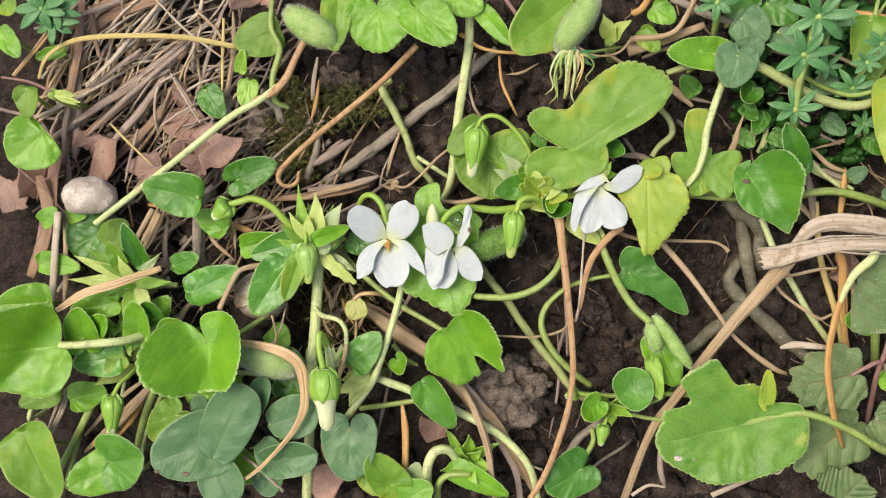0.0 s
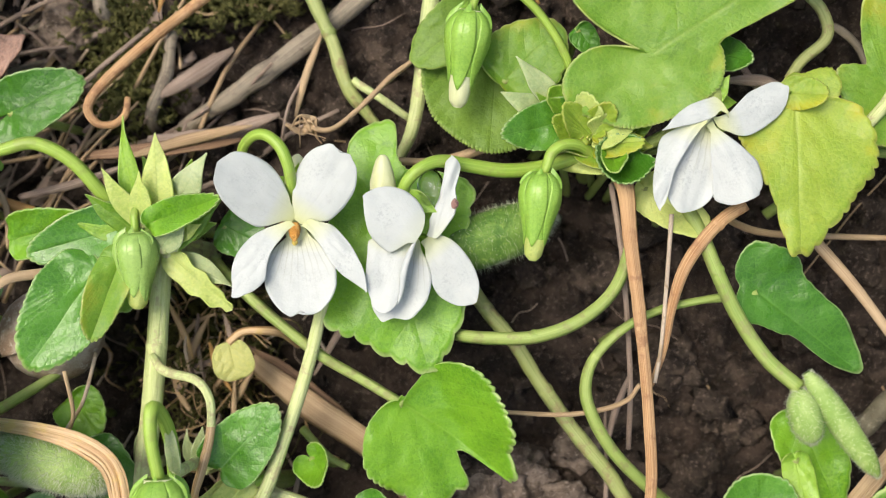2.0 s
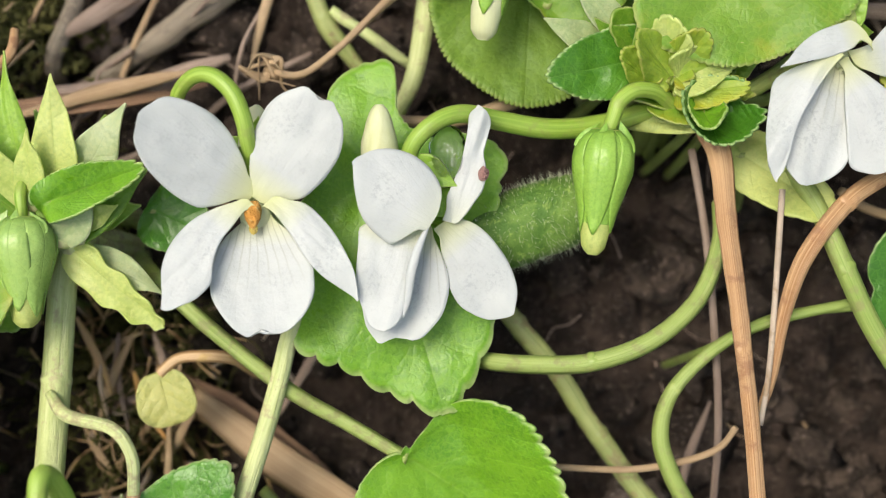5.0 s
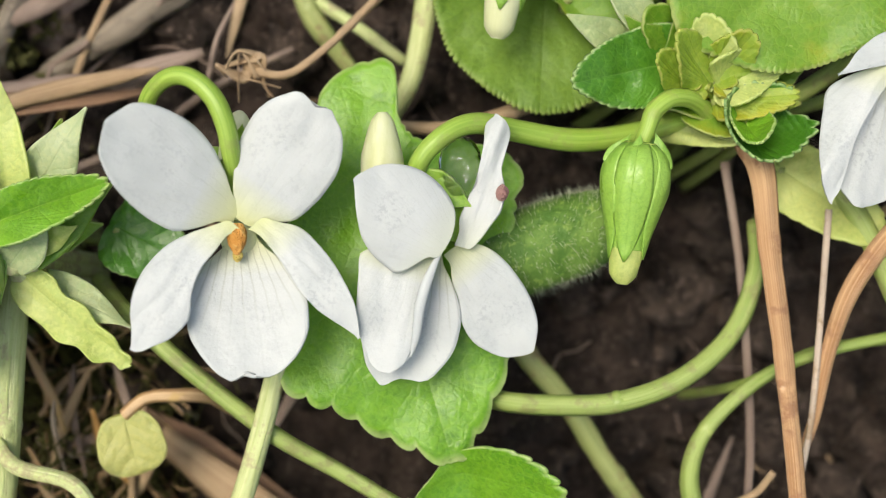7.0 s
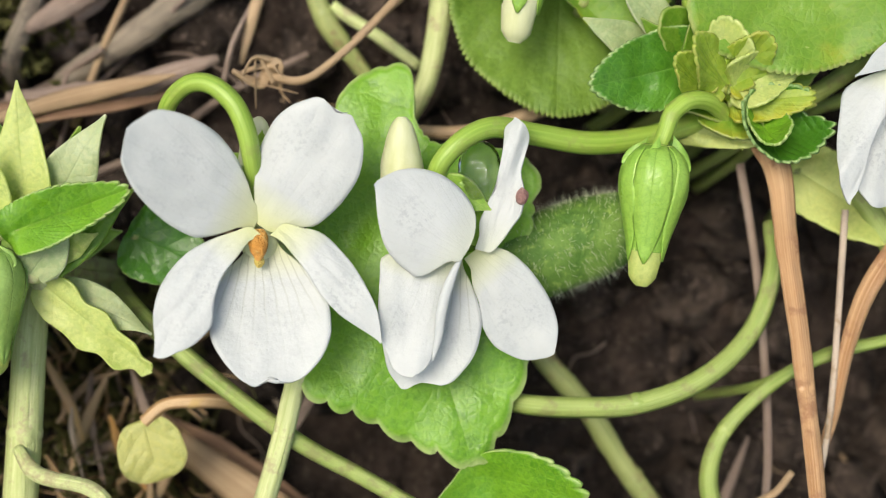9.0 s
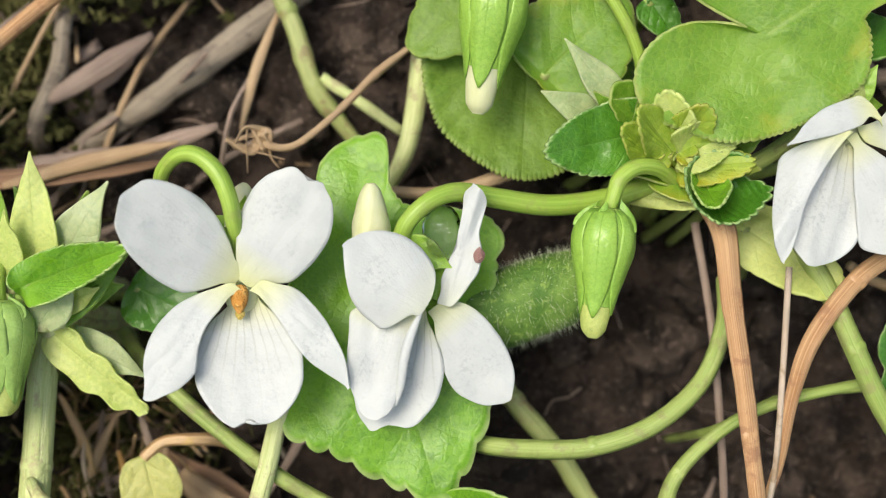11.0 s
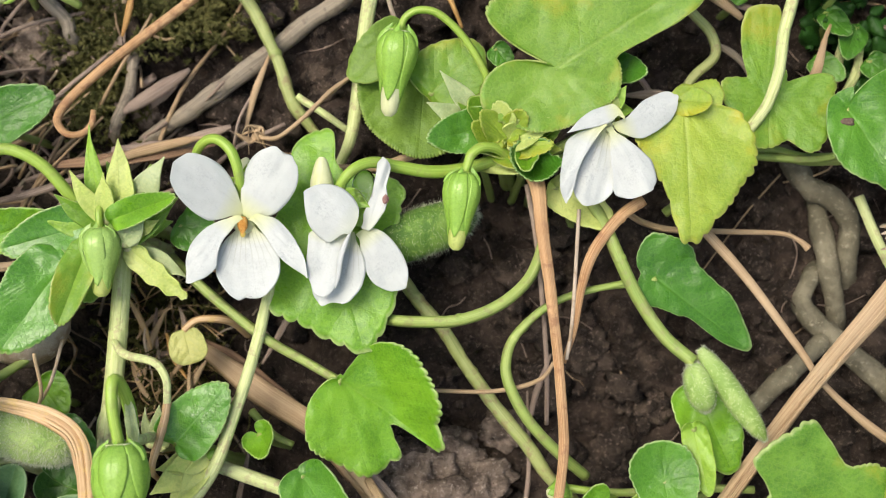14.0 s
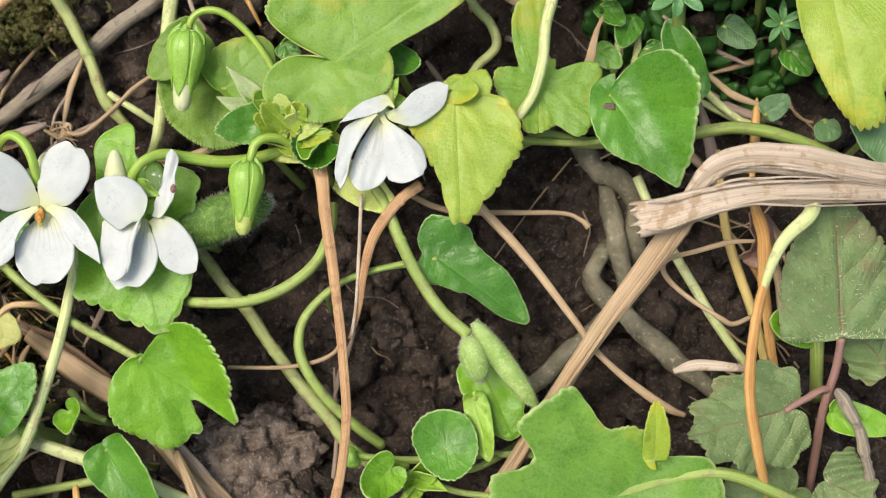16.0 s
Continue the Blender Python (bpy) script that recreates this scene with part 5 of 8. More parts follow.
leaf((-7, -1.46, 2), (-8.13, -1.65, 2.2), 0.67, GREEN, label="narrow green leaf under straw", shape="ovate", teeth=8)
leaf((-7.14, -5.41, 2.4), (-6.16, -5.21, 2.7), 1.49, MID, label="green violet leaf folded into two wings", shape="broad", fold=0.25, teeth=16, depth=0.05, bites=((180, 40, 0.3),))
leaf((-6.99, -5.49, 2.35), (-8.24, -6.06, 2.5), 1.20, GREEN, label="green violet leaf bent down at the tip", shape="broad", teeth=14)
leaf((-6.62, -2.34, 1.5), (-5.74, -1.35, 1.7), 0.80, GREEN, label="green violet leaf in a dense crown", shape="ovate", teeth=8)
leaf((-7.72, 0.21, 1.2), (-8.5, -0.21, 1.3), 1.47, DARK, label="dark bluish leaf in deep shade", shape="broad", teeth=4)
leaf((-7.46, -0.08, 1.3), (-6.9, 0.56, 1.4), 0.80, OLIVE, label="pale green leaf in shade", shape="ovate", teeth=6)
leaf((-6.3, -0.5, 1.9), (-6.67, 0.5, 2.3), 0.53, DARK, label="narrow dark green young leaf with a rolled edge", shape="ovate", fold=0.5, teeth=18, depth=0.08)
leaf((-9.47, -4.77, 2.2), (-8.62, -6.46, 2.4), 1.5, LIME, label="large yellowish ribbed leaf", shape="ovate", fold=0.3, teeth=0)
leaf((-5.54, -4.31, 2), (-6.19, -4.9, 2.2), 1.07, LIME, label="yellowish-green violet leaf under clover", shape="broad", teeth=14)
leaf((-2.9, -2.88, 1.8), (-2.19, -3.7, 1.9), 0.85, DARK, label="dark small violet leaf by a capsule", shape="ovate", teeth=10)
leaf((-3.15, -2.21, 1.6), (-2.78, -2.68, 1.7), 0.67, GREEN, label="small green leaf near the soil", shape="ovate", teeth=8)
leaf((-8.86, -3.81, 1.6), (-9.8, -4.14, 1.8), 0.67, OLIVE, label="grey-green leaf hanging under a larger one", shape="ovate", teeth=6)
for base, tip, wd, m in (
    ((-6.6, -1.0, 1.9), (-8.14, -0.87, 2.2), 0.36, STIPULE), ((-6.7, -0.85, 1.9), (-8.0, -0.31, 2.2), 0.3, STIPULE), ((-6.65, -0.8, 1.95), (-7.67, -0.1, 2.2), 0.36, LIME), ((-6.6, -0.9, 2.0), (-6.82, -0.3, 2.3), 0.3, STIPULE), ((-6.5, -0.9, 1.9), (-5.74, -0.21, 2.2), 0.22, WHITEGREEN),
    ((-6.5, -1.0, 1.9), (-5.59, -0.96, 2.1), 0.3, CALYX), ((-6.5, -1.1, 1.9), (-7.2, -1.3, 2.1), 0.32, LIME), ((-6.45, -1.1, 1.9), (-6.1, -1.8, 2.1), 0.34, STIPULE), ((-6.6, -1.2, 1.9), (-6.8, -2.0, 2.1), 0.36, CALYX),
):
    stipule(base, tip, wd, m, "pale pointed stipule of a dense crown")
tuft("leaf_crown", (-6.82, -3.22, 1.2), [(-7.75, -3.57, 1.8), (-5.59, -2.87, 1.8), (-6.59, -2.59, 1.8), (-6.25, -3.88, 1.6)], 0.35, STIPULE, "curly green crown in shade")

tuft("leaf_crown", (-6.97, -2.04, 1.7), [(-6.64, -1.52, 2.2), (-7.11, -2.28, 2.1), (-6.4, -2.43, 2.1), (-6.73, -2.85, 2)], 0.4, CALYX, "fresh green crown between leaf stalks")
leaf((-5.41, -2.27, 2.3), (-5.55, -1.74, 2.5), 0.88, GREEN, label="small curled green lobe of a violet leaf", shape="broad", cup=0.2, teeth=14)
leaf((-6.55, -2.58, 1.9), (-6.82, -1.94, 2.1), 0.53, GREEN, label="small green violet leaf standing upright", shape="ovate", teeth=10)
leaf((-9.15, -0.48, 1.5), (-8.04, -0.63, 1.7), 0.59, GREEN, label="low green violet leaf under straw", shape="ovate", teeth=8)
leaf((-7.3, -2.31, 1.8), (-7.5, -1.74, 2), 0.53, LIME, label="small yellowish-green young violet leaf", shape="ovate", teeth=8)
leaf((-8.47, -4.04, 1.5), (-7.55, -3.74, 1.6), 0.80, GREEN, label="shaded green violet leaf below a larger one", shape="ovate", teeth=10)
leaf((-5.45, -3.84, 1.4), (-4.55, -3.61, 1.5), 0.75, GREEN, label="shaded green violet leaf near clover", shape="ovate", teeth=10)
leaf((-2.49, -3.57, 1.8), (-3.17, -3.7, 1.9), 0.67, DARK, label="dark shaded leaf under a dry stalk", shape="ovate", teeth=8)
leaf((-3.08, -5.79, 1.8), (-3.6, -6.16, 2), 0.80, CLOVER, label="blue-green leaflet in shade", name="clover_leaflet", group="clover leaflets", shape="oval", teeth=0)
leaf((-4.32, 0.31, 1.6), (-5, 0.74, 1.7), 0.67, GREEN, label="green leaf below an arching bud", shape="ovate", teeth=8)
leaf((-3.72, -0.11, 2), (-2.74, 0.15, 2.2), 0.59, GREEN, label="green pointed leaf of the crown", shape="ovate", fold=0.3, teeth=8)
leaf((-2.73, -0.54, 1.8), (-2.29, -1.02, 1.9), 0.53, CALYX, label="small lime-green leaf under a bud", shape="ovate", teeth=6)

leaf((-7.71, -2.27, 2.2), (-6.92, -1.71, 2.4), 0.69, GREEN, label="curled glossy young violet leaf", shape="broad", cup=0.4, teeth=22, depth=0.05)
leaf((-6.01, -1.88, 2.1), (-6.07, -1.31, 2.4), 0.59, MID, label="dark glossy young violet leaf standing up", shape="broad", cup=0.3, teeth=20, depth=0.05)
leaf((-6.8, -0.49, 2.1), (-7.03, 0.07, 2.4), 0.45, LIME, label="narrow lime young leaf of a dense crown", shape="ovate", fold=0.3, teeth=14)
leaf((-5.49, -0.57, 2), (-4.79, -0.3, 2.2), 0.53, MID, label="dark glossy violet leaf by the crown", shape="ovate", teeth=14)
leaf((-6.87, -2.85, 2), (-7.34, -3.18, 2.1), 0.53, LIME, label="lime young leaf in the shade of others", shape="ovate", teeth=12)
leaf((-4.15, -3.56, 1.9), (-4.51, -3.12, 2.1), 0.59, LIME, label="lime violet leaf under a larger one", shape="broad", teeth=16)
leaf((-0.83, -5.75, 1.9), (-0.46, -6.25, 2.1), 0.59, LIME, label="yellowish-green leaf scrap by a withered stalk", shape="ovate", teeth=8)
leaf((0.26, -6.04, 1.8), (0.49, -5.45, 2), 0.48, WHITEGREEN, label="whitish leaf base of a withered stalk", shape="ovate", teeth=6)

# ---------------------------------------------------------------- clover
CL = dict(name="clover_leaflet", category="leaf", group="clover leaflets", teeth=0, wave=0.02)
spotted = leaf((-4.52, -4.82, 2.6), (-5.95, -5.31, 2.9), 1.70, CLOVER, label="rounded blue-green clover leaflet with brown spots", shape="broad", **CL)
leaf((-4.4, -5.16, 2.8), (-3.5, -3.33, 3), 1.28, CLOVER, label="broad blue-green clover leaflet", shape="oval", fold=0.06, **CL)
leaf((-3.06, -4.42, 2.5), (-1.88, -3.98, 2.6), 1.07, CLOVER, label="smooth oval blue-green clover leaflet", shape="oval", **CL)
leaf((-1.12, -4.55, 2.35), (-1.14, -5.81, 2.5), 1.39, CLOVER, label="round blue-green clover leaflet", shape="broad", **CL)
leaf((-4.56, -5.24, 2.5), (-4.03, -6.34, 2.7), 1.15, CLOVER, label="blue-green clover leaflet bent downward", shape="oval", fold=0.15, **CL)
leaf((-3.34, -5.41, 2.3), (-1.9, -5.1, 2.6), 0.88, CLOVER, label="folded blue-green clover leaflet", shape="oval", fold=0.45, **CL)
leaf((-3.32, -4.88, 2.2), (-2.8, -5.66, 2.4), 0.80, CLOVER, label="folded blue-green clover leaflet", shape="oval", fold=0.3, **CL)
leaf((-3.44, -4.15, 2.5), (-3.13, -3.2, 2.6), 0.53, CLOVER, label="narrow blue-green clover leaflet on edge", shape="oval", fold=0.6, **CL)
leaf((-4.75, -4.49, 2.3), (-4.84, -3.7, 2.5), 0.48, CLOVER, label="small blue-green clover leaflet", shape="oval", **CL)
leaf((-3.78, -5.31, 1.8), (-4.25, -5.91, 1.9), 1.07, GREEN, label="light green leaflet under clover", shape="oval", name="clover_leaflet", category="leaf", group="clover leaflets", teeth=0)

# ---------------------------------------------------------------- leaves, lower middle
leaf((-1.08, -3.0, 2.1), (-0.36, -2.2, 2.3), 0.82, GLOSSY, label="small glossy green violet leaf with a pale midrib", shape="ovate", teeth=34, depth=0.04, around=260, fold=0.1)
leaf((0.66, -3.47, 2.1), (1.41, -4.53, 2.2), 0.80, MID, label="green young violet leaf rolled along its rib", shape="ovate", fold=0.35, teeth=14, depth=0.04)
leaf((0.01, -2.97, 1.7), (0.33, -3.26, 1.9), 0.48, GREEN, label="tiny coiled green violet leaf", shape="broad", cup=0.9, teeth=6)
leaf((-0.1, -5.95, 2.2), (-0.66, -5.15, 2.5), 0.96, LIME, label="yellowish young violet leaf with toothed edge", shape="broad", teeth=12, depth=0.06)
leaf((1.37, -5.6, 1.9), (2.72, -6.25, 2), 0.67, GREEN, label="green violet leaf near the soil", shape="ovate", teeth=8)
leaf((-0.12, -6.45, 2.1), (0.86, -5.92, 2.3), 0.93, GREEN, label="green violet leaf at the crown's foot", shape="ovate", teeth=10)
leaf((4.47, -5.53, 2), (3.64, -6.06, 2.2), 1.15, DARK, label="glossy dark green violet leaf", shape="broad", teeth=14)
tuft("leaf_crown", (1.62, -5.45, 1.6), [(1.27, -4.6, 2.2), (1.81, -4.73, 2.2), (2.06, -5.15, 2.1), (2.32, -5.57, 2), (1.4, -5, 2.2), (1.1, -5.72, 2), (1.85, -5.96, 2.1), (2.46, -4.92, 1.9)], 0.36, CALYX, "crown of small fresh green leaves")
stem([(0.6, -6.66, 1.2), (0.72, -5.58, 2), (0.93, -5.11, 2.2), (1.25, -5.12, 2), (1.46, -5.52, 1.6)], [0.13, 0.11], PALE, "pale green bent flower stalk", "violet_stalk", "stalk")
stem([(0.9, -6.61, 1.4), (0.98, -6.01, 1.9), (1.24, -5.74, 2), (1.78, -5.73, 1.9)], [0.09, 0.08], STEM, "green bent violet flower stalk", "violet_stalk", "stalk")

# ---------------------------------------------------------------- leaves on the right
big_leaf = leaf((7.99, -4.32, 2.65), (6.18, -4.72, 2.75), 2.9, BROADLEAF, [(8.0, -4.32, 2.55), (9.1, -4.03, 2.58), (9.79, -4.03, 2.6), (10.7, -4.45, 2.4), (11.53, -4.98, 2.1), (12.84, -5.66, 0.6), (13.88, -6.08, -0.1)], stalk_r=0.1, stalk_mat=STEM, label="large green violet leaf eaten at its edges", cup=0.06, fold=0.1, wave=0.02, teeth=64, depth=0.02, around=576,
     outline=((-180, 0.88), (-172, 0.85), (-164, 0.67), (-157, 0.56), (-138, 0.59), (-126, 0.6), (-106, 0.55), (-98, 0.62), (-92, 0.76), (-88, 0.89), (-75, 0.9), (-60, 0.93), (-52, 0.88), (-49, 0.74), (-43, 0.66), (-33, 0.74), (-27, 0.9), (-18, 0.91), (-1, 1.0), (10, 0.98), (29, 0.84), (56, 0.75), (84, 0.67), (115, 0.7), (137, 0.81), (152, 0.9), (173, 0.9), (180, 0.88)))
leaf((8.68, -3.75, 2.75), (8.7, -2.92, 3), 0.36, YELLOW, label="yellowish folded lobe standing up", shape="ovate", fold=0.4, teeth=22, depth=0.08, wave=0.12, around=240)
leaf((5.71, -3.6, 2.0), (5.78, -4.08, 2.1), 1.12, ROUNDLEAF, [(5.71, -3.6, 1.98), (6.0, -4.0, 1.6), (6.5, -3.88, 1.3), (6.9, -3.8, 0.3)], label="dark green round violet leaf, cupped", cup=0.28, fold=0.0, wave=0.03, teeth=30, depth=0.05, around=300, curl=0.0,
     outline=((-180, 1.1), (-140, 1.1), (-117, 1.03), (-79, 0.86), (-27, 0.9), (0, 1.0), (58, 0.98), (94, 0.98), (147, 1.1), (180, 1.1)))
leaf((4.86, -3.91, 2.1), (4.45, -4.24, 2.3), 0.61, GREEN, label="small curly young violet leaf", shape="broad", cup=0.5, teeth=10, depth=0.05)
leaf((6.26, -2.38, 1.6), (6.76, -3.57, 1.8), 0.88, GREEN, label="green leaf behind the seed capsules", shape="ovate", teeth=6)
leaf((6.16, -2.89, 1.9), (6.34, -3.84, 2), 0.40, CALYX, label="narrow pale green sepal leaf", shape="ovate", teeth=0)
tuft("leaf_crown", (5.18, -4.13, 1.5), [(5.48, -3.75, 2), (5.69, -4.23, 1.9), (4.88, -4.15, 2), (5.22, -4.5, 1.9), (5.55, -4.01, 2)], 0.3, CALYX, "small crown of fresh green leaflets")

def spot(ob, at, r, material, label):
    """A small mark that lies on a blade."""
    src = next(c for c in ob.children if c.name.startswith("blade"))
    back = TO_WORLD.inverted() @ Matrix.Translation(ob.location)
    near = min((back @ v.co for v in src.data.vertices), key=lambda p: (p.x - at[0]) ** 2 + (p.y - at[1]) ** 2)
    part("spot", lump(tuple(near), r, r * 0.55, 0.008, 0.5, n=3), material, src, label)


spot(leaf_r, (8.26, 1.38, 2.5), 0.1, SPOTBROWN, "dull brown spot")
spot(big_leaf, (6.67, -5.08, 2.8), 0.14, STONE, "bleached white spot")
spot(big_leaf, (7.04, -5.1, 2.8), 0.045, GREYTWIG, "small dark hole")
spot(spotted, (-5.81, -5.49, 2.8), 0.07, SPOTBROWN, "dull brown spot")
spot(spotted, (-5.13, -5.6, 2.8), 0.09, SPOTBROWN, "dull brown spot")

# ---------------------------------------------------------------- leaves along the top
leaf((-0.26, 5.51, 2.2), (-0.12, 4.49, 2.3), 1.63, GREEN, label="green violet leaf with two wide lobes", shape="broad", teeth=10, wave=0.06)
leaf((0.7, 5.49, 2.3), (1.59, 4.69, 2.4), 1.12, GREEN, label="glossy green violet leaf", shape="broad", teeth=14, cup=0.1)
leaf((-2.82, 5.13, 1.7), (-3.89, 4.79, 1.8), 1.07, OLIVE, label="shaded green leaf behind a stalk", shape="ovate", teeth=4)
leaf((-1.2, 5.96, 2.1), (-1.3, 4.54, 2.4), 0.80, LIME, label="yellow-green leaf behind a capsule", shape="ovate", teeth=6, fold=0.2)
leaf((2.18, 5.45, 2), (2.87, 4.62, 2.2), 0.48, GREEN, label="narrow glossy green leaf", shape="ovate", teeth=6, fold=0.2)
leaf((4.32, 5.64, 1.9), (2.84, 4.48, 2.1), 1.47, LIME, label="yellowish-green shaded violet leaf", shape="ovate", teeth=4, cup=0.1)
leaf((1.51, 5.93, 2), (2.19, 5.44, 2.2), 0.93, GREEN, label="bright green leaf behind stalks", shape="ovate", teeth=8)
leaf((-3.59, 3.93, 1.5), (-3.74, 3.29, 1.6), 0.53, CALYX, label="small green curled leaf", shape="ovate", teeth=4)
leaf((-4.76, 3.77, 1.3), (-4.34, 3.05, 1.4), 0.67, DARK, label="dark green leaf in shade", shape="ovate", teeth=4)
leaf((-3.75, 4.18, 1.7), (-3.61, 4.7, 1.9), 0.32, CALYX, label="small curled green leaflet", shape="ovate", teeth=0, fold=0.5)
leaf((7.55, 4.29, 2.3), (6.44, 4.36, 2.4), 0.77, GREEN, label="light green cupped leaf", shape="broad", cup=0.2, teeth=16, depth=0.02)
leaf((8.03, 4.24, 2.5), (7.84, 3.51, 2.5), 0.99, CLOVER, label="smooth blue-green rounded leaf", shape="broad", teeth=6, wave=0.02)
leaf((8.2, 5.13, 1.9), (8.76, 4.57, 2), 0.93, CLOVER, label="blue-green serrated weed leaf", shape="ovate", teeth=18, depth=0.04)
leaf((8.21, 4.32, 2.2), (8.64, 4.58, 2.3), 0.61, CLOVER, label="small rounded blue-green leaf", shape="broad", teeth=8)
leaf((8.45, 3.47, 1.9), (8.09, 3.16, 2.1), 0.53, DARK, label="small dark cupped leaf", shape="broad", cup=0.6, teeth=8)
leaf((9.6, 1.6, 1.9), (9.22, 2.72, 2), 0.6, DARK, label="dark bluish violet leaf, half folded", shape="ovate", fold=0.4, teeth=6)
leaf((11.45, 3.5, 2.4), (11.9, 0.95, 2.6), 1.45, YELLOW, [(11.45, 3.5, 2.4), (10.6, 3.3, 2.2), (9.94, 3.65, 1.4), (9.74, 4.15, 0.2)], label="large yellow-green violet leaf with brown specks", shape="ovate", side=(1.35, 0.7), teeth=60, depth=0.03, wave=0.03, around=420, bites=((20, 6, 0.12),))
leaf((12.17, 2.38, 2.2), (12.44, 1.51, 2.3), 1.26, YELLOW, label="yellow-green violet leaf with a hole", shape="broad", teeth=12)
leaf((12.37, 1.13, 2), (12.65, 0.35, 2.1), 1.01, CLOVER, label="dark blue-green serrated leaf", shape="broad", teeth=16, depth=0.05)
leaf((11.69, 1.17, 1.5), (11.73, 0.85, 1.6), 0.42, CLOVER, label="small blue-green leaf in shade", shape="oval", teeth=0)
leaf((8.58, 5.37, 1.6), (7.65, 5.51, 1.7), 0.67, DARK, label="dark green leaf among stalks", shape="ovate", teeth=6)
leaf((8.83, 5.48, 1.7), (9.45, 5.04, 1.8), 0.80, DARK, label="dark green leaf among stalks", shape="ovate", teeth=6)

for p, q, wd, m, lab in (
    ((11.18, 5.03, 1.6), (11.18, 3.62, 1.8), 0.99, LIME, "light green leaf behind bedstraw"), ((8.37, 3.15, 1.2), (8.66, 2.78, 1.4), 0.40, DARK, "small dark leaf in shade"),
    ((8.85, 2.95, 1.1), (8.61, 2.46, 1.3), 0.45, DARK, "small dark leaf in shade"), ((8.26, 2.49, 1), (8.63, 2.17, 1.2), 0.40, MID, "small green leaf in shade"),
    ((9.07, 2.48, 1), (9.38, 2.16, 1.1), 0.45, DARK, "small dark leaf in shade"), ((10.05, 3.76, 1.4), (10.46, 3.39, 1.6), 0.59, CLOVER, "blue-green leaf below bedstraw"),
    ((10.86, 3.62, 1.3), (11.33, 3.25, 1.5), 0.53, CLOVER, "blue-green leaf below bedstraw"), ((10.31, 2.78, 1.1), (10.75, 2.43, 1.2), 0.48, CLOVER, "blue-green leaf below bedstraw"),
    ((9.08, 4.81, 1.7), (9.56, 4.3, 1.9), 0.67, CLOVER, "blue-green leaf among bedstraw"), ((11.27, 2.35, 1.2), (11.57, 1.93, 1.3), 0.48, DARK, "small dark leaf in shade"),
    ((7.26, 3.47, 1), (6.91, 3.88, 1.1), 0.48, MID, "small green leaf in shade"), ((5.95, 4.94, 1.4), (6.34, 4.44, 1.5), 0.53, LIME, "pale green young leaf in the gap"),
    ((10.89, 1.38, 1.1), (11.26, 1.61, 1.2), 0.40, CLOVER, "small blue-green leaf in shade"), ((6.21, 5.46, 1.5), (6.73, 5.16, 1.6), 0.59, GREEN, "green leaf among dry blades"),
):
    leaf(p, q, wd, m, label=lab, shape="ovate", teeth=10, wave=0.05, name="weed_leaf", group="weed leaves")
for p, q, r, m in (((8.55, 2.12, 0.7), (8.67, 2.76, 1), 0.09, PALE), ((8.78, 2.02, 0.7), (8.96, 2.72, 1), 0.08, PALE), ((9.92, 1.65, 0.8), (11.02, 1.1, 0.9), 0.08, PALE), ((10.04, 2.09, 0.8), (10.92, 1.49, 1), 0.06, STRAW), ((8.15, 4.95, 1), (9.86, 4.21, 1.1), 0.07, STRAW),
                   ((10.15, 4.49, 1), (11.7, 3.76, 1.1), 0.05, STRAW), ((9.38, 3.04, 0.8), (10.69, 2.18, 0.9), 0.05, BROWN), ((7.61, 4.02, 0.9), (8.54, 3.51, 1), 0.05, WHITE_STRAW), ((5.99, 4.35, 0.8), (7.08, 4.59, 0.9), 0.05, STRAW), ((5.03, 4.59, 0.8), (5.84, 4.07, 0.9), 0.05, STRAW)):
    stem([p, tuple((x + y) / 2 + rng.uniform(-0.12, 0.12) for x, y in zip(p, q)), q], [r * 0.6, r, r * 0.5], m, "short pale stalk in the shade of weeds" if m is PALE else "dry straw in the shade of weeds", "litter_stalk", "dry stalk", "litter stalks", flat=0.7, rough=0.15)

# ---------------------------------------------------------------- hairy leaves on the far right
GR = dict(name="hairy_leaf", category="leaf", group="hairy grey-green leaves", stalk_mat=PURPLE)


def bristles(ob, count, length):
    """Stiff pale hairs on a blade."""
    src = next(c for c in ob.children if c.name.startswith("blade"))
    bm = bmesh.new()
    bm.from_mesh(src.data)
    bmesh.ops.transform(bm, matrix=TO_WORLD.inverted() @ Matrix.Translation(ob.location), verts=bm.verts)
    part("hairs", fuzz(bm, count, length * 0.6, 0.006), HAIR, src, "stiff pale hairs")
    bm.free()


g = leaf((11.56, -2.06, 2.3), (11.45, -0.06, 2.5), 1.80, GREY, [(11.54, -2.14, 2.3), (11.55, -2.59, 2), (11.44, -3.32, 1.6), (11.48, -4.42, 0.8), (11.69, -4.98, -0.1)], stalk_r=0.075, label="hairy grey-green leaf with a reddish rib", shape="broad", back=0.08, teeth=30, depth=0.06, wave=0.06, around=260, **GR)
bristles(g, 260, 0.12)
g = leaf((10.77, -3.2, 2), (9.3, -3.54, 2.1), 1.64, GREY, [(10.77, -3.2, 2), (11.07, -3.04, 2), (11.48, -2.95, 1.8), (11.96, -3.75, 0.5)], label="hairy grey-green lobed leaf near the soil", shape="lobed", teeth=34, depth=0.06, wave=0.06, around=260, **GR)
bristles(g, 160, 0.08)
g = leaf((12.3, -2.54, 1.8), (11.81, -1.83, 1.9), 1.01, GREY, label="hairy grey-green leaf partly hidden", shape="lobed", teeth=12, **GR)
g = leaf((11.41, -4.3, 1.9), (12.01, -4.61, 2.1), 1.26, GREY, label="hairy green lobed leaf at the edge", shape="lobed", teeth=14, **GR)
bristles(g, 120, 0.08)
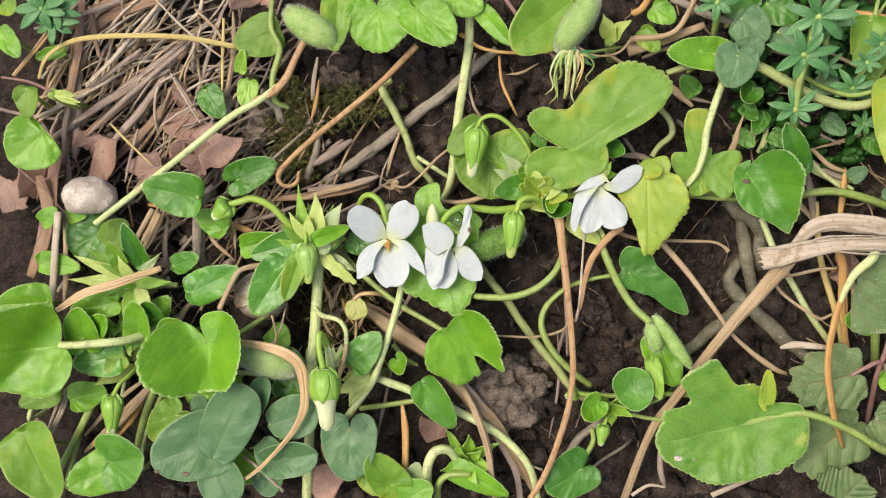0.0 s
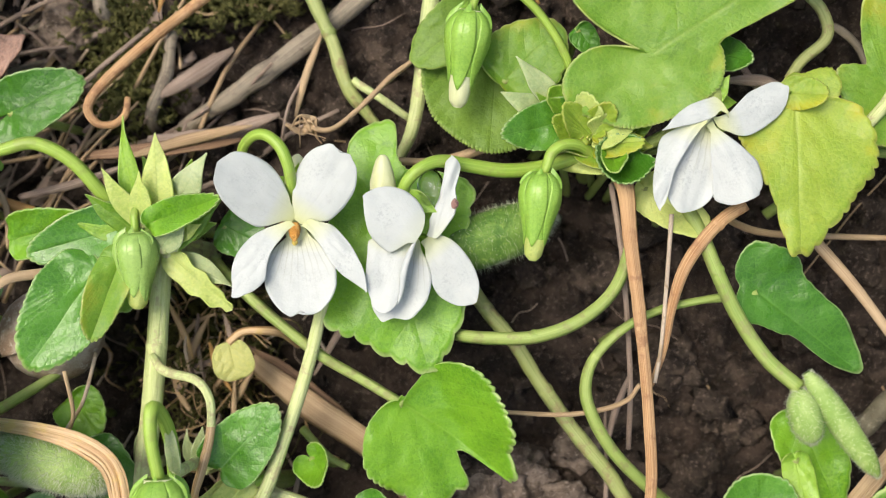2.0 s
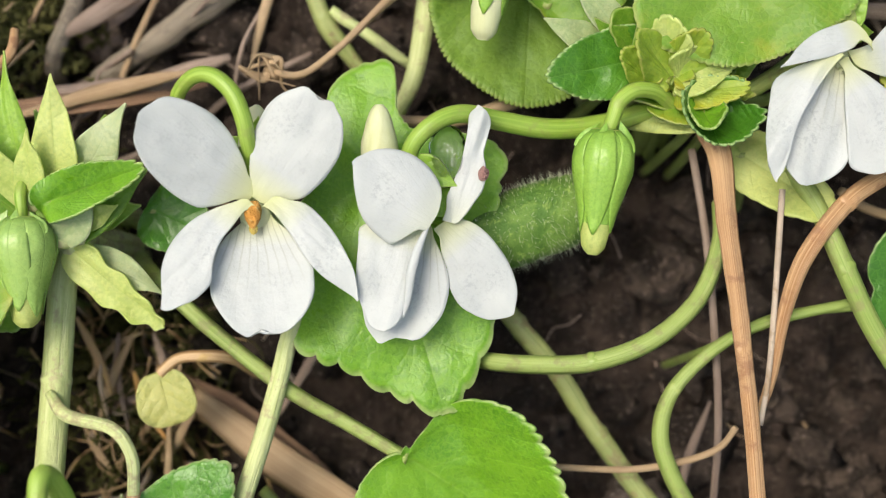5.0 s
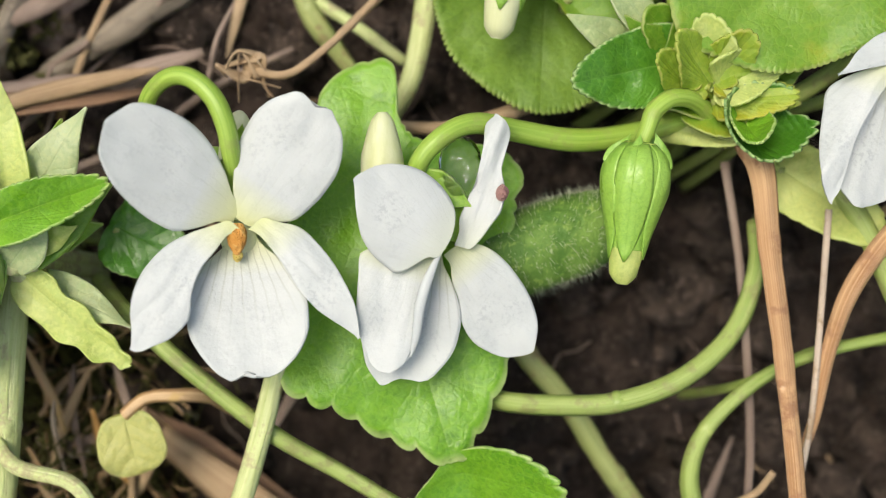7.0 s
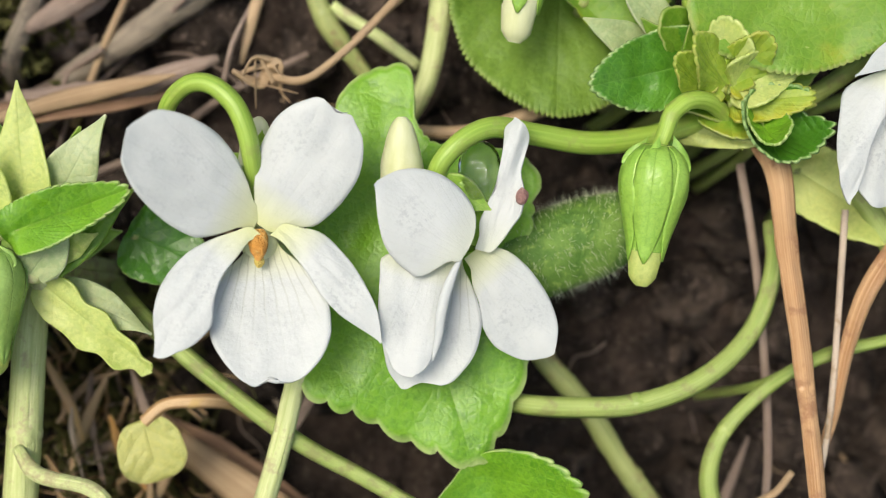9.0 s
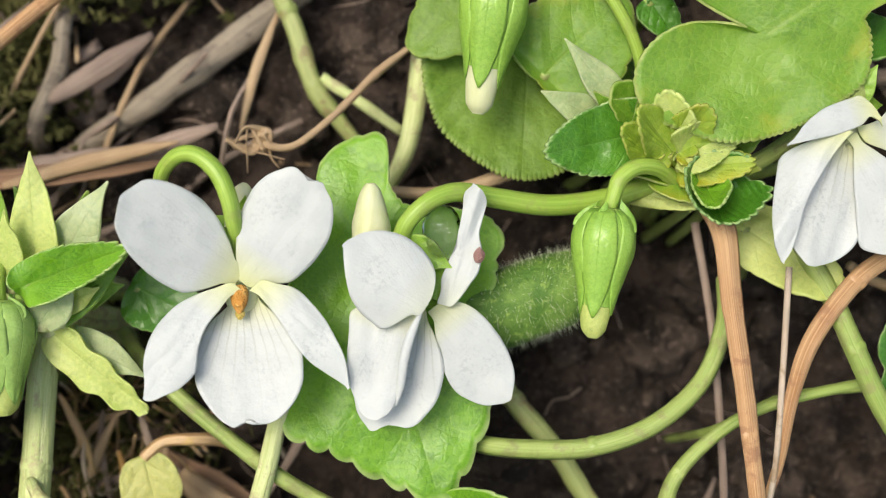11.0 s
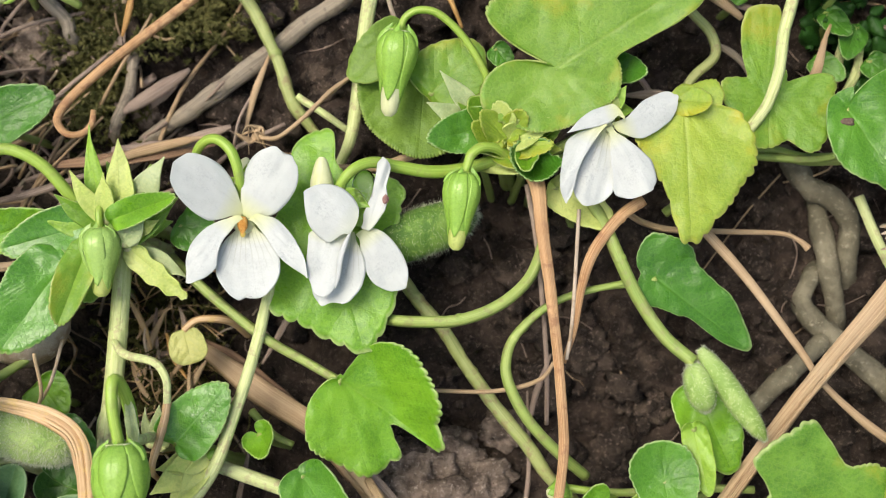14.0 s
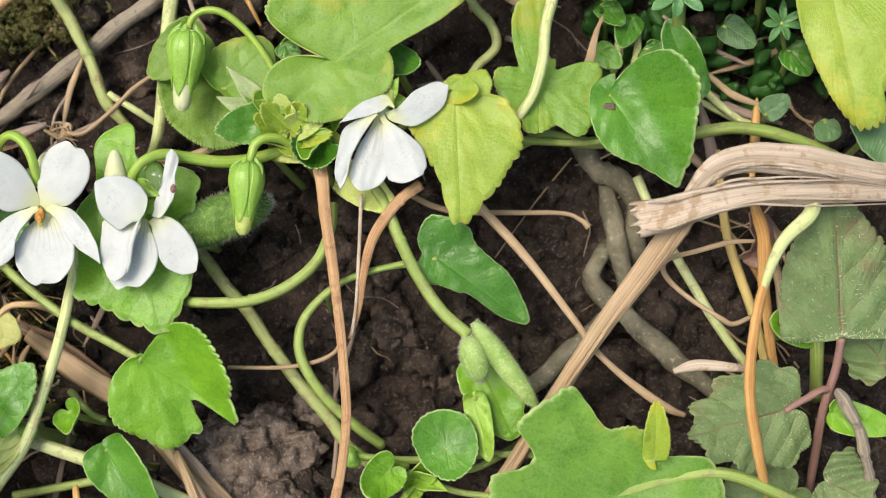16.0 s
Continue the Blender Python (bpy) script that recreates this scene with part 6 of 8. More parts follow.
leaf((10.87, -4.55, 1.5), (9.52, -5.59, 1.7), 1.73, GREY, label="hairy green lobed leaf in shade", shape="lobed", teeth=14, **GR)
leaf((10.68, -6.25, 1.7), (11.15, -5.67, 1.9), 1.73, GREY, label="hairy grey-green lobed leaf", shape="lobed", teeth=14, **GR)
leaf((11.3, -1.99, 1.9), (10.57, -1.84, 2.1), 0.67, GREEN, label="fresh green leaf between stalks", shape="ovate", teeth=0)
leaf((11.46, -3.25, 2.1), (12.3, -3.49, 2.3), 0.50, GREEN, label="fresh green leaf blade with a folded edge", shape="ovate", fold=0.2, teeth=0)
stem([(11.48, -2.9, 2.2), (11.61, -3.13, 2.4), (11.8, -3.65, 2.3), (11.97, -4.29, 2), (12.35, -5.17, 1.2)], [0.06, 0.085, 0.07, 0.08], GREYTWIG, "rough broken brown twig with flaking bark", "twig", "twig", rough=0.4, ridge=0.14, sides=16, per=14)
stem([(11.38, -1.32, 1.7), (11.36, -1.83, 1.75), (11.34, -2.26, 1.8), (11.6, -3.16, 0.8)], [0.11, 0.11, 0.1], STEM, "thick fresh green stalk", "violet_stalk", "stalk")

# ---------------------------------------------------------------- living stalks
VS = dict(name="violet_stalk", category="stalk", group="violet stalks")
stem([(-1.85, 0.0, 1.7), (-1.91, -0.61, 1.8), (-1.98, -1.5, 1.8), (-2.06, -2.4, 1.8), (-2.16, -3.2, 1.8), (-2.25, -4.5, 1.7), (-2.49, -6.62, 1.2), (-2.84, -7.81, -0.1)], [0.115, 0.13, 0.132, 0.125, 0.115], PALE, "thick pale green upright stalk", nodes=(2,), ridge=0.06, sides=12, **VS)
ob = thing("stem", (-2.0, -1.6, 1.9), "thin hairy side stalk, withered at its lower end", "stem", "violet stalks")
upper = tube([(-2.0, -1.6, 1.92), (-1.81, -1.78, 2.05), (-1.39, -1.88, 2.15), (-1.2, -2.11, 2.2), (-1.17, -2.45, 2.25)], [0.05, 0.062, 0.06, 0.058, 0.058], 10, rough=0.08)
down = fuzz(upper, 900, 0.04, 0.0025)
part("hairs", down, HAIR, part("green_shaft", upper, PALE, ob), "short pale hairs")
part("withered_shaft", tube([(-1.17, -2.42, 2.25), (-1.2, -2.65, 2.28), (-1.27, -2.94, 2.3), (-1.4, -3.35, 2.2), (-1.5, -3.7, 1.2)], [0.056, 0.05, 0.055, 0.05, 0.05], 10, flat=0.7, rough=0.2, ridge=0.1), PEACH, ob, "withered tan lower end")
stem([(-1.07, -3.26, 1.5), (-0.43, -3.46, 1.6), (0.81, -3.94, 1.6), (2.04, -4.58, 1.5), (2.79, -5.12, 1.5), (3.23, -5.76, 1.4), (3.41, -6.73, 0.8)], [0.113, 0.104, 0.104, 0.096, 0.087], PALE, "pale green runner with reddish marks", nodes=(2, 4), rough=0.08, **VS)
stem([(-1.06, -4.28, 1.2), (-0.34, -4.16, 1.3), (0.64, -4, 1.3)], [0.070, 0.070], STEM, "green violet runner in shade", **VS)
stem([(1.84, -0.5, 0.9), (2.266, -1.048, 1.1), (2.684, -1.566, 1.1), (3.06, -2.15, 1.1), (3.5, -2.76, 1.1), (3.9, -3.25, 1.1), (4.25, -3.77, 1.0), (4.9, -4.4, 0.4)], [0.096, 0.104, 0.104, 0.096], OLIVESTEM, "pale brownish-green runner on soil", nodes=(1, 3), rough=0.1, **VS)
stem([(1.75, -1.3, 1.6), (1.954, -1.333, 1.9), (2.343, -1.355, 2.0), (2.87, -1.332, 2.05), (3.408, -1.139, 2.05), (3.846, -0.774, 1.95), (4.061, -0.283, 1.85), (4.1, 0.1, 1.7)], [0.075, 0.083, 0.08, 0.07], STEM, "arching grooved green leaf stalk", nodes=(3,), ridge=0.08, **VS)
stem([(5.3, -0.82, 1.9), (4.55, -0.98, 1.9), (4.06, -1.2, 1.9), (3.65, -1.6, 1.85), (3.53, -2.0, 1.8), (3.62, -2.37, 1.8), (3.88, -2.82, 1.7), (4.28, -3.26, 1.5), (4.72, -3.66, 1.2)], [0.045, 0.055, 0.075, 0.08, 0.08], STEM, "thin curved green leaf stalk", nodes=(3,), ridge=0.08, **VS)
stem([(4.7, 0.4, 1.9), (4.9, 0.06, 2.0), (5.12, -0.5, 2.1), (5.38, -1.06, 2.1), (5.72, -1.58, 2.15), (6.1, -1.93, 2.25)], [0.08, 0.088, 0.088], STEM, "grooved green stalk bearing the seed capsules", nodes=(2,), ridge=0.1, **VS)
stem([(4.37, -3.78, 1.5), (5.19, -3.87, 1.4), (6.28, -3.83, 1.3), (7.15, -3.86, 1.3)], [0.061, 0.061], STEM, "green runner under leaves", **VS)
stem([(5.25, -4.11, 1.4), (5.87, -4.39, 1.3), (6.82, -4.54, 1.2), (8.06, -4.71, 1)], [0.052, 0.052], STEM, "thin green runner on soil", **VS)
stem([(4.73, -4.6, 1.7), (4.76, -4.94, 1.7), (4.48, -5.38, 1.9)], [0.061, 0.070], STEM, "green stalk of a low leaf", **VS)
stem([(-7.51, 0.49, 1.9), (-6.82, 0.96, 2), (-5.44, 1.95, 2.05), (-4, 3.01, 2.1), (-3.23, 3.43, 2.1), (-2.75, 3.77, 2.05)], [0.070, 0.078, 0.083, 0.083, 0.078], PALE, "long pale green stalk leaning over the litter", nodes=(4,), ridge=0.05, sides=12, **VS)
stem([(-3.4, 3.42, 2), (-2.89, 3.62, 2.08), (-2.53, 3.96, 2.1), (-2.25, 4.5, 2.1), (-1.99, 4.97, 2)], [0.070, 0.096, 0.087, 0.078], RED_STRAW, "withered brown end of a stalk", **VS)
stem([(-2.63, 3.28, 1.5), (-2.89, 3.46, 1.8), (-2.9, 4, 1.9), (-2.71, 4.68, 1.9), (-2.91, 5.23, 1.9), (-2.91, 6.27, 1.5)], [0.061, 0.078, 0.061], STEM, "green curved stalk among dry stalks", **VS)
stem([(1.88, 6.15, 1.4), (1.84, 4.76, 1.5), (1.69, 3.81, 1.45), (1.53, 2.94, 1.3), (1.32, 1.5, 1.1), (1.08, 0.96, 0.8)], [0.096, 0.113, 0.104, 0.070], PALE, "pale upright stalk behind a bud", ridge=0.05, **VS)
stem([(1.97, 4.52, 1.3), (1.82, 3.83, 1.3), (1.9, 3.29, 1.2), (2.07, 2.96, 1)], [0.035, 0.035], WHITE_STRAW, "thin bleached fibre beside a stalk", **VS)
stem([(6.2, 1.96, 1.3), (6.36, 2.2, 1.35), (6.66, 2.49, 1.4), (6.6, 2.83, 1.4), (6.34, 3.18, 1.3), (6.12, 3.8, 0.8)], [0.070, 0.078, 0.070], OLIVESTEM, "bent olive-green stalk in the gap", **VS)
stem([(6.48, 3.9, 2), (7.2, 4.08, 2), (8.35, 4.07, 2.1), (9.12, 3.69, 2.1), (9.88, 3.25, 2.15), (10.63, 3.06, 2.2), (11.17, 3.2, 2.3), (11.64, 3.75, 2.2)], [0.070, 0.096, 0.113, 0.113, 0.104, 0.087], OLIVESTEM, "stout green stalk with brown stripes", nodes=(3,), ridge=0.06, **VS)
stem([(5.92, 0.19, 1.2), (7.2, 1.06, 1.3), (8.05, 0.95, 1.4), (9.46, 1.01, 1.6), (10.37, 1.09, 1.6), (11.31, 0.86, 1.5), (12.46, 0.38, 1.1)], [0.070, 0.087, 0.096, 0.096, 0.087], STEM, "long green stalk arching to a hidden leaf", nodes=(3,), ridge=0.06, **VS)
stem([(8.83, 0.43, 1.1), (9.15, -0.39, 1.15), (9.67, -1.35, 1.15), (10.07, -2.03, 1.1), (10.83, -3.03, 0.7)], [0.078, 0.078], PALE, "pale greenish stalk behind straw", **VS)
stem([(10.81, 1.09, 0.9), (10.28, 1.5, 0.9), (9.88, 1.92, 0.9)], [0.061, 0.061], PALE, "pale stalk in deep shade", **VS)
stem([(10.12, 0.82, 1), (10.22, -0.54, 1.1), (10.58, -1.89, 1.2), (10.93, -3.16, 0.8)], [0.06, 0.08, 0.07], YELLOWSTRAW, "dry yellowish stalk behind straw", **VS)
stem([(-9.15, -6.17, 1.2), (-8.5, -5.07, 1.3), (-7.96, -4.07, 1.3), (-7.82, -3.52, 1.1)], [0.087, 0.096, 0.087], STEM, "green stalk in the shade of leaves", **VS)
stem([(-7.12, -6.11, 1.1), (-6.77, -4.79, 1.2), (-6.35, -3.65, 1.2), (-6.37, -3.25, 1)], [0.078, 0.096, 0.087], STEM, "yellowish-green stalk in shade", **VS)
for p, q, r in (((-8.94, -6.46, 1), (-8, -3.79, 1.2), 0.07), ((-6.62, -5.12, 1), (-6.05, -3.66, 1.1), 0.07), ((-7.79, -6.44, 0.9), (-7.27, -3.68, 1), 0.06), ((-6.21, -4.67, 1.1), (-5.83, -3.66, 1.1), 0.05), ((-9.89, -4.69, 1), (-9.6, -3.66, 1.1), 0.06), ((-6.93, -5.98, 1), (-6.5, -4.38, 1.1), 0.05)):
    stem([(p[0], p[1], -0.1), p, tuple((x + y) / 2 + rng.uniform(-0.1, 0.1) for x, y in zip(p, q)), q], [r, r, r * 0.8], PALE if r < 0.07 else STEM, "yellowish-green leaf stalk among others", **VS)
stem([(-7.17, -4.85, 0.9), (-6.9, -4.11, 1), (-6.16, -3.53, 1)], [0.061, 0.061], STEM, "green stalk in deep shade", **VS)
stem([(-4.23, -3.29, 1.6), (-3.52, -3.35, 1.6), (-2.86, -3.63, 1.4)], [0.061, 0.061], PALE, "pale stalk under a capsule", **VS)
stem([(-3.7, -5.11, 2.1), (-3.14, -4.97, 2.1), (-2.44, -4.63, 2.1), (-2.07, -4.3, 2)], [0.026, 0.026], STEM, "thin green clover leaf stalk", **VS)
stem([(-4.19, -2.4, 1.7), (-3.59, -2.05, 1.8), (-3.19, -1.78, 1.7)], [0.078, 0.061], STEM, "short green stalk in shade", **VS)
stem([(-5.52, -1.07, 1.7), (-6.17, -1.04, 1.7), (-6.93, -1.06, 1.6)], [0.061, 0.070], STEM, "short green stalk in a crown", **VS)
stem([(-1.05, -3.11, 1.6), (-0.62, -2.9, 1.7), (-0.39, -2.63, 1.6)], [0.052, 0.052], STEM, "short pale green leaf stalk", **VS)
stem([(-0.22, -2.69, 1), (0.15, -3.02, 1.2), (0.44, -3.15, 1.3)], [0.061, 0.044], STEM, "short green stalk in shade", **VS)
stem([(-0.17, 3.94, 0.8), (-0.41, 3.79, 0.9), (-0.13, 3.22, 0.95), (0.15, 2.65, 0.95), (0.39, 1.95, 0.9), (0.79, 1.39, 0.7)], [0.087, 0.104, 0.096, 0.096, 0.070], OLIVESTEM, "knobbly olive-green runner on the soil", nodes=(1, 3, 4), rough=0.2, **VS)
stem([(0.46, 2.02, 0.9), (0.81, 1.8, 0.9), (1.22, 1.52, 0.8)], [0.061, 0.052], PALE, "pale side shoot of a runner", rough=0.1, **VS)

def straw(way, widths, strips, material, label):
    """A dry grass blade: one ridged sheet and the fibres that part from its edges."""
    ob = thing("straw", way[0], label, "straw", "dry straw blades")
    part("blade", ribbon(way, widths, ridges=strips + 3, arch=0.3), material, ob, thick=0.02)
    line = curve(way, 6)
    for s in range(strips - 1):
        e, i0 = rng.choice((-1, 1)) * rng.uniform(0.6, 1.05), rng.randrange(0, len(line) // 2)
        half = widths[0] * 0.5 + widths[-1] * 0.5
        pts = []
        for p, q in zip(line[i0::4], line[i0 + 1::4]):
            side = (q - p).cross(Vector((0, 0, 1))).normalized()
            pts.append(tuple(p + side * half * e * rng.uniform(0.8, 1.15) + Vector((0, 0, rng.uniform(0.0, 0.1)))))
        if len(pts) > 2:
            part("fibre", tube(pts, [0.012, 0.022, 0.02, 0.008], 6, flat=0.5, rough=0.1), material, ob)
    return ob


# ---------------------------------------------------------------- dry stalks and straw
DS = dict(name="dry_stalk", category="dry stalk", group="dry stalks")
stem([(3.9, 0.75, 2.1), (3.98, 0.45, 2.2), (4.05, -0.25, 2.25), (4.16, -1.2, 2.3), (4.25, -2.3, 2.35), (4.27, -3.2, 2.4), (4.1, -4.19, 2.4), (3.67, -5.43, 2.4), (3.2, -6.3, 2.2)], [0.11, 0.088, 0.07, 0.062, 0.062, 0.064, 0.062], RED_STRAW, "long dry reddish-tan stalk hanging over the soil", nodes=(3,), flat=0.5, ridge=0.16, rough=0.08, sides=16, **DS)
stem([(5.46, 0.32, 2.15), (5.12, 0.08, 2.15), (4.75, -0.4, 2.15), (4.58, -0.9, 2.1), (4.47, -1.5, 2.05), (4.33, -1.95, 2.0)], [0.084, 0.084, 0.059, 0.034], RED_STRAW, "withered tan stalk bent downward", nodes=(1,), flat=0.6, **DS)
stem([(3.867, 0.6, 1.6), (4.0, -0.24, 1.6), (4.08, -1.18, 1.6), (4.135, -2.03, 1.5), (4.15, -2.9, 1.2)], [0.038, 0.034], BROWN, "thin brown fibre hanging down", **DS)
stem([(4.56, 0.2, 2.1), (4.5, -0.68, 2.1), (4.437, -1.435, 2.1), (4.36, -1.9, 2.1)], [0.029, 0.025], WHITE_STRAW, "thin pale fibre hanging down", **DS)
stem([(2.41, -2.35, 1.6), (3.22, -2.37, 1.7), (3.75, -2.3, 1.7), (4.06, -2.16, 1.8), (4.2, -1.95, 1.9)], [0.029, 0.034, 0.029], STRAW, "thin tan tendril over soil", **DS)
stem([(5.3, 0.2, 1.5), (5.6, 0.05, 1.3), (6.03, -0.05, 1.2), (6.93, -0.09, 1.2), (7.64, -0.12, 1.2), (7.91, -0.23, 1.2), (8.04, -0.35, 1.2)], [0.046, 0.050, 0.042, 0.034, 0.059], STRAW, "dry curved tan stalk with a shrivelled end", **DS)
stem([(6.1, 0.25, 1.7), (6.39, -0.08, 1.7), (7.0, -0.79, 1.7), (7.7, -1.76, 1.7), (8.05, -2.28, 1.7), (8.57, -2.77, 1.6), (9.1, -3.16, 1.5), (9.4, -3.3, 1.4)], [0.071, 0.076, 0.059, 0.050, 0.071, 0.042], STRAW, "dry tan stalk lying aslant", flat=0.6, **DS)
straw([(9.53, 0.37, 2.9), (9.14, -0.34, 2.95), (8.72, -0.98, 2.7), (8.17, -1.72, 2.4), (7.61, -2.59, 1.9), (6.67, -4.04, 1.4), (6.16, -4.92, 1), (5.56, -6.8, 0.4)], [0.08, 0.17, 0.155, 0.125, 0.11, 0.095, 0.08], 4, STRAW, "broad dry straw blade lying aslant")
straw([(1.14, -3.35, 1.2), (1.75, -4.03, 1.25), (2.35, -4.67, 1.2), (2.91, -5.64, 1), (3.31, -6.54, 0.7)], [0.13, 0.17, 0.15, 0.1, 0.06], 4, STRAW, "broad dry straw bundle on the soil")
straw([(1.52, -3.63, 1.4), (1.9, -4.17, 1.9), (2.2, -5.03, 2), (2.29, -5.73, 1.9), (2.35, -6.48, 1.6)], [0.06, 0.09, 0.08, 0.05], 3, STRAW, "dry straw blade over a runner")
straw([(-6.49, -3.75, 1.3), (-6.99, -4.27, 1.35), (-7.65, -4.92, 1.3), (-8.32, -5.49, 1.2)], [0.08, 0.12, 0.11, 0.02], 3, STRAW, "torn tan straw blade between stalks")
straw([(-8.68, -3.79, 1.2), (-8.93, -4.44, 1.2), (-9.4, -5.25, 1.1)], [0.04, 0.06, 0.05], 2, WHITE_STRAW, "thin bleached straw between stalks")
straw([(8.47, -0.35, 3.15), (8.89, -0.28, 3.2), (9.52, -0.13, 3.25), (10.16, -0.02, 3.22), (10.8, -0.04, 3.2), (12.33, -0.04, 2.9)], [0.24, 0.22, 0.17, 0.15, 0.13], 6, WHITE_STRAW, "broad bleached straw blade, torn at its end")
straw([(9.2, -0.05, 3.1), (9.55, 0.31, 3.15), (10.02, 0.46, 3.2), (10.81, 0.4, 3.2), (11.63, 0.22, 3.1), (12.74, 0.06, 2.7)], [0.08, 0.17, 0.2, 0.2, 0.18], 7, WHITE_STRAW, "folded bleached straw blade with split fibres")
stem([(10.24, -0.03, 2.6), (10.44, -0.61, 2.4), (10.5, -1.45, 2.1), (10.73, -2.52, 1.6), (11.06, -3.33, 0.8)], [0.06, 0.10, 0.08, 0.07, 0.05], ORANGE, "withered orange-brown stalk behind straw", flat=0.4, ridge=0.1, rough=0.15, **DS)
ob = thing("dry_stalk", (10.7, -5.04, 1.6), "withered stalk hanging down, pale above and orange below", "dry stalk", "dry stalks")
part("upper_stalk", tube([(11.02, -0.07, 3), (10.9, -0.36, 3.1), (10.53, -0.7, 3.1), (10.29, -1.18, 3.1), (10.2, -1.49, 3.08)], [0.1, 0.1, 0.085, 0.06, 0.03], 12, flat=0.7, ridge=0.08, rough=0.06), PALE, ob, "pale greenish upper end")
part("shaft", tube([(10.6, -0.64, 3.06), (10.26, -1.26, 3.08), (10.08, -1.97, 3.05), (10, -2.77, 3), (10.13, -3.61, 2.8), (10.35, -4.3, 2.4), (10.7, -5.04, 1.6)], [0.03, 0.06, 0.068, 0.075, 0.07, 0.06, 0.042], 14, flat=0.7, ridge=0.12, rough=0.08), ORANGE, ob)
stem([(10.36, -0.67, 2.2), (9.99, -0.68, 2.2), (9.52, -0.79, 2.2), (9.08, -0.91, 2.1), (9.05, -1.12, 2), (9.35, -1.43, 1.9), (9.86, -1.79, 1.9), (10.09, -1.9, 1.8), (10.38, -1.81, 1.7)], [0.025, 0.042, 0.038, 0.042, 0.038, 0.042, 0.034], STRAW, "thin twisted tan tendril", **DS)
stem([(9.15, -2.58, 1.9), (9.48, -2.49, 2), (9.98, -2.53, 2), (10.46, -2.62, 1.8)], [0.04, 0.09, 0.07, 0.04], WHITE_STRAW, "short bleached straw scrap", flat=0.4, name="straw_scrap", category="straw")
stem([(7.56, -6.14, 2), (8.4, -5.71, 2.1), (8.9, -5.43, 2.2), (9.18, -5.12, 2.2)], [0.07, 0.06, 0.03, 0.02], WHITE_STRAW, "bleached forked straw scrap", flat=0.5, name="straw_scrap", category="straw")
stem([(8.91, -5.48, 2.15), (9.09, -5.52, 2.2), (9.31, -5.23, 2.2)], [0.03, 0.02], WHITE_STRAW, "thin bleached straw end", name="straw_scrap", category="straw")
stem([(5.72, -6.41, 1.2), (6.12, -6.13, 1.3), (6.53, -6.19, 1.2)], [0.05, 0.03], WHITE_STRAW, "short bleached straw scrap", flat=0.5, name="straw_scrap", category="straw")
stem([(-2.38, 1.72, 1.65), (-2.4, 1.5, 1.7), (-2.55, 1.37, 1.7), (-2.76, 1.38, 1.72), (-2.88, 1.58, 1.72), (-2.7, 1.88, 1.72), (-2.06, 2.46, 1.7), (-1.14, 3.16, 1.7), (-0.3, 3.83, 1.7), (0.6, 4.7, 1.7)], [0.038, 0.050, 0.050, 0.059, 0.067, 0.071, 0.071, 0.076], RED_STRAW, "dry orange-tan stalk with a curled end", ridge=0.06, **DS)
stem([(-8.99, 4.12, 1.5), (-8.76, 4.57, 1.6), (-8.24, 4.92, 1.7), (-7.48, 5.07, 1.8), (-6.33, 5.09, 1.8), (-5.08, 5.02, 1.7), (-3.89, 4.79, 1.4)], [0.038, 0.050, 0.059, 0.067, 0.067, 0.067, 0.067], YELLOWSTRAW, "bent yellow-orange stalk across the litter", flat=0.5, **DS)
stem([(-7.84, 3.94, 1.3), (-7.06, 4.59, 1.4), (-6.21, 5.3, 1.4), (-5.48, 6.4, 1.3)], [0.050, 0.055, 0.059], WHITE_STRAW, "straight grey-white dry stalk", **DS)
stem([(-9.66, 4.21, 1.5), (-8.91, 5.04, 1.5), (-7.91, 6.45, 1.4)], [0.038, 0.038], STRAW, "thin straight tan stalk", **DS)
stem([(-8.3, -1.46, 1.8), (-7.53, -1.18, 1.9), (-6.81, -0.88, 1.9), (-6.02, -0.67, 1.7)], [0.042, 0.076, 0.067, 0.084], STRAW, "dry tan leaf stalk", flat=0.5, **DS)
stem([(-4.26, -1.59, 2.4), (-3.97, -1.05, 2.5), (-3.67, -0.62, 2.5), (-3.12, -0.52, 2.2)], [0.067, 0.059, 0.076], STRAW, "bent tan straw arched over a shell", flat=0.5, **DS)
straw([(-3.83, -2.32, 2.75), (-3.15, -2.40, 2.86), (-2.54, -2.56, 2.95), (-2.2, -2.82, 2.98), (-2.09, -3.32, 2.98), (-2.11, -3.87, 2.93), (-2.35, -4.4, 2.87), (-2.8, -4.95, 2.8), (-3.4, -5.53, 2.7), (-4.04, -5.97, 2.4)], [0.06, 0.09, 0.12, 0.125, 0.115, 0.1, 0.06, 0.04, 0.035, 0.03], 1, PEACH, "dry peach-tan blade bent over a capsule")
straw([(-8.29, -1.59, 2.6), (-7.51, -1.16, 2.75), (-6.64, -0.89, 2.75), (-5.68, -0.58, 2.4)], [0.05, 0.1, 0.1, 0.07], 1, PEACH, "dry tan blade lying across a leaf crown")
stem([(-8.59, 0.78, 1.6), (-8.68, -0.28, 1.7), (-8.86, -1.66, 1.6)], [0.09, 0.1, 0.1], WHITE_STRAW, "bleached dry stalk standing beside leaves", "dry_stalk", "dry stalk", "dry stalks", flat=0.6, rough=0.1)
stem([(-6.17, 0.82, 1.5), (-6.45, 0.35, 1.5), (-6.8, -0.18, 1.4)], [0.06, 0.07, 0.06], STRAW, "short tan dry stalk behind a crown", "dry_stalk", "dry stalk", "dry stalks", flat=0.6, rough=0.1)
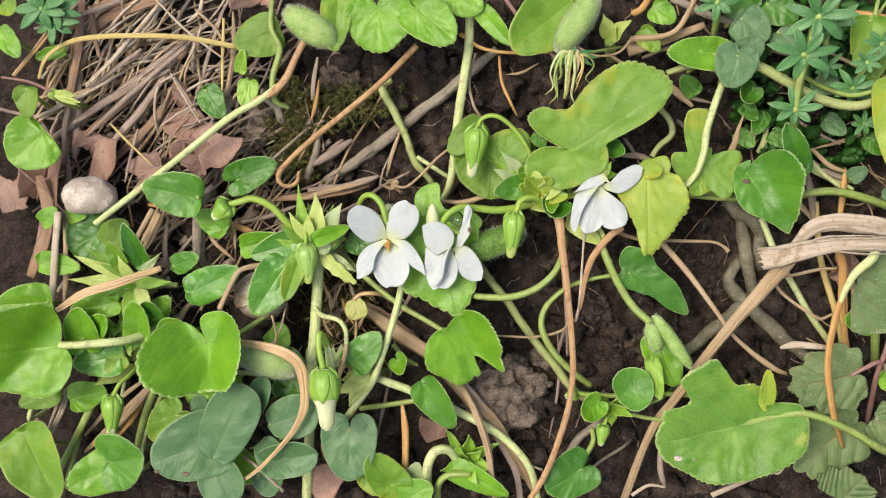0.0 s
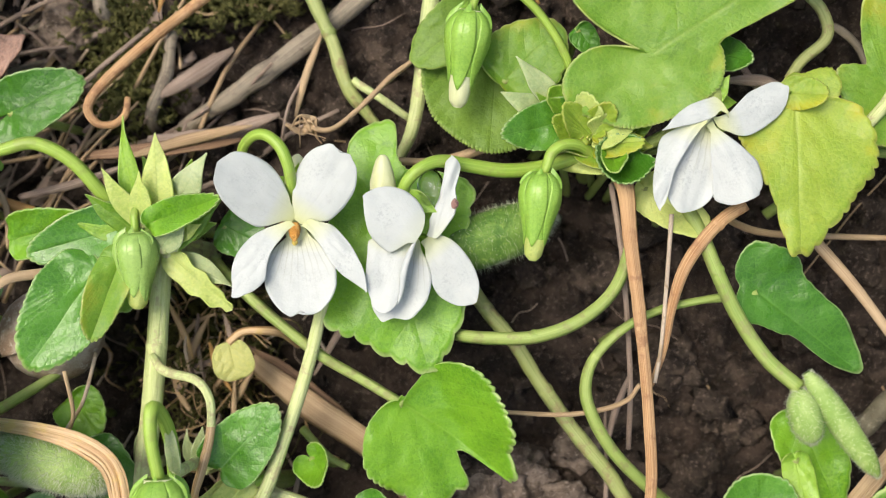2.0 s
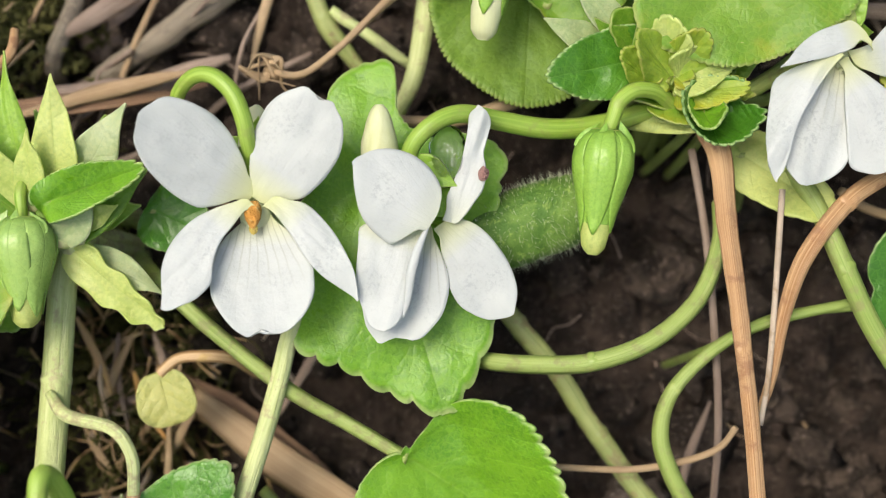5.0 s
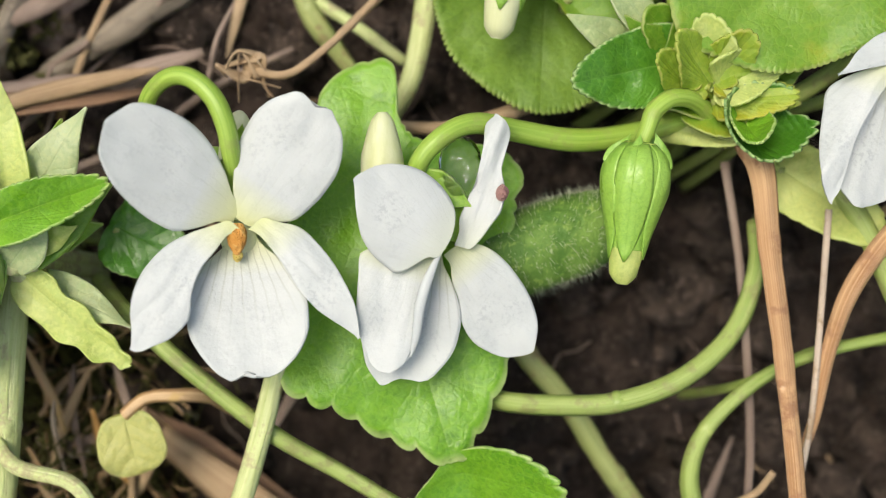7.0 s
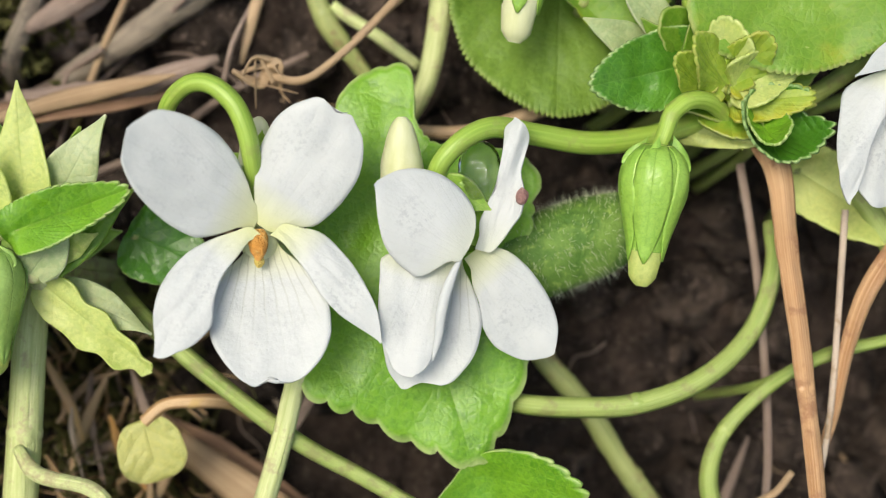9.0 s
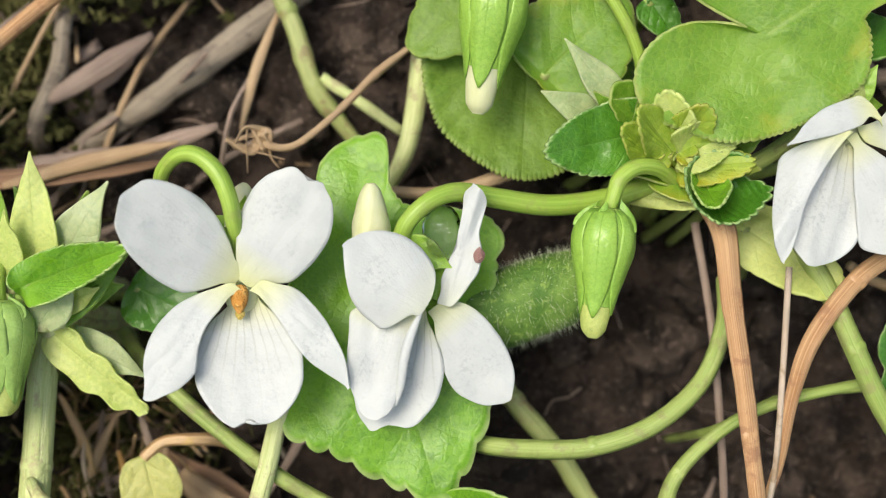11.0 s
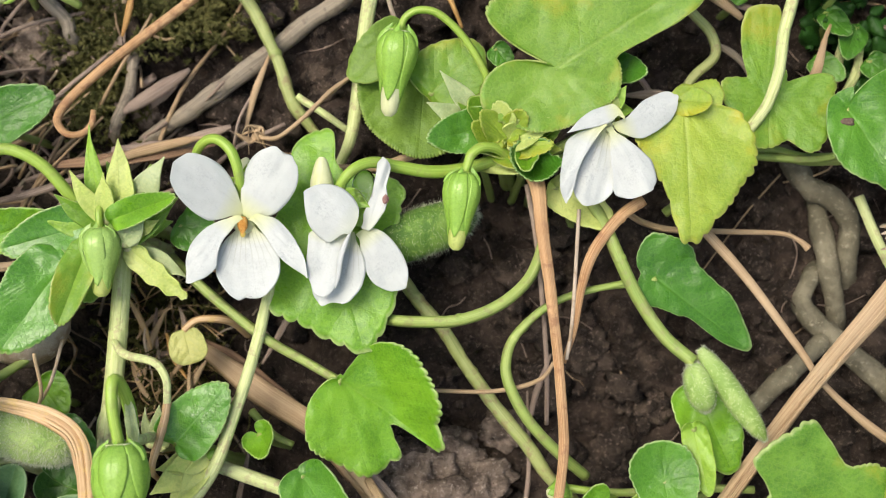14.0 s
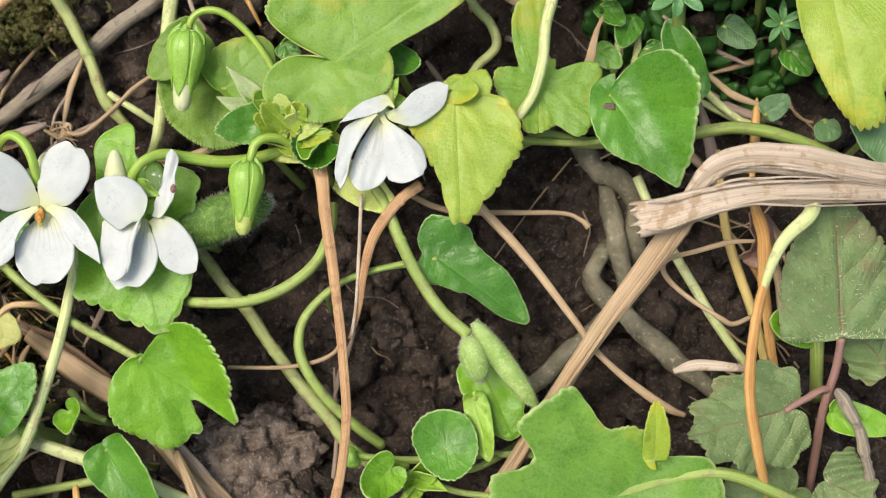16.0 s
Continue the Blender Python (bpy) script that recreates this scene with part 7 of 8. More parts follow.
stem([(-6.03, 0.7, 1.4), (-6.3, 0.15, 1.4), (-6.66, -0.47, 1.3)], [0.06, 0.07, 0.06], STRAW, "short tan dry stalk behind a crown", "dry_stalk", "dry stalk", "dry stalks", flat=0.6, rough=0.1)
stem([(-5.04, 0.9, 1.3), (-5.1, 0.2, 1.25), (-5.21, -0.55, 1.0)], [0.12, 0.14, 0.13], GREYTWIG, "blunt grey stick leaning in the litter", "twig", "twig", "litter stalks", rough=0.12)
stem([(-2.93, -1.73, 2.5), (-2.86, -2.28, 2.4), (-3.05, -2.63, 2.2)], [0.025, 0.029], STRAW, "short hooked tan straw end", **DS)
stem([(-2.7, -1.56, 2), (-2.87, -2.17, 2), (-3.18, -2.6, 1.8)], [0.025, 0.025], WHITE_STRAW, "thin pale hooked fibre", **DS)
stem([(-3.89, -5.36, 1.9), (-3.45, -5.68, 2), (-2.95, -6.27, 1.8)], [0.042, 0.050], WHITE_STRAW, "pale straw under clover", **DS)
stem([(0.1, -4.05, 1.8), (0.18, -4.65, 1.9), (0.17, -5.33, 1.9), (0.08, -6.06, 1.7)], [0.042, 0.092, 0.084, 0.134], ORANGE, "short withered orange stalk", flat=0.6, **DS)
stem([(-0.95, -1.78, 0.8), (-0.09, -2.42, 0.9), (0.75, -2.99, 0.9), (1.31, -3.69, 0.9)], [0.101, 0.185, 0.168, 0.126], STRAW, "flat dry tan blade beneath the leaves", flat=0.25, ridge=0.1, **DS)
stem([(1.22, -3.35, 1.4), (1.9, -4.32, 1.4), (2.2, -5.13, 1.5), (2.31, -6.55, 1.3)], [0.084, 0.076, 0.050, 0.042], STRAW, "dry tan blade on the soil", flat=0.3, **DS)
stem([(1.34, -3.37, 1.2), (2.03, -4.21, 1.2), (2.43, -5.06, 1.1), (2.84, -5.92, 1), (2.96, -6.73, 0.8)], [0.084, 0.101, 0.084, 0.076], BROWN, "dry brown blade on the soil", flat=0.3, **DS)
stem([(2.85, -5.18, 1.2), (3.12, -5.57, 1.3), (3.51, -5.78, 1.3)], [0.029, 0.025], WHITE_STRAW, "thin bleached hooked fibre", **DS)
stem([(0.66, 1.63, 1.5), (0.94, 1.9, 1.5), (1.28, 2.2, 1.4)], [0.038, 0.034], STRAW, "thin dry tan twig aslant", **DS)
stem([(-0.11, 1.37, 1.5), (0.21, 1.3, 1.6), (0.53, 1.49, 1.6), (1.01, 1.97, 1.5), (1.39, 2.28, 1.4)], [0.025, 0.034, 0.034, 0.030], STRAW, "thin dry twig with a shrivelled end", rough=0.35, **DS)
for k in range(6):
    q = Vector((-0.08, 1.37, 1.5))
    pts = [tuple(q + Vector((rng.uniform(-0.12, 0.12) * i, rng.uniform(-0.1, 0.1) * i, rng.uniform(-0.03, 0.08) * i))) for i in range(4)]
    stem(pts, [0.03, 0.05, 0.035, 0.012], STRAW, "shrivelled curl at a dry twig's end", "dry_curl", "litter", "dry curls", flat=0.4, rough=0.4, twist=2.0)
for p, q, r, m in (
    ((-2.13, -1, 0.7), (-1.76, -1.77, 0.8), 0.05, PEACH), ((-2.01, -1.62, 0.7), (-1.42, -1.14, 0.9), 0.04, STRAW), ((-1.68, -1.15, 0.8), (-1.59, -2.15, 0.8), 0.035, BROWN),
    ((-1.46, -2.16, 0.7), (-1.07, -1.46, 0.8), 0.05, STRAW), ((-2.04, -2.25, 0.6), (-1.28, -1.78, 0.7), 0.06, BROWN), ((-1.83, -1.45, 0.9), (-1.73, -2.23, 0.8), 0.025, WHITE_STRAW),
    ((-1.34, -1.15, 0.8), (-0.91, -1.77, 0.8), 0.045, BROWN), ((-1.51, -1.53, 0.9), (-1.24, -2.24, 0.7), 0.05, ORANGE), ((-2.12, -1.94, 0.6), (-1.8, -2.57, 0.6), 0.05, STRAW), ((-1.22, -2.41, 0.6), (-0.93, -1.93, 0.7), 0.05, STRAW),
):
    mid = [(x + y) / 2 + rng.uniform(-0.18, 0.18) for x, y in zip(p, q)]
    stem([p, mid, q], [r * 0.4, r, r * 0.8, r * 0.3], m, "thin dry fibre beside the thick pale stalk", "dry_fibre", "litter", "dry fibres", flat=0.5, rough=0.25)
stem([(1.1, 0.92, 1.1), (1.67, 0.91, 1.2), (2.37, 1.13, 1.3), (2.78, 1.33, 1.2)], [0.050, 0.067, 0.050], STRAW, "dry stalk behind the flowers", **DS)
stem([(2.54, 4.45, 1.2), (2.61, 3.81, 1.3), (2.81, 3.33, 1.3), (2.96, 3, 1.1)], [0.034, 0.042, 0.025], ORANGE, "short orange dry stalk on soil", **DS)
stem([(1.63, 4.97, 1.5), (2.14, 4.62, 1.5), (2.83, 4.49, 1.5), (3.85, 4.49, 1.4)], [0.050, 0.042, 0.034], ORANGE, "thin orange-brown dry stalk", **DS)
stem([(2.58, 5.96, 1.9), (3.12, 5.18, 2), (3.51, 4.77, 2), (3.91, 4.31, 1.9)], [0.050, 0.046, 0.050], PURPLE, "thin reddish-brown twig aslant", rough=0.1, **DS)
stem([(3.85, 4.85, 1.9), (3.71, 4.63, 2), (3.91, 4.51, 1.9)], [0.025, 0.025], PURPLE, "tiny reddish twig side shoot", **DS)
stem([(4.31, 4.62, 2), (4.84, 4.34, 2), (5.37, 4.4, 1.9), (5.66, 4.7, 1.7)], [0.025, 0.029], STRAW, "thin curled tan fibre", **DS)
stem([(5.68, 4.75, 1.4), (6.61, 4.84, 1.5), (7.01, 5.3, 1.5), (7.31, 6.01, 1.3)], [0.084, 0.067, 0.067], STRAW, "bent dry tan stalk among leaves", **DS)
stem([(5.74, 5.34, 1.5), (5.94, 5.45, 1.6), (6.22, 5.86, 1.5)], [0.084, 0.076], ORANGE, "dry orange-tan stalk near young shoots", **DS)
stem([(6.64, 5.69, 1.3), (7.82, 5.16, 1.4), (8.9, 4.88, 1.3)], [0.101, 0.084, 0.059], GREYTWIG, "grey dry twig among green leaves", rough=0.15, **DS)
stem([(5.63, 4.52, 1.1), (6.37, 4.69, 1.2), (7.45, 5.07, 1.2)], [0.168, 0.118, 0.084], STRAW, "broad dry tan grass blade", flat=0.4, **DS)
stem([(8.04, 2.05, 1.5), (8.16, 2.51, 1.6), (8.34, 2.92, 1.5)], [0.076, 0.059, 0.017], STRAW, "shrivelled tan leaf scrap", flat=0.4, rough=0.3, **DS)
stem([(10.9, 5.25, 1.2), (11.39, 5.15, 1.3), (11.94, 5.02, 1.2)], [0.084, 0.084], ORANGE, "short dry orange stalk in litter", **DS)
stem([(10.8, -0.41, 1.4), (11.16, -1.34, 1.5), (11.31, -1.88, 1.4)], [0.042, 0.034], STRAW, "thin dry stalk below the straw", **DS)
def litter(a, b, r, m):
    """An old stalk that lies in the litter, bent a little, thinner at its ends."""
    mid = [(p + q) / 2 + rng.uniform(-0.12, 0.12) for p, q in zip(a, b)]
    if m is GREYTWIG:
        more = [(q - p) * 0.18 for p, q in zip(a, b)]
        way = [(a[0] - more[0], a[1] - more[1] + rng.uniform(-0.15, 0.15), -0.35), a, mid, b, (b[0] + more[0], b[1] + more[1] + rng.uniform(-0.15, 0.15), -0.35)]
        r *= 0.62
    else:
        way = [a, mid, b]
    stem(way, [r, r * 1.1, r] if m is GREYTWIG else [r * rng.uniform(0.15, 0.5), r * 0.75, r * 0.85, r * 0.7, r * rng.uniform(0.1, 0.45)], m, {BROWN: "dull brown dry stalk in the litter", STRAW: "tan dry straw in the litter", WHITE_STRAW: "bleached dry straw in the litter", ORANGE: "orange-tan dry stalk in the litter", GREYTWIG: "grey-brown old stalk close to the soil", STEM: "thin green stalk of a weed"}[m], "litter_stalk", "dry stalk", "litter stalks", rough=0.16, ridge=0.08, sides=10, flat=0.55 if m is not GREYTWIG else 1.0)


litter((-8.87, -0.94, 0.8), (-8.59, 2.68, 0.9), 0.12, BROWN)
litter((-9.65, -0.49, 0.9), (-8.68, 0.8, 1), 0.13, BROWN)
litter((-8.83, -1.8, 1), (-8.7, 0.51, 1), 0.09, STRAW)
litter((-8.41, 2.1, 0.9), (-8.22, 4.55, 0.9), 0.14, BROWN)
litter((-9.18, 2.47, 1), (-5.27, 5.01, 1.1), 0.12, BROWN)
litter((-8.38, 2.95, 1.1), (-5.68, 4.3, 1.2), 0.11, BROWN)
litter((-7.66, 2.23, 0.9), (-5.57, 4.6, 1.1), 0.11, BROWN)
litter((-7.14, 2.67, 0.7), (-5.94, 3.85, 0.9), 0.08, STRAW)
litter((-9.27, 3.04, 1.1), (-7.59, 3.92, 1.2), 0.1, STRAW)
litter((-7.96, 4.99, 0.8), (-6.6, 6.06, 1), 0.08, BROWN)
litter((-5.04, 5.79, 1.1), (-4.09, 4.61, 1.2), 0.05, STRAW)
litter((-5.3, 5.46, 1), (-4.85, 6.3, 1), 0.06, WHITE_STRAW)
litter((-5.32, 3.2, 0.8), (-4.3, 5.86, 1), 0.06, WHITE_STRAW)
litter((-4.33, 3.6, 0.9), (-4.1, 5.71, 1), 0.08, STRAW)
litter((-5.17, 4.17, 1), (-5.08, 5.31, 1), 0.06, BROWN)
litter((-5.75, 4.26, 1), (-5.04, 3.1, 1), 0.05, BROWN)
litter((-6.7, 1.78, 0.9), (-5.35, 1.47, 1), 0.08, BROWN)
litter((-6.46, 0.91, 1), (-5.19, 0.61, 1.1), 0.09, ORANGE)
litter((-6.7, -0.09, 1), (-6.13, 0.91, 1.1), 0.08, STRAW)
litter((-6.51, -0.23, 1.1), (-5.95, 0.83, 1.2), 0.07, STRAW)
litter((-6.04, -0.67, 1), (-5.95, 0.62, 1), 0.08, BROWN)
litter((-4.93, 0.18, 1), (-4.19, -0.54, 1.1), 0.06, STRAW)
litter((-4.46, 0.74, 1.1), (-4.16, -0.25, 1.2), 0.05, STRAW)
litter((-4.03, 0.45, 1.1), (-2.56, 0.85, 1.2), 0.07, BROWN)
litter((-4.49, 0.46, 1), (-3.74, 0.24, 1.1), 0.1, ORANGE)
litter((-2.33, 1.21, 0.9), (-0.52, 1.56, 1), 0.13, BROWN)
litter((-2.51, 1, 1.1), (-0.85, 1.39, 1.2), 0.09, STRAW)
litter((-2.24, 1.87, 0.6), (-1.2, 2.49, 0.7), 0.13, BROWN)
stem([(-2.02, 1.42, 0.3), (-0.95, 2.06, 0.55), (0.25, 2.94, 0.6), (1.38, 3.79, 0.6), (2.44, 4.67, 0.4)], [0.10, 0.135, 0.13, 0.135, 0.11], GREYTWIG, "thick greyish-brown old twig in the litter", name="twig", nodes=(2,), category="twig", group="litter stalks", rough=0.2, sides=16)
litter((-0.35, 1.55, 0.7), (0.03, 2.67, 0.8), 0.06, STRAW)
litter((-2.18, 3.49, 0.8), (-2, 4.54, 0.9), 0.07, WHITE_STRAW)
litter((-2.24, 3, 0.7), (-2, 3.98, 0.8), 0.06, ORANGE)
litter((-2.41, 1.59, 0.5), (-2.11, 2.73, 0.5), 0.13, GREYTWIG)
litter((-3.48, 3.67, 0.6), (-3.04, 3, 0.6), 0.14, GREYTWIG)
litter((-6.44, -0.67, 0.7), (-5.74, -0.39, 0.8), 0.12, BROWN)
litter((-5.12, -0.54, 0.9), (-5.01, 0.96, 1.1), 0.16, GREYTWIG)
litter((-5.91, -2.26, 0.8), (-5.43, -1.61, 0.9), 0.09, STRAW)
litter((-8.44, -5.14, 0.9), (-6.38, -3.39, 1), 0.07, STRAW)
litter((-7.51, -5.12, 1), (-6.57, -3.81, 1.1), 0.08, ORANGE)
litter((-8.29, -5.46, 1.1), (-7.46, -4.85, 1.3), 0.07, ORANGE)
litter((-9.45, -5.13, 1), (-8.79, -3.81, 1.1), 0.05, WHITE_STRAW)
litter((-9.45, -4.51, 0.8), (-9.28, -3.27, 0.8), 0.07, BROWN)
litter((-8.76, -3.89, 1), (-7.49, -4.11, 1), 0.05, BROWN)
litter((-4.55, -3.68, 1), (-4.84, -3.46, 1), 0.08, BROWN)
litter((-8.15, -2.98, 0.8), (-6.41, -3.11, 0.9), 0.08, BROWN)
litter((-2.05, -5.18, 1.3), (-1.94, -6.05, 1.2), 0.09, ORANGE)
litter((-0.71, -5.13, 0.8), (-0.25, -3.14, 0.8), 0.05, BROWN)
litter((-1.57, -3.86, 0.7), (-1.17, -1.85, 0.8), 0.05, STRAW)
litter((-1.91, -2.29, 0.7), (-1.52, -1.14, 0.8), 0.06, STRAW)
litter((-1.01, -5.98, 0.8), (0.43, -6.09, 0.9), 0.08, BROWN)
litter((6.59, -6.4, 0.6), (6.46, -5.12, 0.7), 0.09, BROWN)
litter((4.51, -6.15, 0.5), (5.64, -5.3, 0.5), 0.05, GREYTWIG)
litter((4.1, -5.73, 0.5), (4.95, -4.73, 0.5), 0.15, GREYTWIG)
litter((9.88, 1.65, 0.9), (10.11, 0, 1), 0.11, BROWN)
litter((9.36, 1.11, 0.8), (10.14, 0.28, 0.9), 0.08, STRAW)
litter((10.65, 0.27, 1), (10.79, 1.63, 1), 0.09, ORANGE)
litter((9.64, 2.07, 0.8), (11.21, 1.22, 0.9), 0.09, BROWN)
litter((10.06, 2.07, 0.7), (11.78, 2.71, 0.8), 0.06, STRAW)
litter((6.95, 2.75, 0.7), (7.48, 1.7, 0.7), 0.08, GREYTWIG)
litter((6.26, 3.93, 0.8), (7.74, 3.2, 0.9), 0.06, BROWN)
litter((6.52, 3.77, 0.9), (7.2, 3.14, 0.9), 0.11, STRAW)
litter((5.56, 2.42, 0.8), (5.96, 1.71, 0.9), 0.05, BROWN)
litter((5.41, 2, 0.9), (6.36, 1.77, 1), 0.09, BROWN)
litter((10.85, -0.68, 1.2), (10.97, -2.03, 1.2), 0.09, STRAW)
litter((10.53, -0.82, 0.9), (10.89, -1.91, 1), 0.08, ORANGE)
litter((11.16, 5.11, 1.2), (11.66, 5.61, 1.3), 0.05, STEM)
litter((11.36, 4.66, 1.4), (11.41, 5.71, 1.5), 0.06, STEM)
litter((0.75, -0.6, 0.6), (-0.12, -2.02, 0.6), 0.06, BROWN)
litter((4.28, -1.9, 0.6), (3.91, -3.02, 0.7), 0.05, BROWN)
litter((3.92, -2.47, 0.5), (3.68, -5.16, 0.5), 0.04, BROWN)
litter((3.5, 4.29, 0.7), (2.66, 4.02, 0.8), 0.04, STRAW)

def bark_strip(way, r):
    stem(way, [r * 0.4, r * 0.66, r * 0.66, r * 0.35], WARMBROWN, "flat brown strip of dead stalk", "bark_strip", "litter", "dead strips", flat=0.22, ridge=0.12, rough=0.2, sides=14)


bark_strip([(-7.92, 6.68, 1), (-8.08, 5.09, 1.1), (-8.42, 3.67, 1), (-8.64, 2.11, 0.8)], 0.16)
bark_strip([(-5.61, 6.2, 0.9), (-6.75, 5.86, 1), (-7.72, 5.38, 1), (-8.15, 4.4, 0.9)], 0.2)
bark_strip([(-9.3, 1.67, 1.1), (-9.05, 0.51, 1.2), (-9.64, -0.92, 1.1)], 0.24)
bark_strip([(-6.52, 6.39, 0.8), (-7.38, 5.96, 0.9), (-8.47, 5.44, 0.8)], 0.22)
bark_strip([(-5.71, 3.79, 0.7), (-6.5, 2.86, 0.8), (-7.59, 1.95, 0.7)], 0.15)
bark_strip([(-5.31, 4.75, 1), (-6.6, 3.77, 1.1), (-8.28, 2.52, 1)], 0.14)
bark_strip([(-3.2, 1.01, 0.9), (-2.03, 1.11, 1), (-0.76, 1.33, 0.9)], 0.13)
bark_strip([(-1.29, -1.59, 0.5), (-0.13, -2.3, 0.6), (0.86, -3.3, 0.6)], 0.2)

def thin_stalk(p, q, r, m):
    """A thin straight stalk over the litter."""
    mid = tuple((x + y) / 2 + rng.uniform(-0.06, 0.06) for x, y in zip(p, q))
    stem([p, mid, q], [r * 0.7, r, r * 0.9, r * 0.5], m, {WHITE_STRAW: "thin bleached stalk across the litter", ORANGE: "thin orange-tan stalk across the litter", YELLOWSTRAW: "thin yellowish stalk in the litter", PURPLE: "thin reddish tendril over the litter"}.get(m, "brown dead stalk in the litter"), "litter_stalk", "dry stalk", "litter stalks", flat=0.7, rough=0.14, ridge=0.06)


thin_stalk((-5.69, 6.01, 1.5), (-7.76, 3.88, 1.5), 0.055, WHITE_STRAW)
thin_stalk((-5.94, 6.07, 1.6), (-4.18, 4.49, 1.6), 0.035, WHITE_STRAW)
thin_stalk((-7.79, 6.17, 1.7), (-9.59, 4.17, 1.6), 0.03, ORANGE)
thin_stalk((-4.22, 5.5, 1.4), (-4.36, 3.62, 1.3), 0.045, YELLOWSTRAW)
thin_stalk((-4.77, 5.37, 1.4), (-5.26, 4.33, 1.4), 0.04, WHITE_STRAW)
thin_stalk((-5.59, 4.19, 1.5), (-4.89, 2.92, 1.4), 0.025, WHITE_STRAW)
thin_stalk((-6.37, 4.8, 1.3), (-8.14, 3.49, 1.3), 0.06, BROWN)
thin_stalk((-5.21, 4.87, 1.3), (-7.86, 2.7, 1.3), 0.07, BROWN)
thin_stalk((-9.18, 3.16, 1.3), (-7.22, 4.03, 1.4), 0.05, WHITE_STRAW)
thin_stalk((-6.86, 6.01, 1.3), (-9.15, 5.37, 1.3), 0.06, BROWN)
thin_stalk((-4.01, 6.05, 1.4), (-4.57, 5.09, 1.4), 0.03, BROWN)
thin_stalk((-7.31, 2.99, 1.2), (-6.19, 1.89, 1.3), 0.035, YELLOWSTRAW)
thin_stalk((-6.58, 2.83, 1.2), (-6.97, 1.49, 1.2), 0.045, BROWN)
thin_stalk((-9.21, 1.52, 1.3), (-8.17, 1.93, 1.3), 0.02, PURPLE)
thin_stalk((-9.75, 1.95, 1.4), (-8.29, 0.5, 1.4), 0.02, PURPLE)
thin_stalk((-7.71, 5.91, 1.2), (-7.51, 4.63, 1.2), 0.08, WARMBROWN)
thin_stalk((-8.37, 3.66, 1.1), (-8.61, 1.95, 1.1), 0.07, BROWN)
thin_stalk((-4.09, 4.54, 1.2), (-4.47, 3.28, 1.2), 0.04, STRAW)

RT = dict(name="root", category="root", group="old roots", sides=14, rough=0.22)
stem([(8.08, 1.37, -0.3), (8, 1.09, 0.35), (8.29, 0.63, 0.5), (8.66, 0.41, 0.55), (8.89, -0.03, 0.5), (8.91, -0.64, 0.2), (9.03, -0.95, -0.4)], [0.14, 0.17, 0.18, 0.17, 0.15], ROOT, "thick grey-olive root winding in the gap", **RT)
stem([(8.64, 0.87, -0.3), (8.53, 0.51, 0.2), (8.5, -0.03, 0.35), (8.62, -0.69, 0.4), (8.76, -1.36, 0.2), (8.97, -1.74, -0.4)], [0.13, 0.16, 0.17, 0.16, 0.14], ROOT, "thick grey-olive root twisted round another", **RT)
stem([(8.68, -0.46, -0.2), (8.31, -0.78, 0.35), (8.13, -1.13, 0.5), (8.38, -1.51, 0.55), (8.7, -1.82, 0.75), (9.34, -2.45, 0.85), (10.0, -3.05, 0.85), (10.6, -3.5, 0.3)], [0.12, 0.15, 0.17, 0.16, 0.15], ROOT, "pale grey-olive root bent like a hook", **RT)
stem([(8.92, -1.59, -0.3), (8.45, -1.7, 0.6), (7.8, -2.25, 0.85), (7.2, -2.75, 0.85), (6.6, -3.3, 0.2)], [0.12, 0.15, 0.15, 0.12], ROOT, "pale grey-olive root lying aslant", **RT)

# ---------------------------------------------------------------- dead leaves
DL = dict(back=0.2, name="dead_leaf", category="dead leaf", group="dead leaves", stalk_mat=BROWN, stalk_r=0.04)
leaf((-8.93, 2.4, 0.9), (-9.83, -0.92, 1), 1.20, DEADLEAF, label="long brown dead leaf lying on the litter", shape="ovate", teeth=11, depth=0.05, fold=0.15, wave=0.12, cup=0.18, curl=0.12, bites=((-23, 22, 0.4), (-13, 14, 0.3)), **DL)
leaf((-5.06, 2.16, 1.2), (-3.77, 2.76, 1.4), 1.20, DEADLEAF, label="purplish-brown dead leaf on litter", shape="ovate", teeth=11, depth=0.05, wave=0.16, cup=0.18, curl=0.12, bites=((14, 22, 0.4), (-66, 14, 0.3)), **DL)
leaf((-4.88, 1.88, 1.1), (-5.68, 2.45, 1.3), 1.07, DEADLEAF, label="curled brown dead leaf on litter", shape="ovate", teeth=0, cup=0.3, wave=0.06, bites=((51, 22, 0.4), (31, 14, 0.3)), **DL)
leaf((-7.65, 2.66, 0.9), (-8, 1.37, 1), 1.20, DEADLEAF, label="pale brown dead leaf on litter", shape="ovate", teeth=11, depth=0.05, wave=0.15, cup=0.18, curl=0.12, bites=((-32, 22, 0.4), (-22, 14, 0.3)), **DL)
leaf((-6.04, 1.9, 1.1), (-7.19, 1.49, 1.2), 0.93, DEADLEAF, label="reddish-brown rolled dead leaf", shape="ovate", teeth=0, cup=-0.3, bites=((5, 22, 0.4), (-75, 14, 0.3)), **DL)
leaf((-3.02, 6.09, 1.4), (-3.96, 5.66, 1.6), 0.67, DEADLEAF, label="curled pinkish-brown dead leaf", shape="ovate", teeth=0, cup=0.5, bites=((42, 22, 0.4), (22, 14, 0.3)), **DL)
leaf((-5.27, 3.35, 0.7), (-6.13, 2.93, 0.8), 1.47, DEADLEAF, label="dark brown dead leaf in shade", shape="broad", teeth=11, depth=0.05, wave=0.16, cup=0.18, curl=0.12, bites=((-41, 22, 0.4), (-31, 14, 0.3)), **DL)
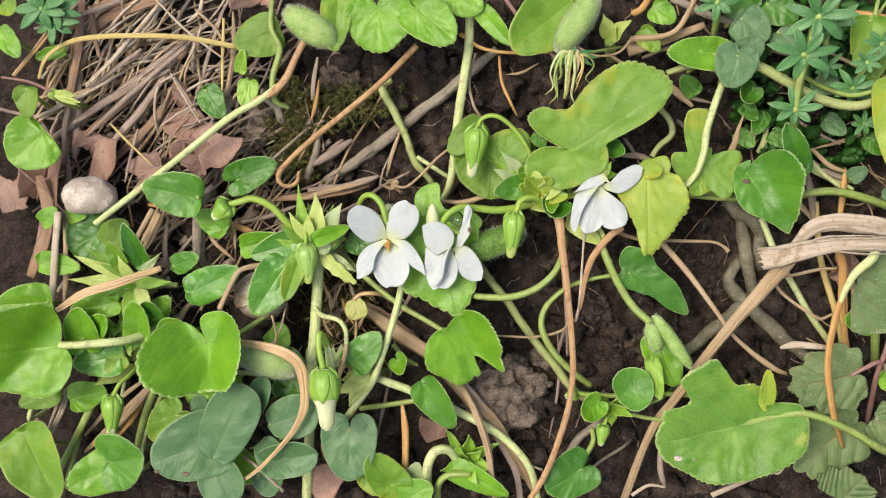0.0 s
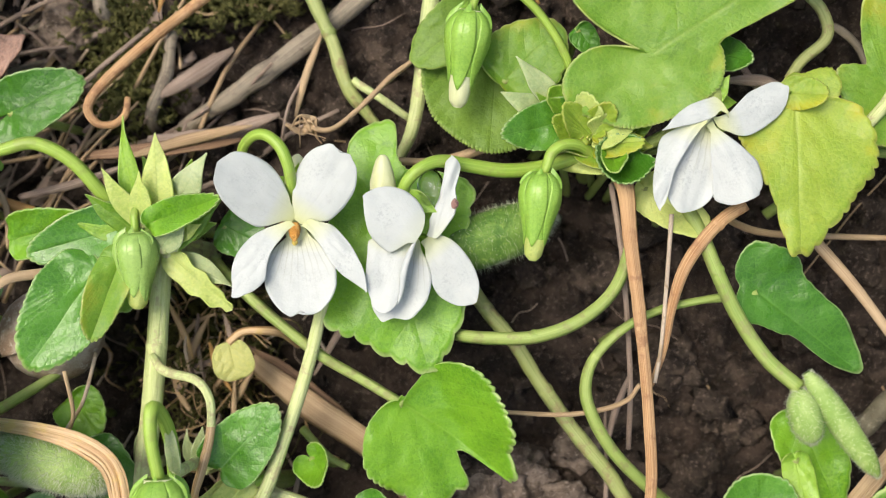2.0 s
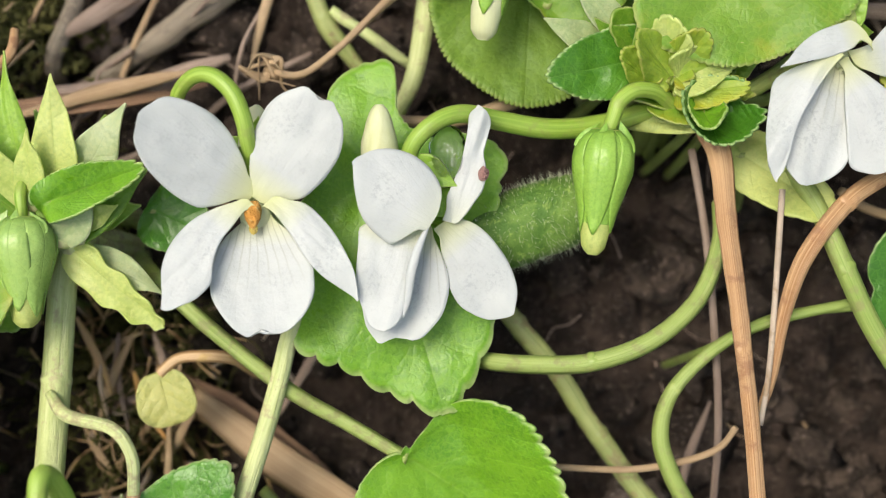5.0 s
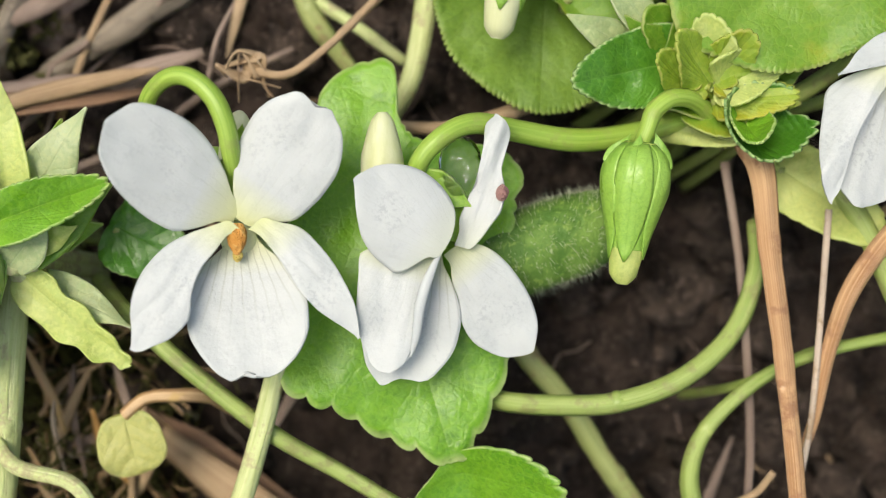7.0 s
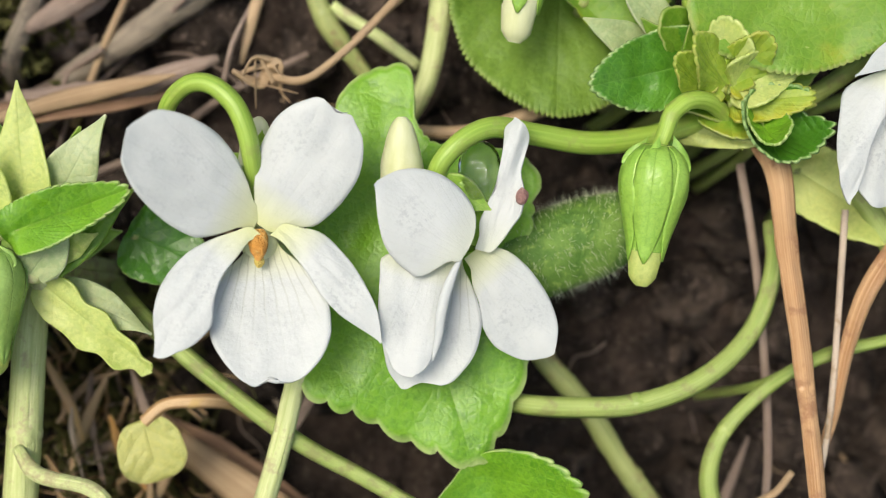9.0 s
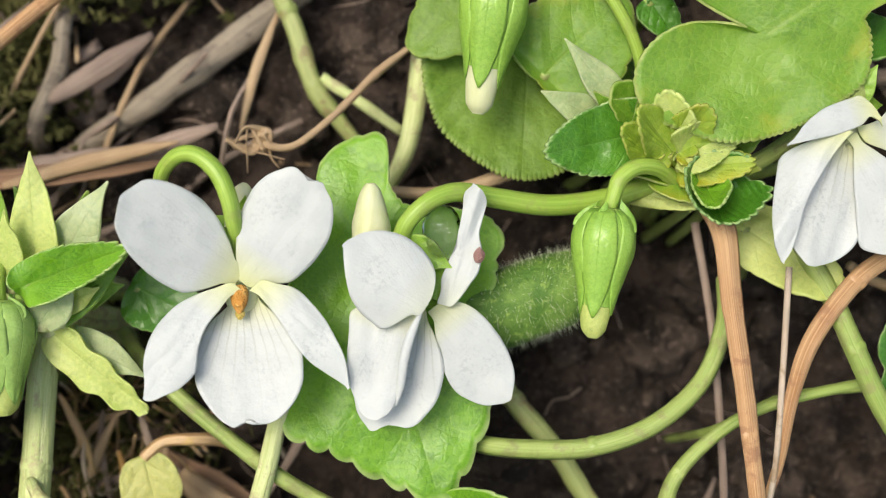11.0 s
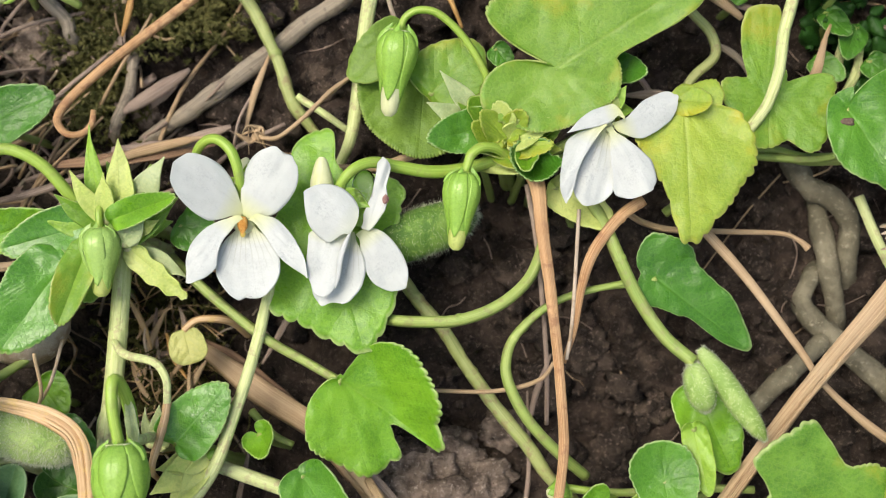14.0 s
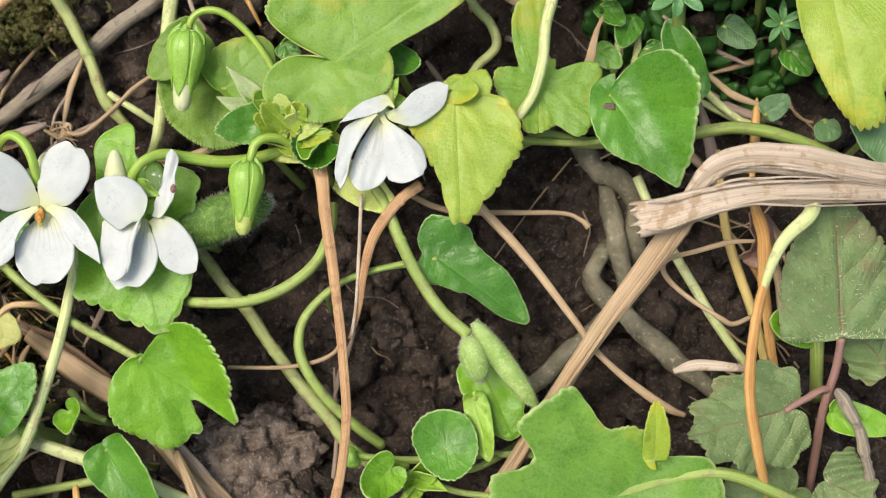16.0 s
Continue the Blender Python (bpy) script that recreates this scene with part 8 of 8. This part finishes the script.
leaf((-10.1, 0.82, 0.7), (-10.38, 2, 0.7), 0.80, DEADLEAF, label="dark brown dead leaf on soil", shape="ovate", teeth=0, cup=0.18, curl=0.12, bites=((-4, 22, 0.4), (-84, 14, 0.3)), **DL)
leaf((-9.61, -4.73, 1.6), (-9.13, -5.14, 1.7), 0.67, DEADLEAF, label="crumpled brown dead leaf scrap", shape="ovate", teeth=8, wave=0.15, cup=0.18, curl=0.12, bites=((33, 22, 0.4), (13, 14, 0.3)), **DL)
leaf((-1.64, -6.3, 1.3), (-2.32, -5.87, 1.4), 1.20, DEADLEAF, label="yellowish-brown dead leaf under clover", shape="ovate", teeth=11, depth=0.05, wave=0.16, cup=0.18, curl=0.12, bites=((-50, 22, 0.4), (-40, 14, 0.3)), **DL)
leaf((0.86, -5.12, 0.8), (0.53, -4.4, 0.9), 0.67, DEADLEAF, label="brown dead leaf on the soil", shape="ovate", teeth=0, cup=0.18, curl=0.12, bites=((-13, 22, 0.4), (-93, 14, 0.3)), **DL)
leaf((10.77, -0.8, 1.5), (10.21, -0.26, 1.7), 0.80, DEADLEAF, label="shrivelled orange-brown dead leaf", shape="ovate", teeth=8, wave=0.2, cup=0.18, curl=0.12, bites=((24, 22, 0.4), (4, 14, 0.3)), **DL)
leaf((-1.08, -1.46, 1.65), (-0.96, -1.95, 1.65), 0.55, FADED, [(-1.08, -1.46, 1.65), (-0.9, -1.32, 1.65), (-0.64, -1.3, 1.65), (-0.43, -1.36, 1.4), (-0.29, -1.57, 0.8)], stalk_mat=PEACH, label="small faded yellowish leaf", shape="oval", teeth=0, wave=0.04)

# ---------------------------------------------------------------- shells
def snail_shell(at, r, material, label, turn=0.0):
    """A coiled snail shell: a tube that widens along a low spiral."""
    ob = thing("snail_shell", at, label, "snail shell", "empty snail shells")
    pts, radii = [], []
    for i in range(40):
        k = i / 39
        t = turn + 2 * math.pi * 3.0 * k
        q = r * (0.03 + 0.42 * k ** 1.6)
        pts.append((at[0] + q * math.cos(t), at[1] + q * math.sin(t), at[2] + r * 0.35 * (1 - k)))
        radii.append(r * (0.08 + 0.38 * k ** 1.4))
    part("whorl", tube(pts, radii, 16, per=4, rough=0.03), material, ob)
    part("body", lump((at[0], at[1], at[2] - r * 0.1), r * 0.85, r * 0.8, r * 0.62, 0.05, n=3), material, ob)
    return ob


st = part("shell_fragment", lump((-7.8, 1.17, 1.5), 0.72, 0.48, 0.5, 0.10, 1.3, n=4), STONE)
tagged(st, "weathered grey-tan snail shell lying on straw", "snail shell")
snail_shell((-3.42, -1.37, 1.6), 0.78, SHELL, "pale empty snail shell stained with soil", 3.7)

# ---------------------------------------------------------------- bedstraw with whorled leaves
def bedstraw(points, radius, whorls, size, label):
    """A square green stalk with whorls of narrow leaves."""
    ob = thing("bedstraw", points[-1], label, "weed", "bedstraw shoots")
    part("stalk", tube(points, [radius, radius * 0.8], 4, per=6), STEM, ob)
    for at, scale in whorls:
        turn = rng.random()
        node = part("whorl", lump(at, radius * 0.9, radius * 0.9, radius * 0.6, 0.1, n=1), STEM, ob)
        for k in range(7):
            t = 2 * math.pi * k / 7 + turn
            tip = Vector(at) + Vector((math.cos(t), math.sin(t) * 0.75, 0.5 + 0.25 * math.sin(t) + rng.uniform(-0.15, 0.15))) * size * scale * rng.uniform(0.75, 1.0)
            part("leaflet", petal(at, tuple(tip), size * scale * 0.32, "oblong", cup=0.25, curl=rng.uniform(0.1, 0.7), ns=10, nw=7, skew=rng.uniform(-0.15, 0.15)), BEDSTRAW, node, thick=0.018)
    return ob


bedstraw([(9.73, 5.72, 2.9), (9.62, 4.6, 2.8), (9.38, 3.61, 2.6), (9.39, 2.64, 2), (9.74, 2.25, 0.2)], 0.12, [((9.71, 5.01, 2.95), 1.0), ((9.42, 4.2, 2.8), 0.95), ((9.34, 3, 2.4), 0.75)], 0.72, "bright green bedstraw shoot with whorled leaves")
bedstraw([(11.69, 5.49, 2.5), (11.34, 4.62, 2.4), (11.01, 4.02, 2.2), (10.8, 3.56, 1.8), (11, 2.79, 0.2)], 0.08, [((11.21, 4.43, 2.4), 0.7), ((10.92, 4.03, 2.3), 0.6), ((10.68, 3.47, 2), 0.8)], 0.62, "small dark green bedstraw shoot")
bedstraw([(10.33, 5.6, 2.2), (10.09, 4.71, 2.1), (10.16, 3.88, 1.5), (10.46, 3.08, 0.2)], 0.08, [((10.16, 4.95, 2.2), 0.9), ((10.13, 3.96, 1.9), 0.6)], 0.6, "shaded green bedstraw shoot")
bedstraw([(7.61, 5.94, 2.2), (7.61, 5.17, 2.1), (7.65, 4.66, 1.2), (7.87, 4.13, 0.1)], 0.09, [((7.59, 5.46, 2.3), 0.9)], 0.6, "green whorled bedstraw tip")
bedstraw([(-8.53, 5.78, 2), (-8.65, 5.3, 1.6), (-9.12, 4.82, 0.2)], 0.07, [((-8.52, 5.77, 2.2), 1.2), ((-8.32, 5.43, 2), 1.0), ((-8.2, 5.75, 2.1), 1.0)], 0.62, "bright green ragged weed shoot")
bedstraw([(11.05, 2.7, 1.6), (11.19, 2.42, 1.2), (11.59, 2.04, 0.1)], 0.05, [((11.02, 2.66, 1.7), 0.8)], 0.45, "tiny bedstraw shoot in shade")
# withered flower head over the large leaf
w = thing("withered_flower", (4.35, 4.27, 2.9), "withered drooping weed head, green on top, tan strands below", "withered plant")
x0, y0, z0 = (4.36, 4.29, 2.9)
for k in range(8):
    t = 2 * math.pi * k / 8
    part("leaflet", petal((x0, y0, z0), (x0 + 0.5 * math.cos(t), y0 + 0.22 * math.sin(t) - 0.06, z0 + 0.1), 0.14, "lance", cup=0.25, curl=0.5, ns=9, nw=5), BEDSTRAW, w, "green leaflet", thick=0.018)
for k in range(15):
    t = rng.uniform(-0.6, 0.5)
    fall, out = rng.uniform(0.5, 1.15), rng.uniform(0.6, 1.1)
    part("strand", tube([(x0, y0, z0), (x0 + t * 0.6, y0 + rng.uniform(-0.05, 0.1), z0 + 0.1), (x0 + t * out, y0 - fall * 0.4, z0 + rng.uniform(-0.05, 0.12)), (x0 + t * out * 0.75 - 0.08, y0 - fall * 0.8, z0 - 0.05), (x0 + t * out * 0.9 - 0.1 + rng.uniform(-0.1, 0.1), y0 - fall, z0 - 0.15)], [0.02, 0.032, 0.03, 0.028, 0.01], 6, flat=0.4, rough=0.3, twist=rng.uniform(-2, 2)), rng.choice((STEM, PALE, YELLOWSTRAW, STRAW, STEM)), w)
part("stalk", tube([(x0, y0, z0), (x0 + 0.5, y0 + 0.1, z0 - 0.3), (x0 + 1.2, y0 + 0.3, 1.2), (x0 + 1.4, y0 + 0.4, 0.0)], [0.035, 0.035], 6), STEM, w)
# weeds on the far left
leaf((-8.72, 2.73, 2), (-9.51, 2.04, 2.2), 1.47, GREEN, label="rough green weed leaf with a scalloped edge", name="weed_leaf", group="weed leaves", shape="ovate", teeth=12, depth=0.05, wave=0.08)
leaf((-9.02, 3.84, 2.1), (-9.06, 3.13, 2.2), 0.67, OLIVE, label="crumpled green weed leaf", name="weed_leaf", group="weed leaves", shape="ovate", teeth=6, wave=0.1)
leaf((-9.75, 5.28, 1.9), (-9.2, 4.62, 2), 0.53, GREEN, label="narrow green weed leaf", name="weed_leaf", group="weed leaves", shape="ovate", teeth=4)
leaf((-9.59, 5.97, 1.9), (-9.33, 5.67, 2), 0.53, LIME, label="small yellowish green weed leaf", name="weed_leaf", group="weed leaves", shape="ovate", teeth=4)
leaf((-8.37, 4.83, 1.4), (-9.07, 4.62, 1.5), 0.35, GREEN, label="narrow green weed leaf in litter", name="weed_leaf", group="weed leaves", shape="ovate", teeth=2)
leaf((-9.06, 0.51, 1.5), (-8.64, 0.86, 1.6), 0.48, GREEN, label="small green weed leaf in litter", name="weed_leaf", group="weed leaves", shape="ovate", teeth=2)
leaf((-8.48, 0.65, 1.3), (-7.92, 0.71, 1.4), 0.40, GREEN, label="small green weed leaf in litter", name="weed_leaf", group="weed leaves", shape="ovate", teeth=2)
stem([(-9.71, 4.14, 2), (-8.95, 4, 2.1), (-8.33, 3.74, 2.2)], [0.03, 0.04], PURPLE, "thin reddish weed stalk", "weed_stalk", "stalk")
tuft("weed_bud", (-8.33, 3.7, 2.2), [(-7.57, 3.47, 2.4), (-7.68, 3.61, 2.4), (-7.66, 3.34, 2.3), (-7.79, 3.72, 2.3)], 0.14, STIPULE, "narrow green pointed weed bud", "bud")
tuft("young_shoot", (5.2, 4.74, 1.5), [(5.08, 5.24, 2.1), (5.57, 5.1, 2.1), (5.31, 4.99, 2)], 0.4, STIPULE, "pale green pointed young shoots", "shoot")

# ---------------------------------------------------------------- crumbs, fibres and moss
def crumbs():
    """Loose crumbs of soil strewn over the bank."""
    verts, faces = [], []
    tmp = bmesh.new()
    bmesh.ops.create_icosphere(tmp, subdivisions=2, radius=1.0)
    tmp.verts.ensure_lookup_table()
    shape, tri = [v.co.copy() for v in tmp.verts], [[v.index for v in f.verts] for f in tmp.faces]
    tmp.free()
    for _ in range(5200):
        u, v = rng.uniform(-9, 16), rng.uniform(-9, 6.5)
        r = 0.03 + 0.30 * rng.random() ** 5
        at = Vector(on_soil(u, v, r * 0.25))
        seed, n = Vector((rng.random() * 90, 0, 0)), len(verts)
        squash = Vector((rng.uniform(0.8, 1.3), rng.uniform(0.8, 1.3), rng.uniform(0.6, 1.0)))
        for c in shape:
            k = r * max(0.35, 1 + 0.95 * noise.fractal(c * 1.5 + seed, 0.8, 2.2, 4))
            verts.append(P(at + Vector((c.x * squash.x, c.y * squash.y, c.z * squash.z)) * k))
        faces += [[n + i for i in t] for t in tri]
    me = bpy.data.meshes.new("soil_crumbs")
    me.from_pydata(verts, [], faces)
    me.polygons.foreach_set("use_smooth", [True] * len(faces))
    me.materials.append(CLOD)
    return tagged(new("soil_crumbs", me), "loose brown soil crumbs", "soil", kind="stuff")


def fibres(name, label, count, where, length, radius, material, over, aim=None, bent=0.12):
    """Thin dry fibres strewn on the soil."""
    bm = bmesh.new()
    for _ in range(count):
        u, v = where()
        t, l = rng.uniform(0, 6.28) if aim is None else rng.gauss(aim, 0.35), length * rng.uniform(0.4, 1.3)
        pts = []
        for i in range(4):
            k = i / 3 - 0.5
            bend = rng.uniform(-bent, bent) * l
            x, y = u + math.cos(t) * k * l - math.sin(t) * bend, v + math.sin(t) * k * l + math.cos(t) * bend
            pts.append(on_soil(x, y, radius + rng.uniform(0, over)))
        r = radius * rng.uniform(0.5, 1.3)
        tube(pts, [r, r * 0.7], 5, per=3, bm=bm)
    ob = part(name, bm, material)
    return tagged(ob, label, "litter", kind="stuff")


crumbs()
for (u, v, h), r in (((2.16, -3.75, 0.5), 0.55), ((2.78, -3.53, 0.5), 0.5), ((2.56, -4.31, 0.5), 0.6), ((3.2, -3.9, 0.4), 0.45), ((1.99, -4.32, 0.5), 0.4), ((2.98, -4.54, 0.4), 0.42),
                     ((-1.69, 4.04, 0.3), 0.5), ((-3.76, 2.76, 0.6), 0.45), ((4.85, -1.92, 0.3), 0.4), ((5.11, -3.62, 0.4), 0.5), ((0.91, 2.4, 0.4), 0.4), ((7.5, -2.78, 0.3), 0.4), ((5.82, -2.78, 0.3), 0.35), ((3.56, -3.06, 0.3), 0.35), ((-3.7, 2.97, 0.8), 0.55), ((-1.66, 3.89, 0.5), 0.5), ((-2.07, 2.02, 0.5), 0.35)):
    clod = part("soil_clod", lump(on_soil(u, v, r * 0.2), r, r * rng.uniform(0.7, 0.95), r * 0.6, 0.6, 1.7, n=4), PALECLOD if (v < -1.2 and u < 4.0) or u < 0.0 else CLOD)
    tagged(clod, "greyish-brown crumbly clod of soil", "soil clod", "soil clods")
left = lambda: (rng.gauss(-5.0, 1.9), rng.gauss(2.4, 1.7))
all_over = lambda: (rng.uniform(-9, 16), rng.uniform(-9, 6.5))
right = lambda: (rng.gauss(10.5, 1.8), rng.gauss(0.5, 2.5))
fibres("dry_litter", "straight greyish-brown dead stalks, all leaning one way", 48, left, 3.2, 0.045, BROWN, 0.8, 0.75, 0.03)
fibres("dry_litter", "straight tan dead stalks, all leaning one way", 28, left, 3.2, 0.035, STRAW, 0.9, 0.9, 0.03)
fibres("dry_litter", "dark old dead stalks under the litter", 40, left, 3.0, 0.05, GREYTWIG, 0.3, 0.6, 0.04)
far_left = lambda: (rng.gauss(-6.8, 1.1), rng.gauss(4.7, 0.8))
fibres("dry_litter", "bleached dead grass stalks lying side by side", 55, far_left, 2.8, 0.038, WHITE_STRAW, 0.9, 0.75, 0.03)
fibres("dry_litter", "tan dead grass stalks lying side by side", 55, far_left, 2.8, 0.045, STRAW, 0.8, 0.8, 0.03)
fibres("dry_litter", "tangled brown dry plant litter", 50, left, 2.4, 0.03, BROWN, 0.5)
fibres("dry_litter", "tangled tan dry grass litter", 40, left, 2.2, 0.025, STRAW, 0.6)
fibres("dry_litter", "fine dark rootlets and fibres on the soil", 200, all_over, 1.1, 0.013, BROWN, 0.1)
fibres("dry_litter", "fine pale dry fibres on the soil", 30, all_over, 0.8, 0.016, STRAW, 0.15)
fibres("dry_litter", "tan dry litter below the straw", 26, right, 1.6, 0.026, STRAW, 0.4)

mu, mv, _h = (-1.69, -1.59, 0.6)
behind = lambda: (rng.gauss(mu + 0.1, 0.55), rng.gauss(mv - 0.3, 0.9))
fibres("dry_litter", "tan rootlets tangled behind the thick stalk", 70, behind, 1.0, 0.015, PEACH, 0.9)
fibres("dry_litter", "olive mossy threads behind the thick stalk", 160, behind, 0.5, 0.012, MOSS, 0.9)
fibres("dry_litter", "pale shreds behind the thick stalk", 26, behind, 0.9, 0.026, WHITE_STRAW, 0.6)


def flakes():
    """Small torn scraps of dead leaves."""
    bm = bmesh.new()
    bm.loops.layers.uv.new("blade")
    for _ in range(90):
        u, v = left()
        at, r, t = Vector(on_soil(u, v, rng.uniform(0.03, 0.4))), rng.uniform(0.08, 0.28), rng.uniform(0, 6.28)
        tilt = Vector((rng.uniform(-0.5, 0.5), rng.uniform(-0.5, 0.5), 1)).normalized()
        x = tilt.orthogonal().normalized()
        y = tilt.cross(x)
        ring = []
        for k in range(9):
            q = t + 6.283 * k / 9
            rr = r * rng.uniform(0.55, 1.1)
            ring.append(bm.verts.new(at + x * rr * math.cos(q) * 1.5 + y * rr * math.sin(q) * 0.7 + tilt * rng.uniform(-0.04, 0.04)))
        hub = bm.verts.new(at + tilt * 0.03)
        for k in range(9):
            bm.faces.new((hub, ring[k], ring[(k + 1) % 9]))
    return tagged(part("leaf_scraps", bm, BROWN, thick=0.02), "torn brown scraps of dead leaves", "litter", kind="stuff")


flakes()


def moss(at_u, at_v, ru, rv, count):
    """A low cushion of fine upright moss shoots."""
    bm = bmesh.new()
    for _ in range(count):
        u, v = at_u + rng.gauss(0, 1) * ru, at_v + rng.gauss(0, 1) * rv
        base = Vector(on_soil(u, v, 0.0))
        top = base + Vector((rng.uniform(-0.12, 0.12), rng.uniform(-0.12, 0.12), rng.uniform(0.3, 0.75)))
        tube([tuple(base), tuple(top)], [0.02, 0.012], 4, per=2, bm=bm)
        for k in range(9):
            p = base.lerp(top, 0.3 + 0.7 * k / 8)
            d = Vector((rng.uniform(-1, 1), rng.uniform(-1, 1), rng.uniform(0.1, 0.8))).normalized() * 0.10
            s = d.cross(Vector((0.3, 0.2, 1))).normalized() * 0.022
            bm.faces.new([bm.verts.new(q) for q in (p - s, p + s, p + d)])
    return tagged(part("moss", bm, MOSS), "low cushion of yellowish-green moss", "moss", kind="stuff")


mu, mv, _h = (-2.82, 2.96, 0.4)
moss(mu, mv, 0.3, 0.5, 520)
mu, mv, _h = (-2.75, 2.04, 0.4)
moss(mu, mv, 0.25, 0.4, 320)
mu, mv, _h = (-1.41, 3.33, 0.4)
moss(mu, mv, 0.6, 0.28, 420)
mu, mv, _h = (-1.74, -1.66, 0.4)
moss(mu, mv, 0.45, 0.6, 320)


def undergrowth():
    """A tangle of small leaves below the tall weeds, their shade mixed into the green."""
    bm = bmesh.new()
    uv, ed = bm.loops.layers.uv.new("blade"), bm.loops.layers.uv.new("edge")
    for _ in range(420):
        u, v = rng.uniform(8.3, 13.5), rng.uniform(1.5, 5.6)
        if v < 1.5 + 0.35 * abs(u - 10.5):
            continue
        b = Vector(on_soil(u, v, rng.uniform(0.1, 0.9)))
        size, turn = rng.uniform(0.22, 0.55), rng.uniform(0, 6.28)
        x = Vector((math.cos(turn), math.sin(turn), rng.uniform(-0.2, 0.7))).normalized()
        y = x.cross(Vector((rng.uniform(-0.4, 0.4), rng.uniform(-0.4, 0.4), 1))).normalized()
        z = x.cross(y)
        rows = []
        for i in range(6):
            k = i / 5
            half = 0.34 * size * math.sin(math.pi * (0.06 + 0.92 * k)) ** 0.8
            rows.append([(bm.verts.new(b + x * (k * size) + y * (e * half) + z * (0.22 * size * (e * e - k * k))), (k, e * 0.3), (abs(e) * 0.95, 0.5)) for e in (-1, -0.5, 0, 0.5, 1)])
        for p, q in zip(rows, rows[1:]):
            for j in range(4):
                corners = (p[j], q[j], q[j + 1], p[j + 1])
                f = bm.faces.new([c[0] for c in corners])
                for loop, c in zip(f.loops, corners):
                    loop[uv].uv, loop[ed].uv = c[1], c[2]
    return tagged(part("undergrowth", bm, SHADEGREEN, thick=0.015), "tangle of small weed leaves, their green darkened to stand for shade", "weeds", kind="stuff")


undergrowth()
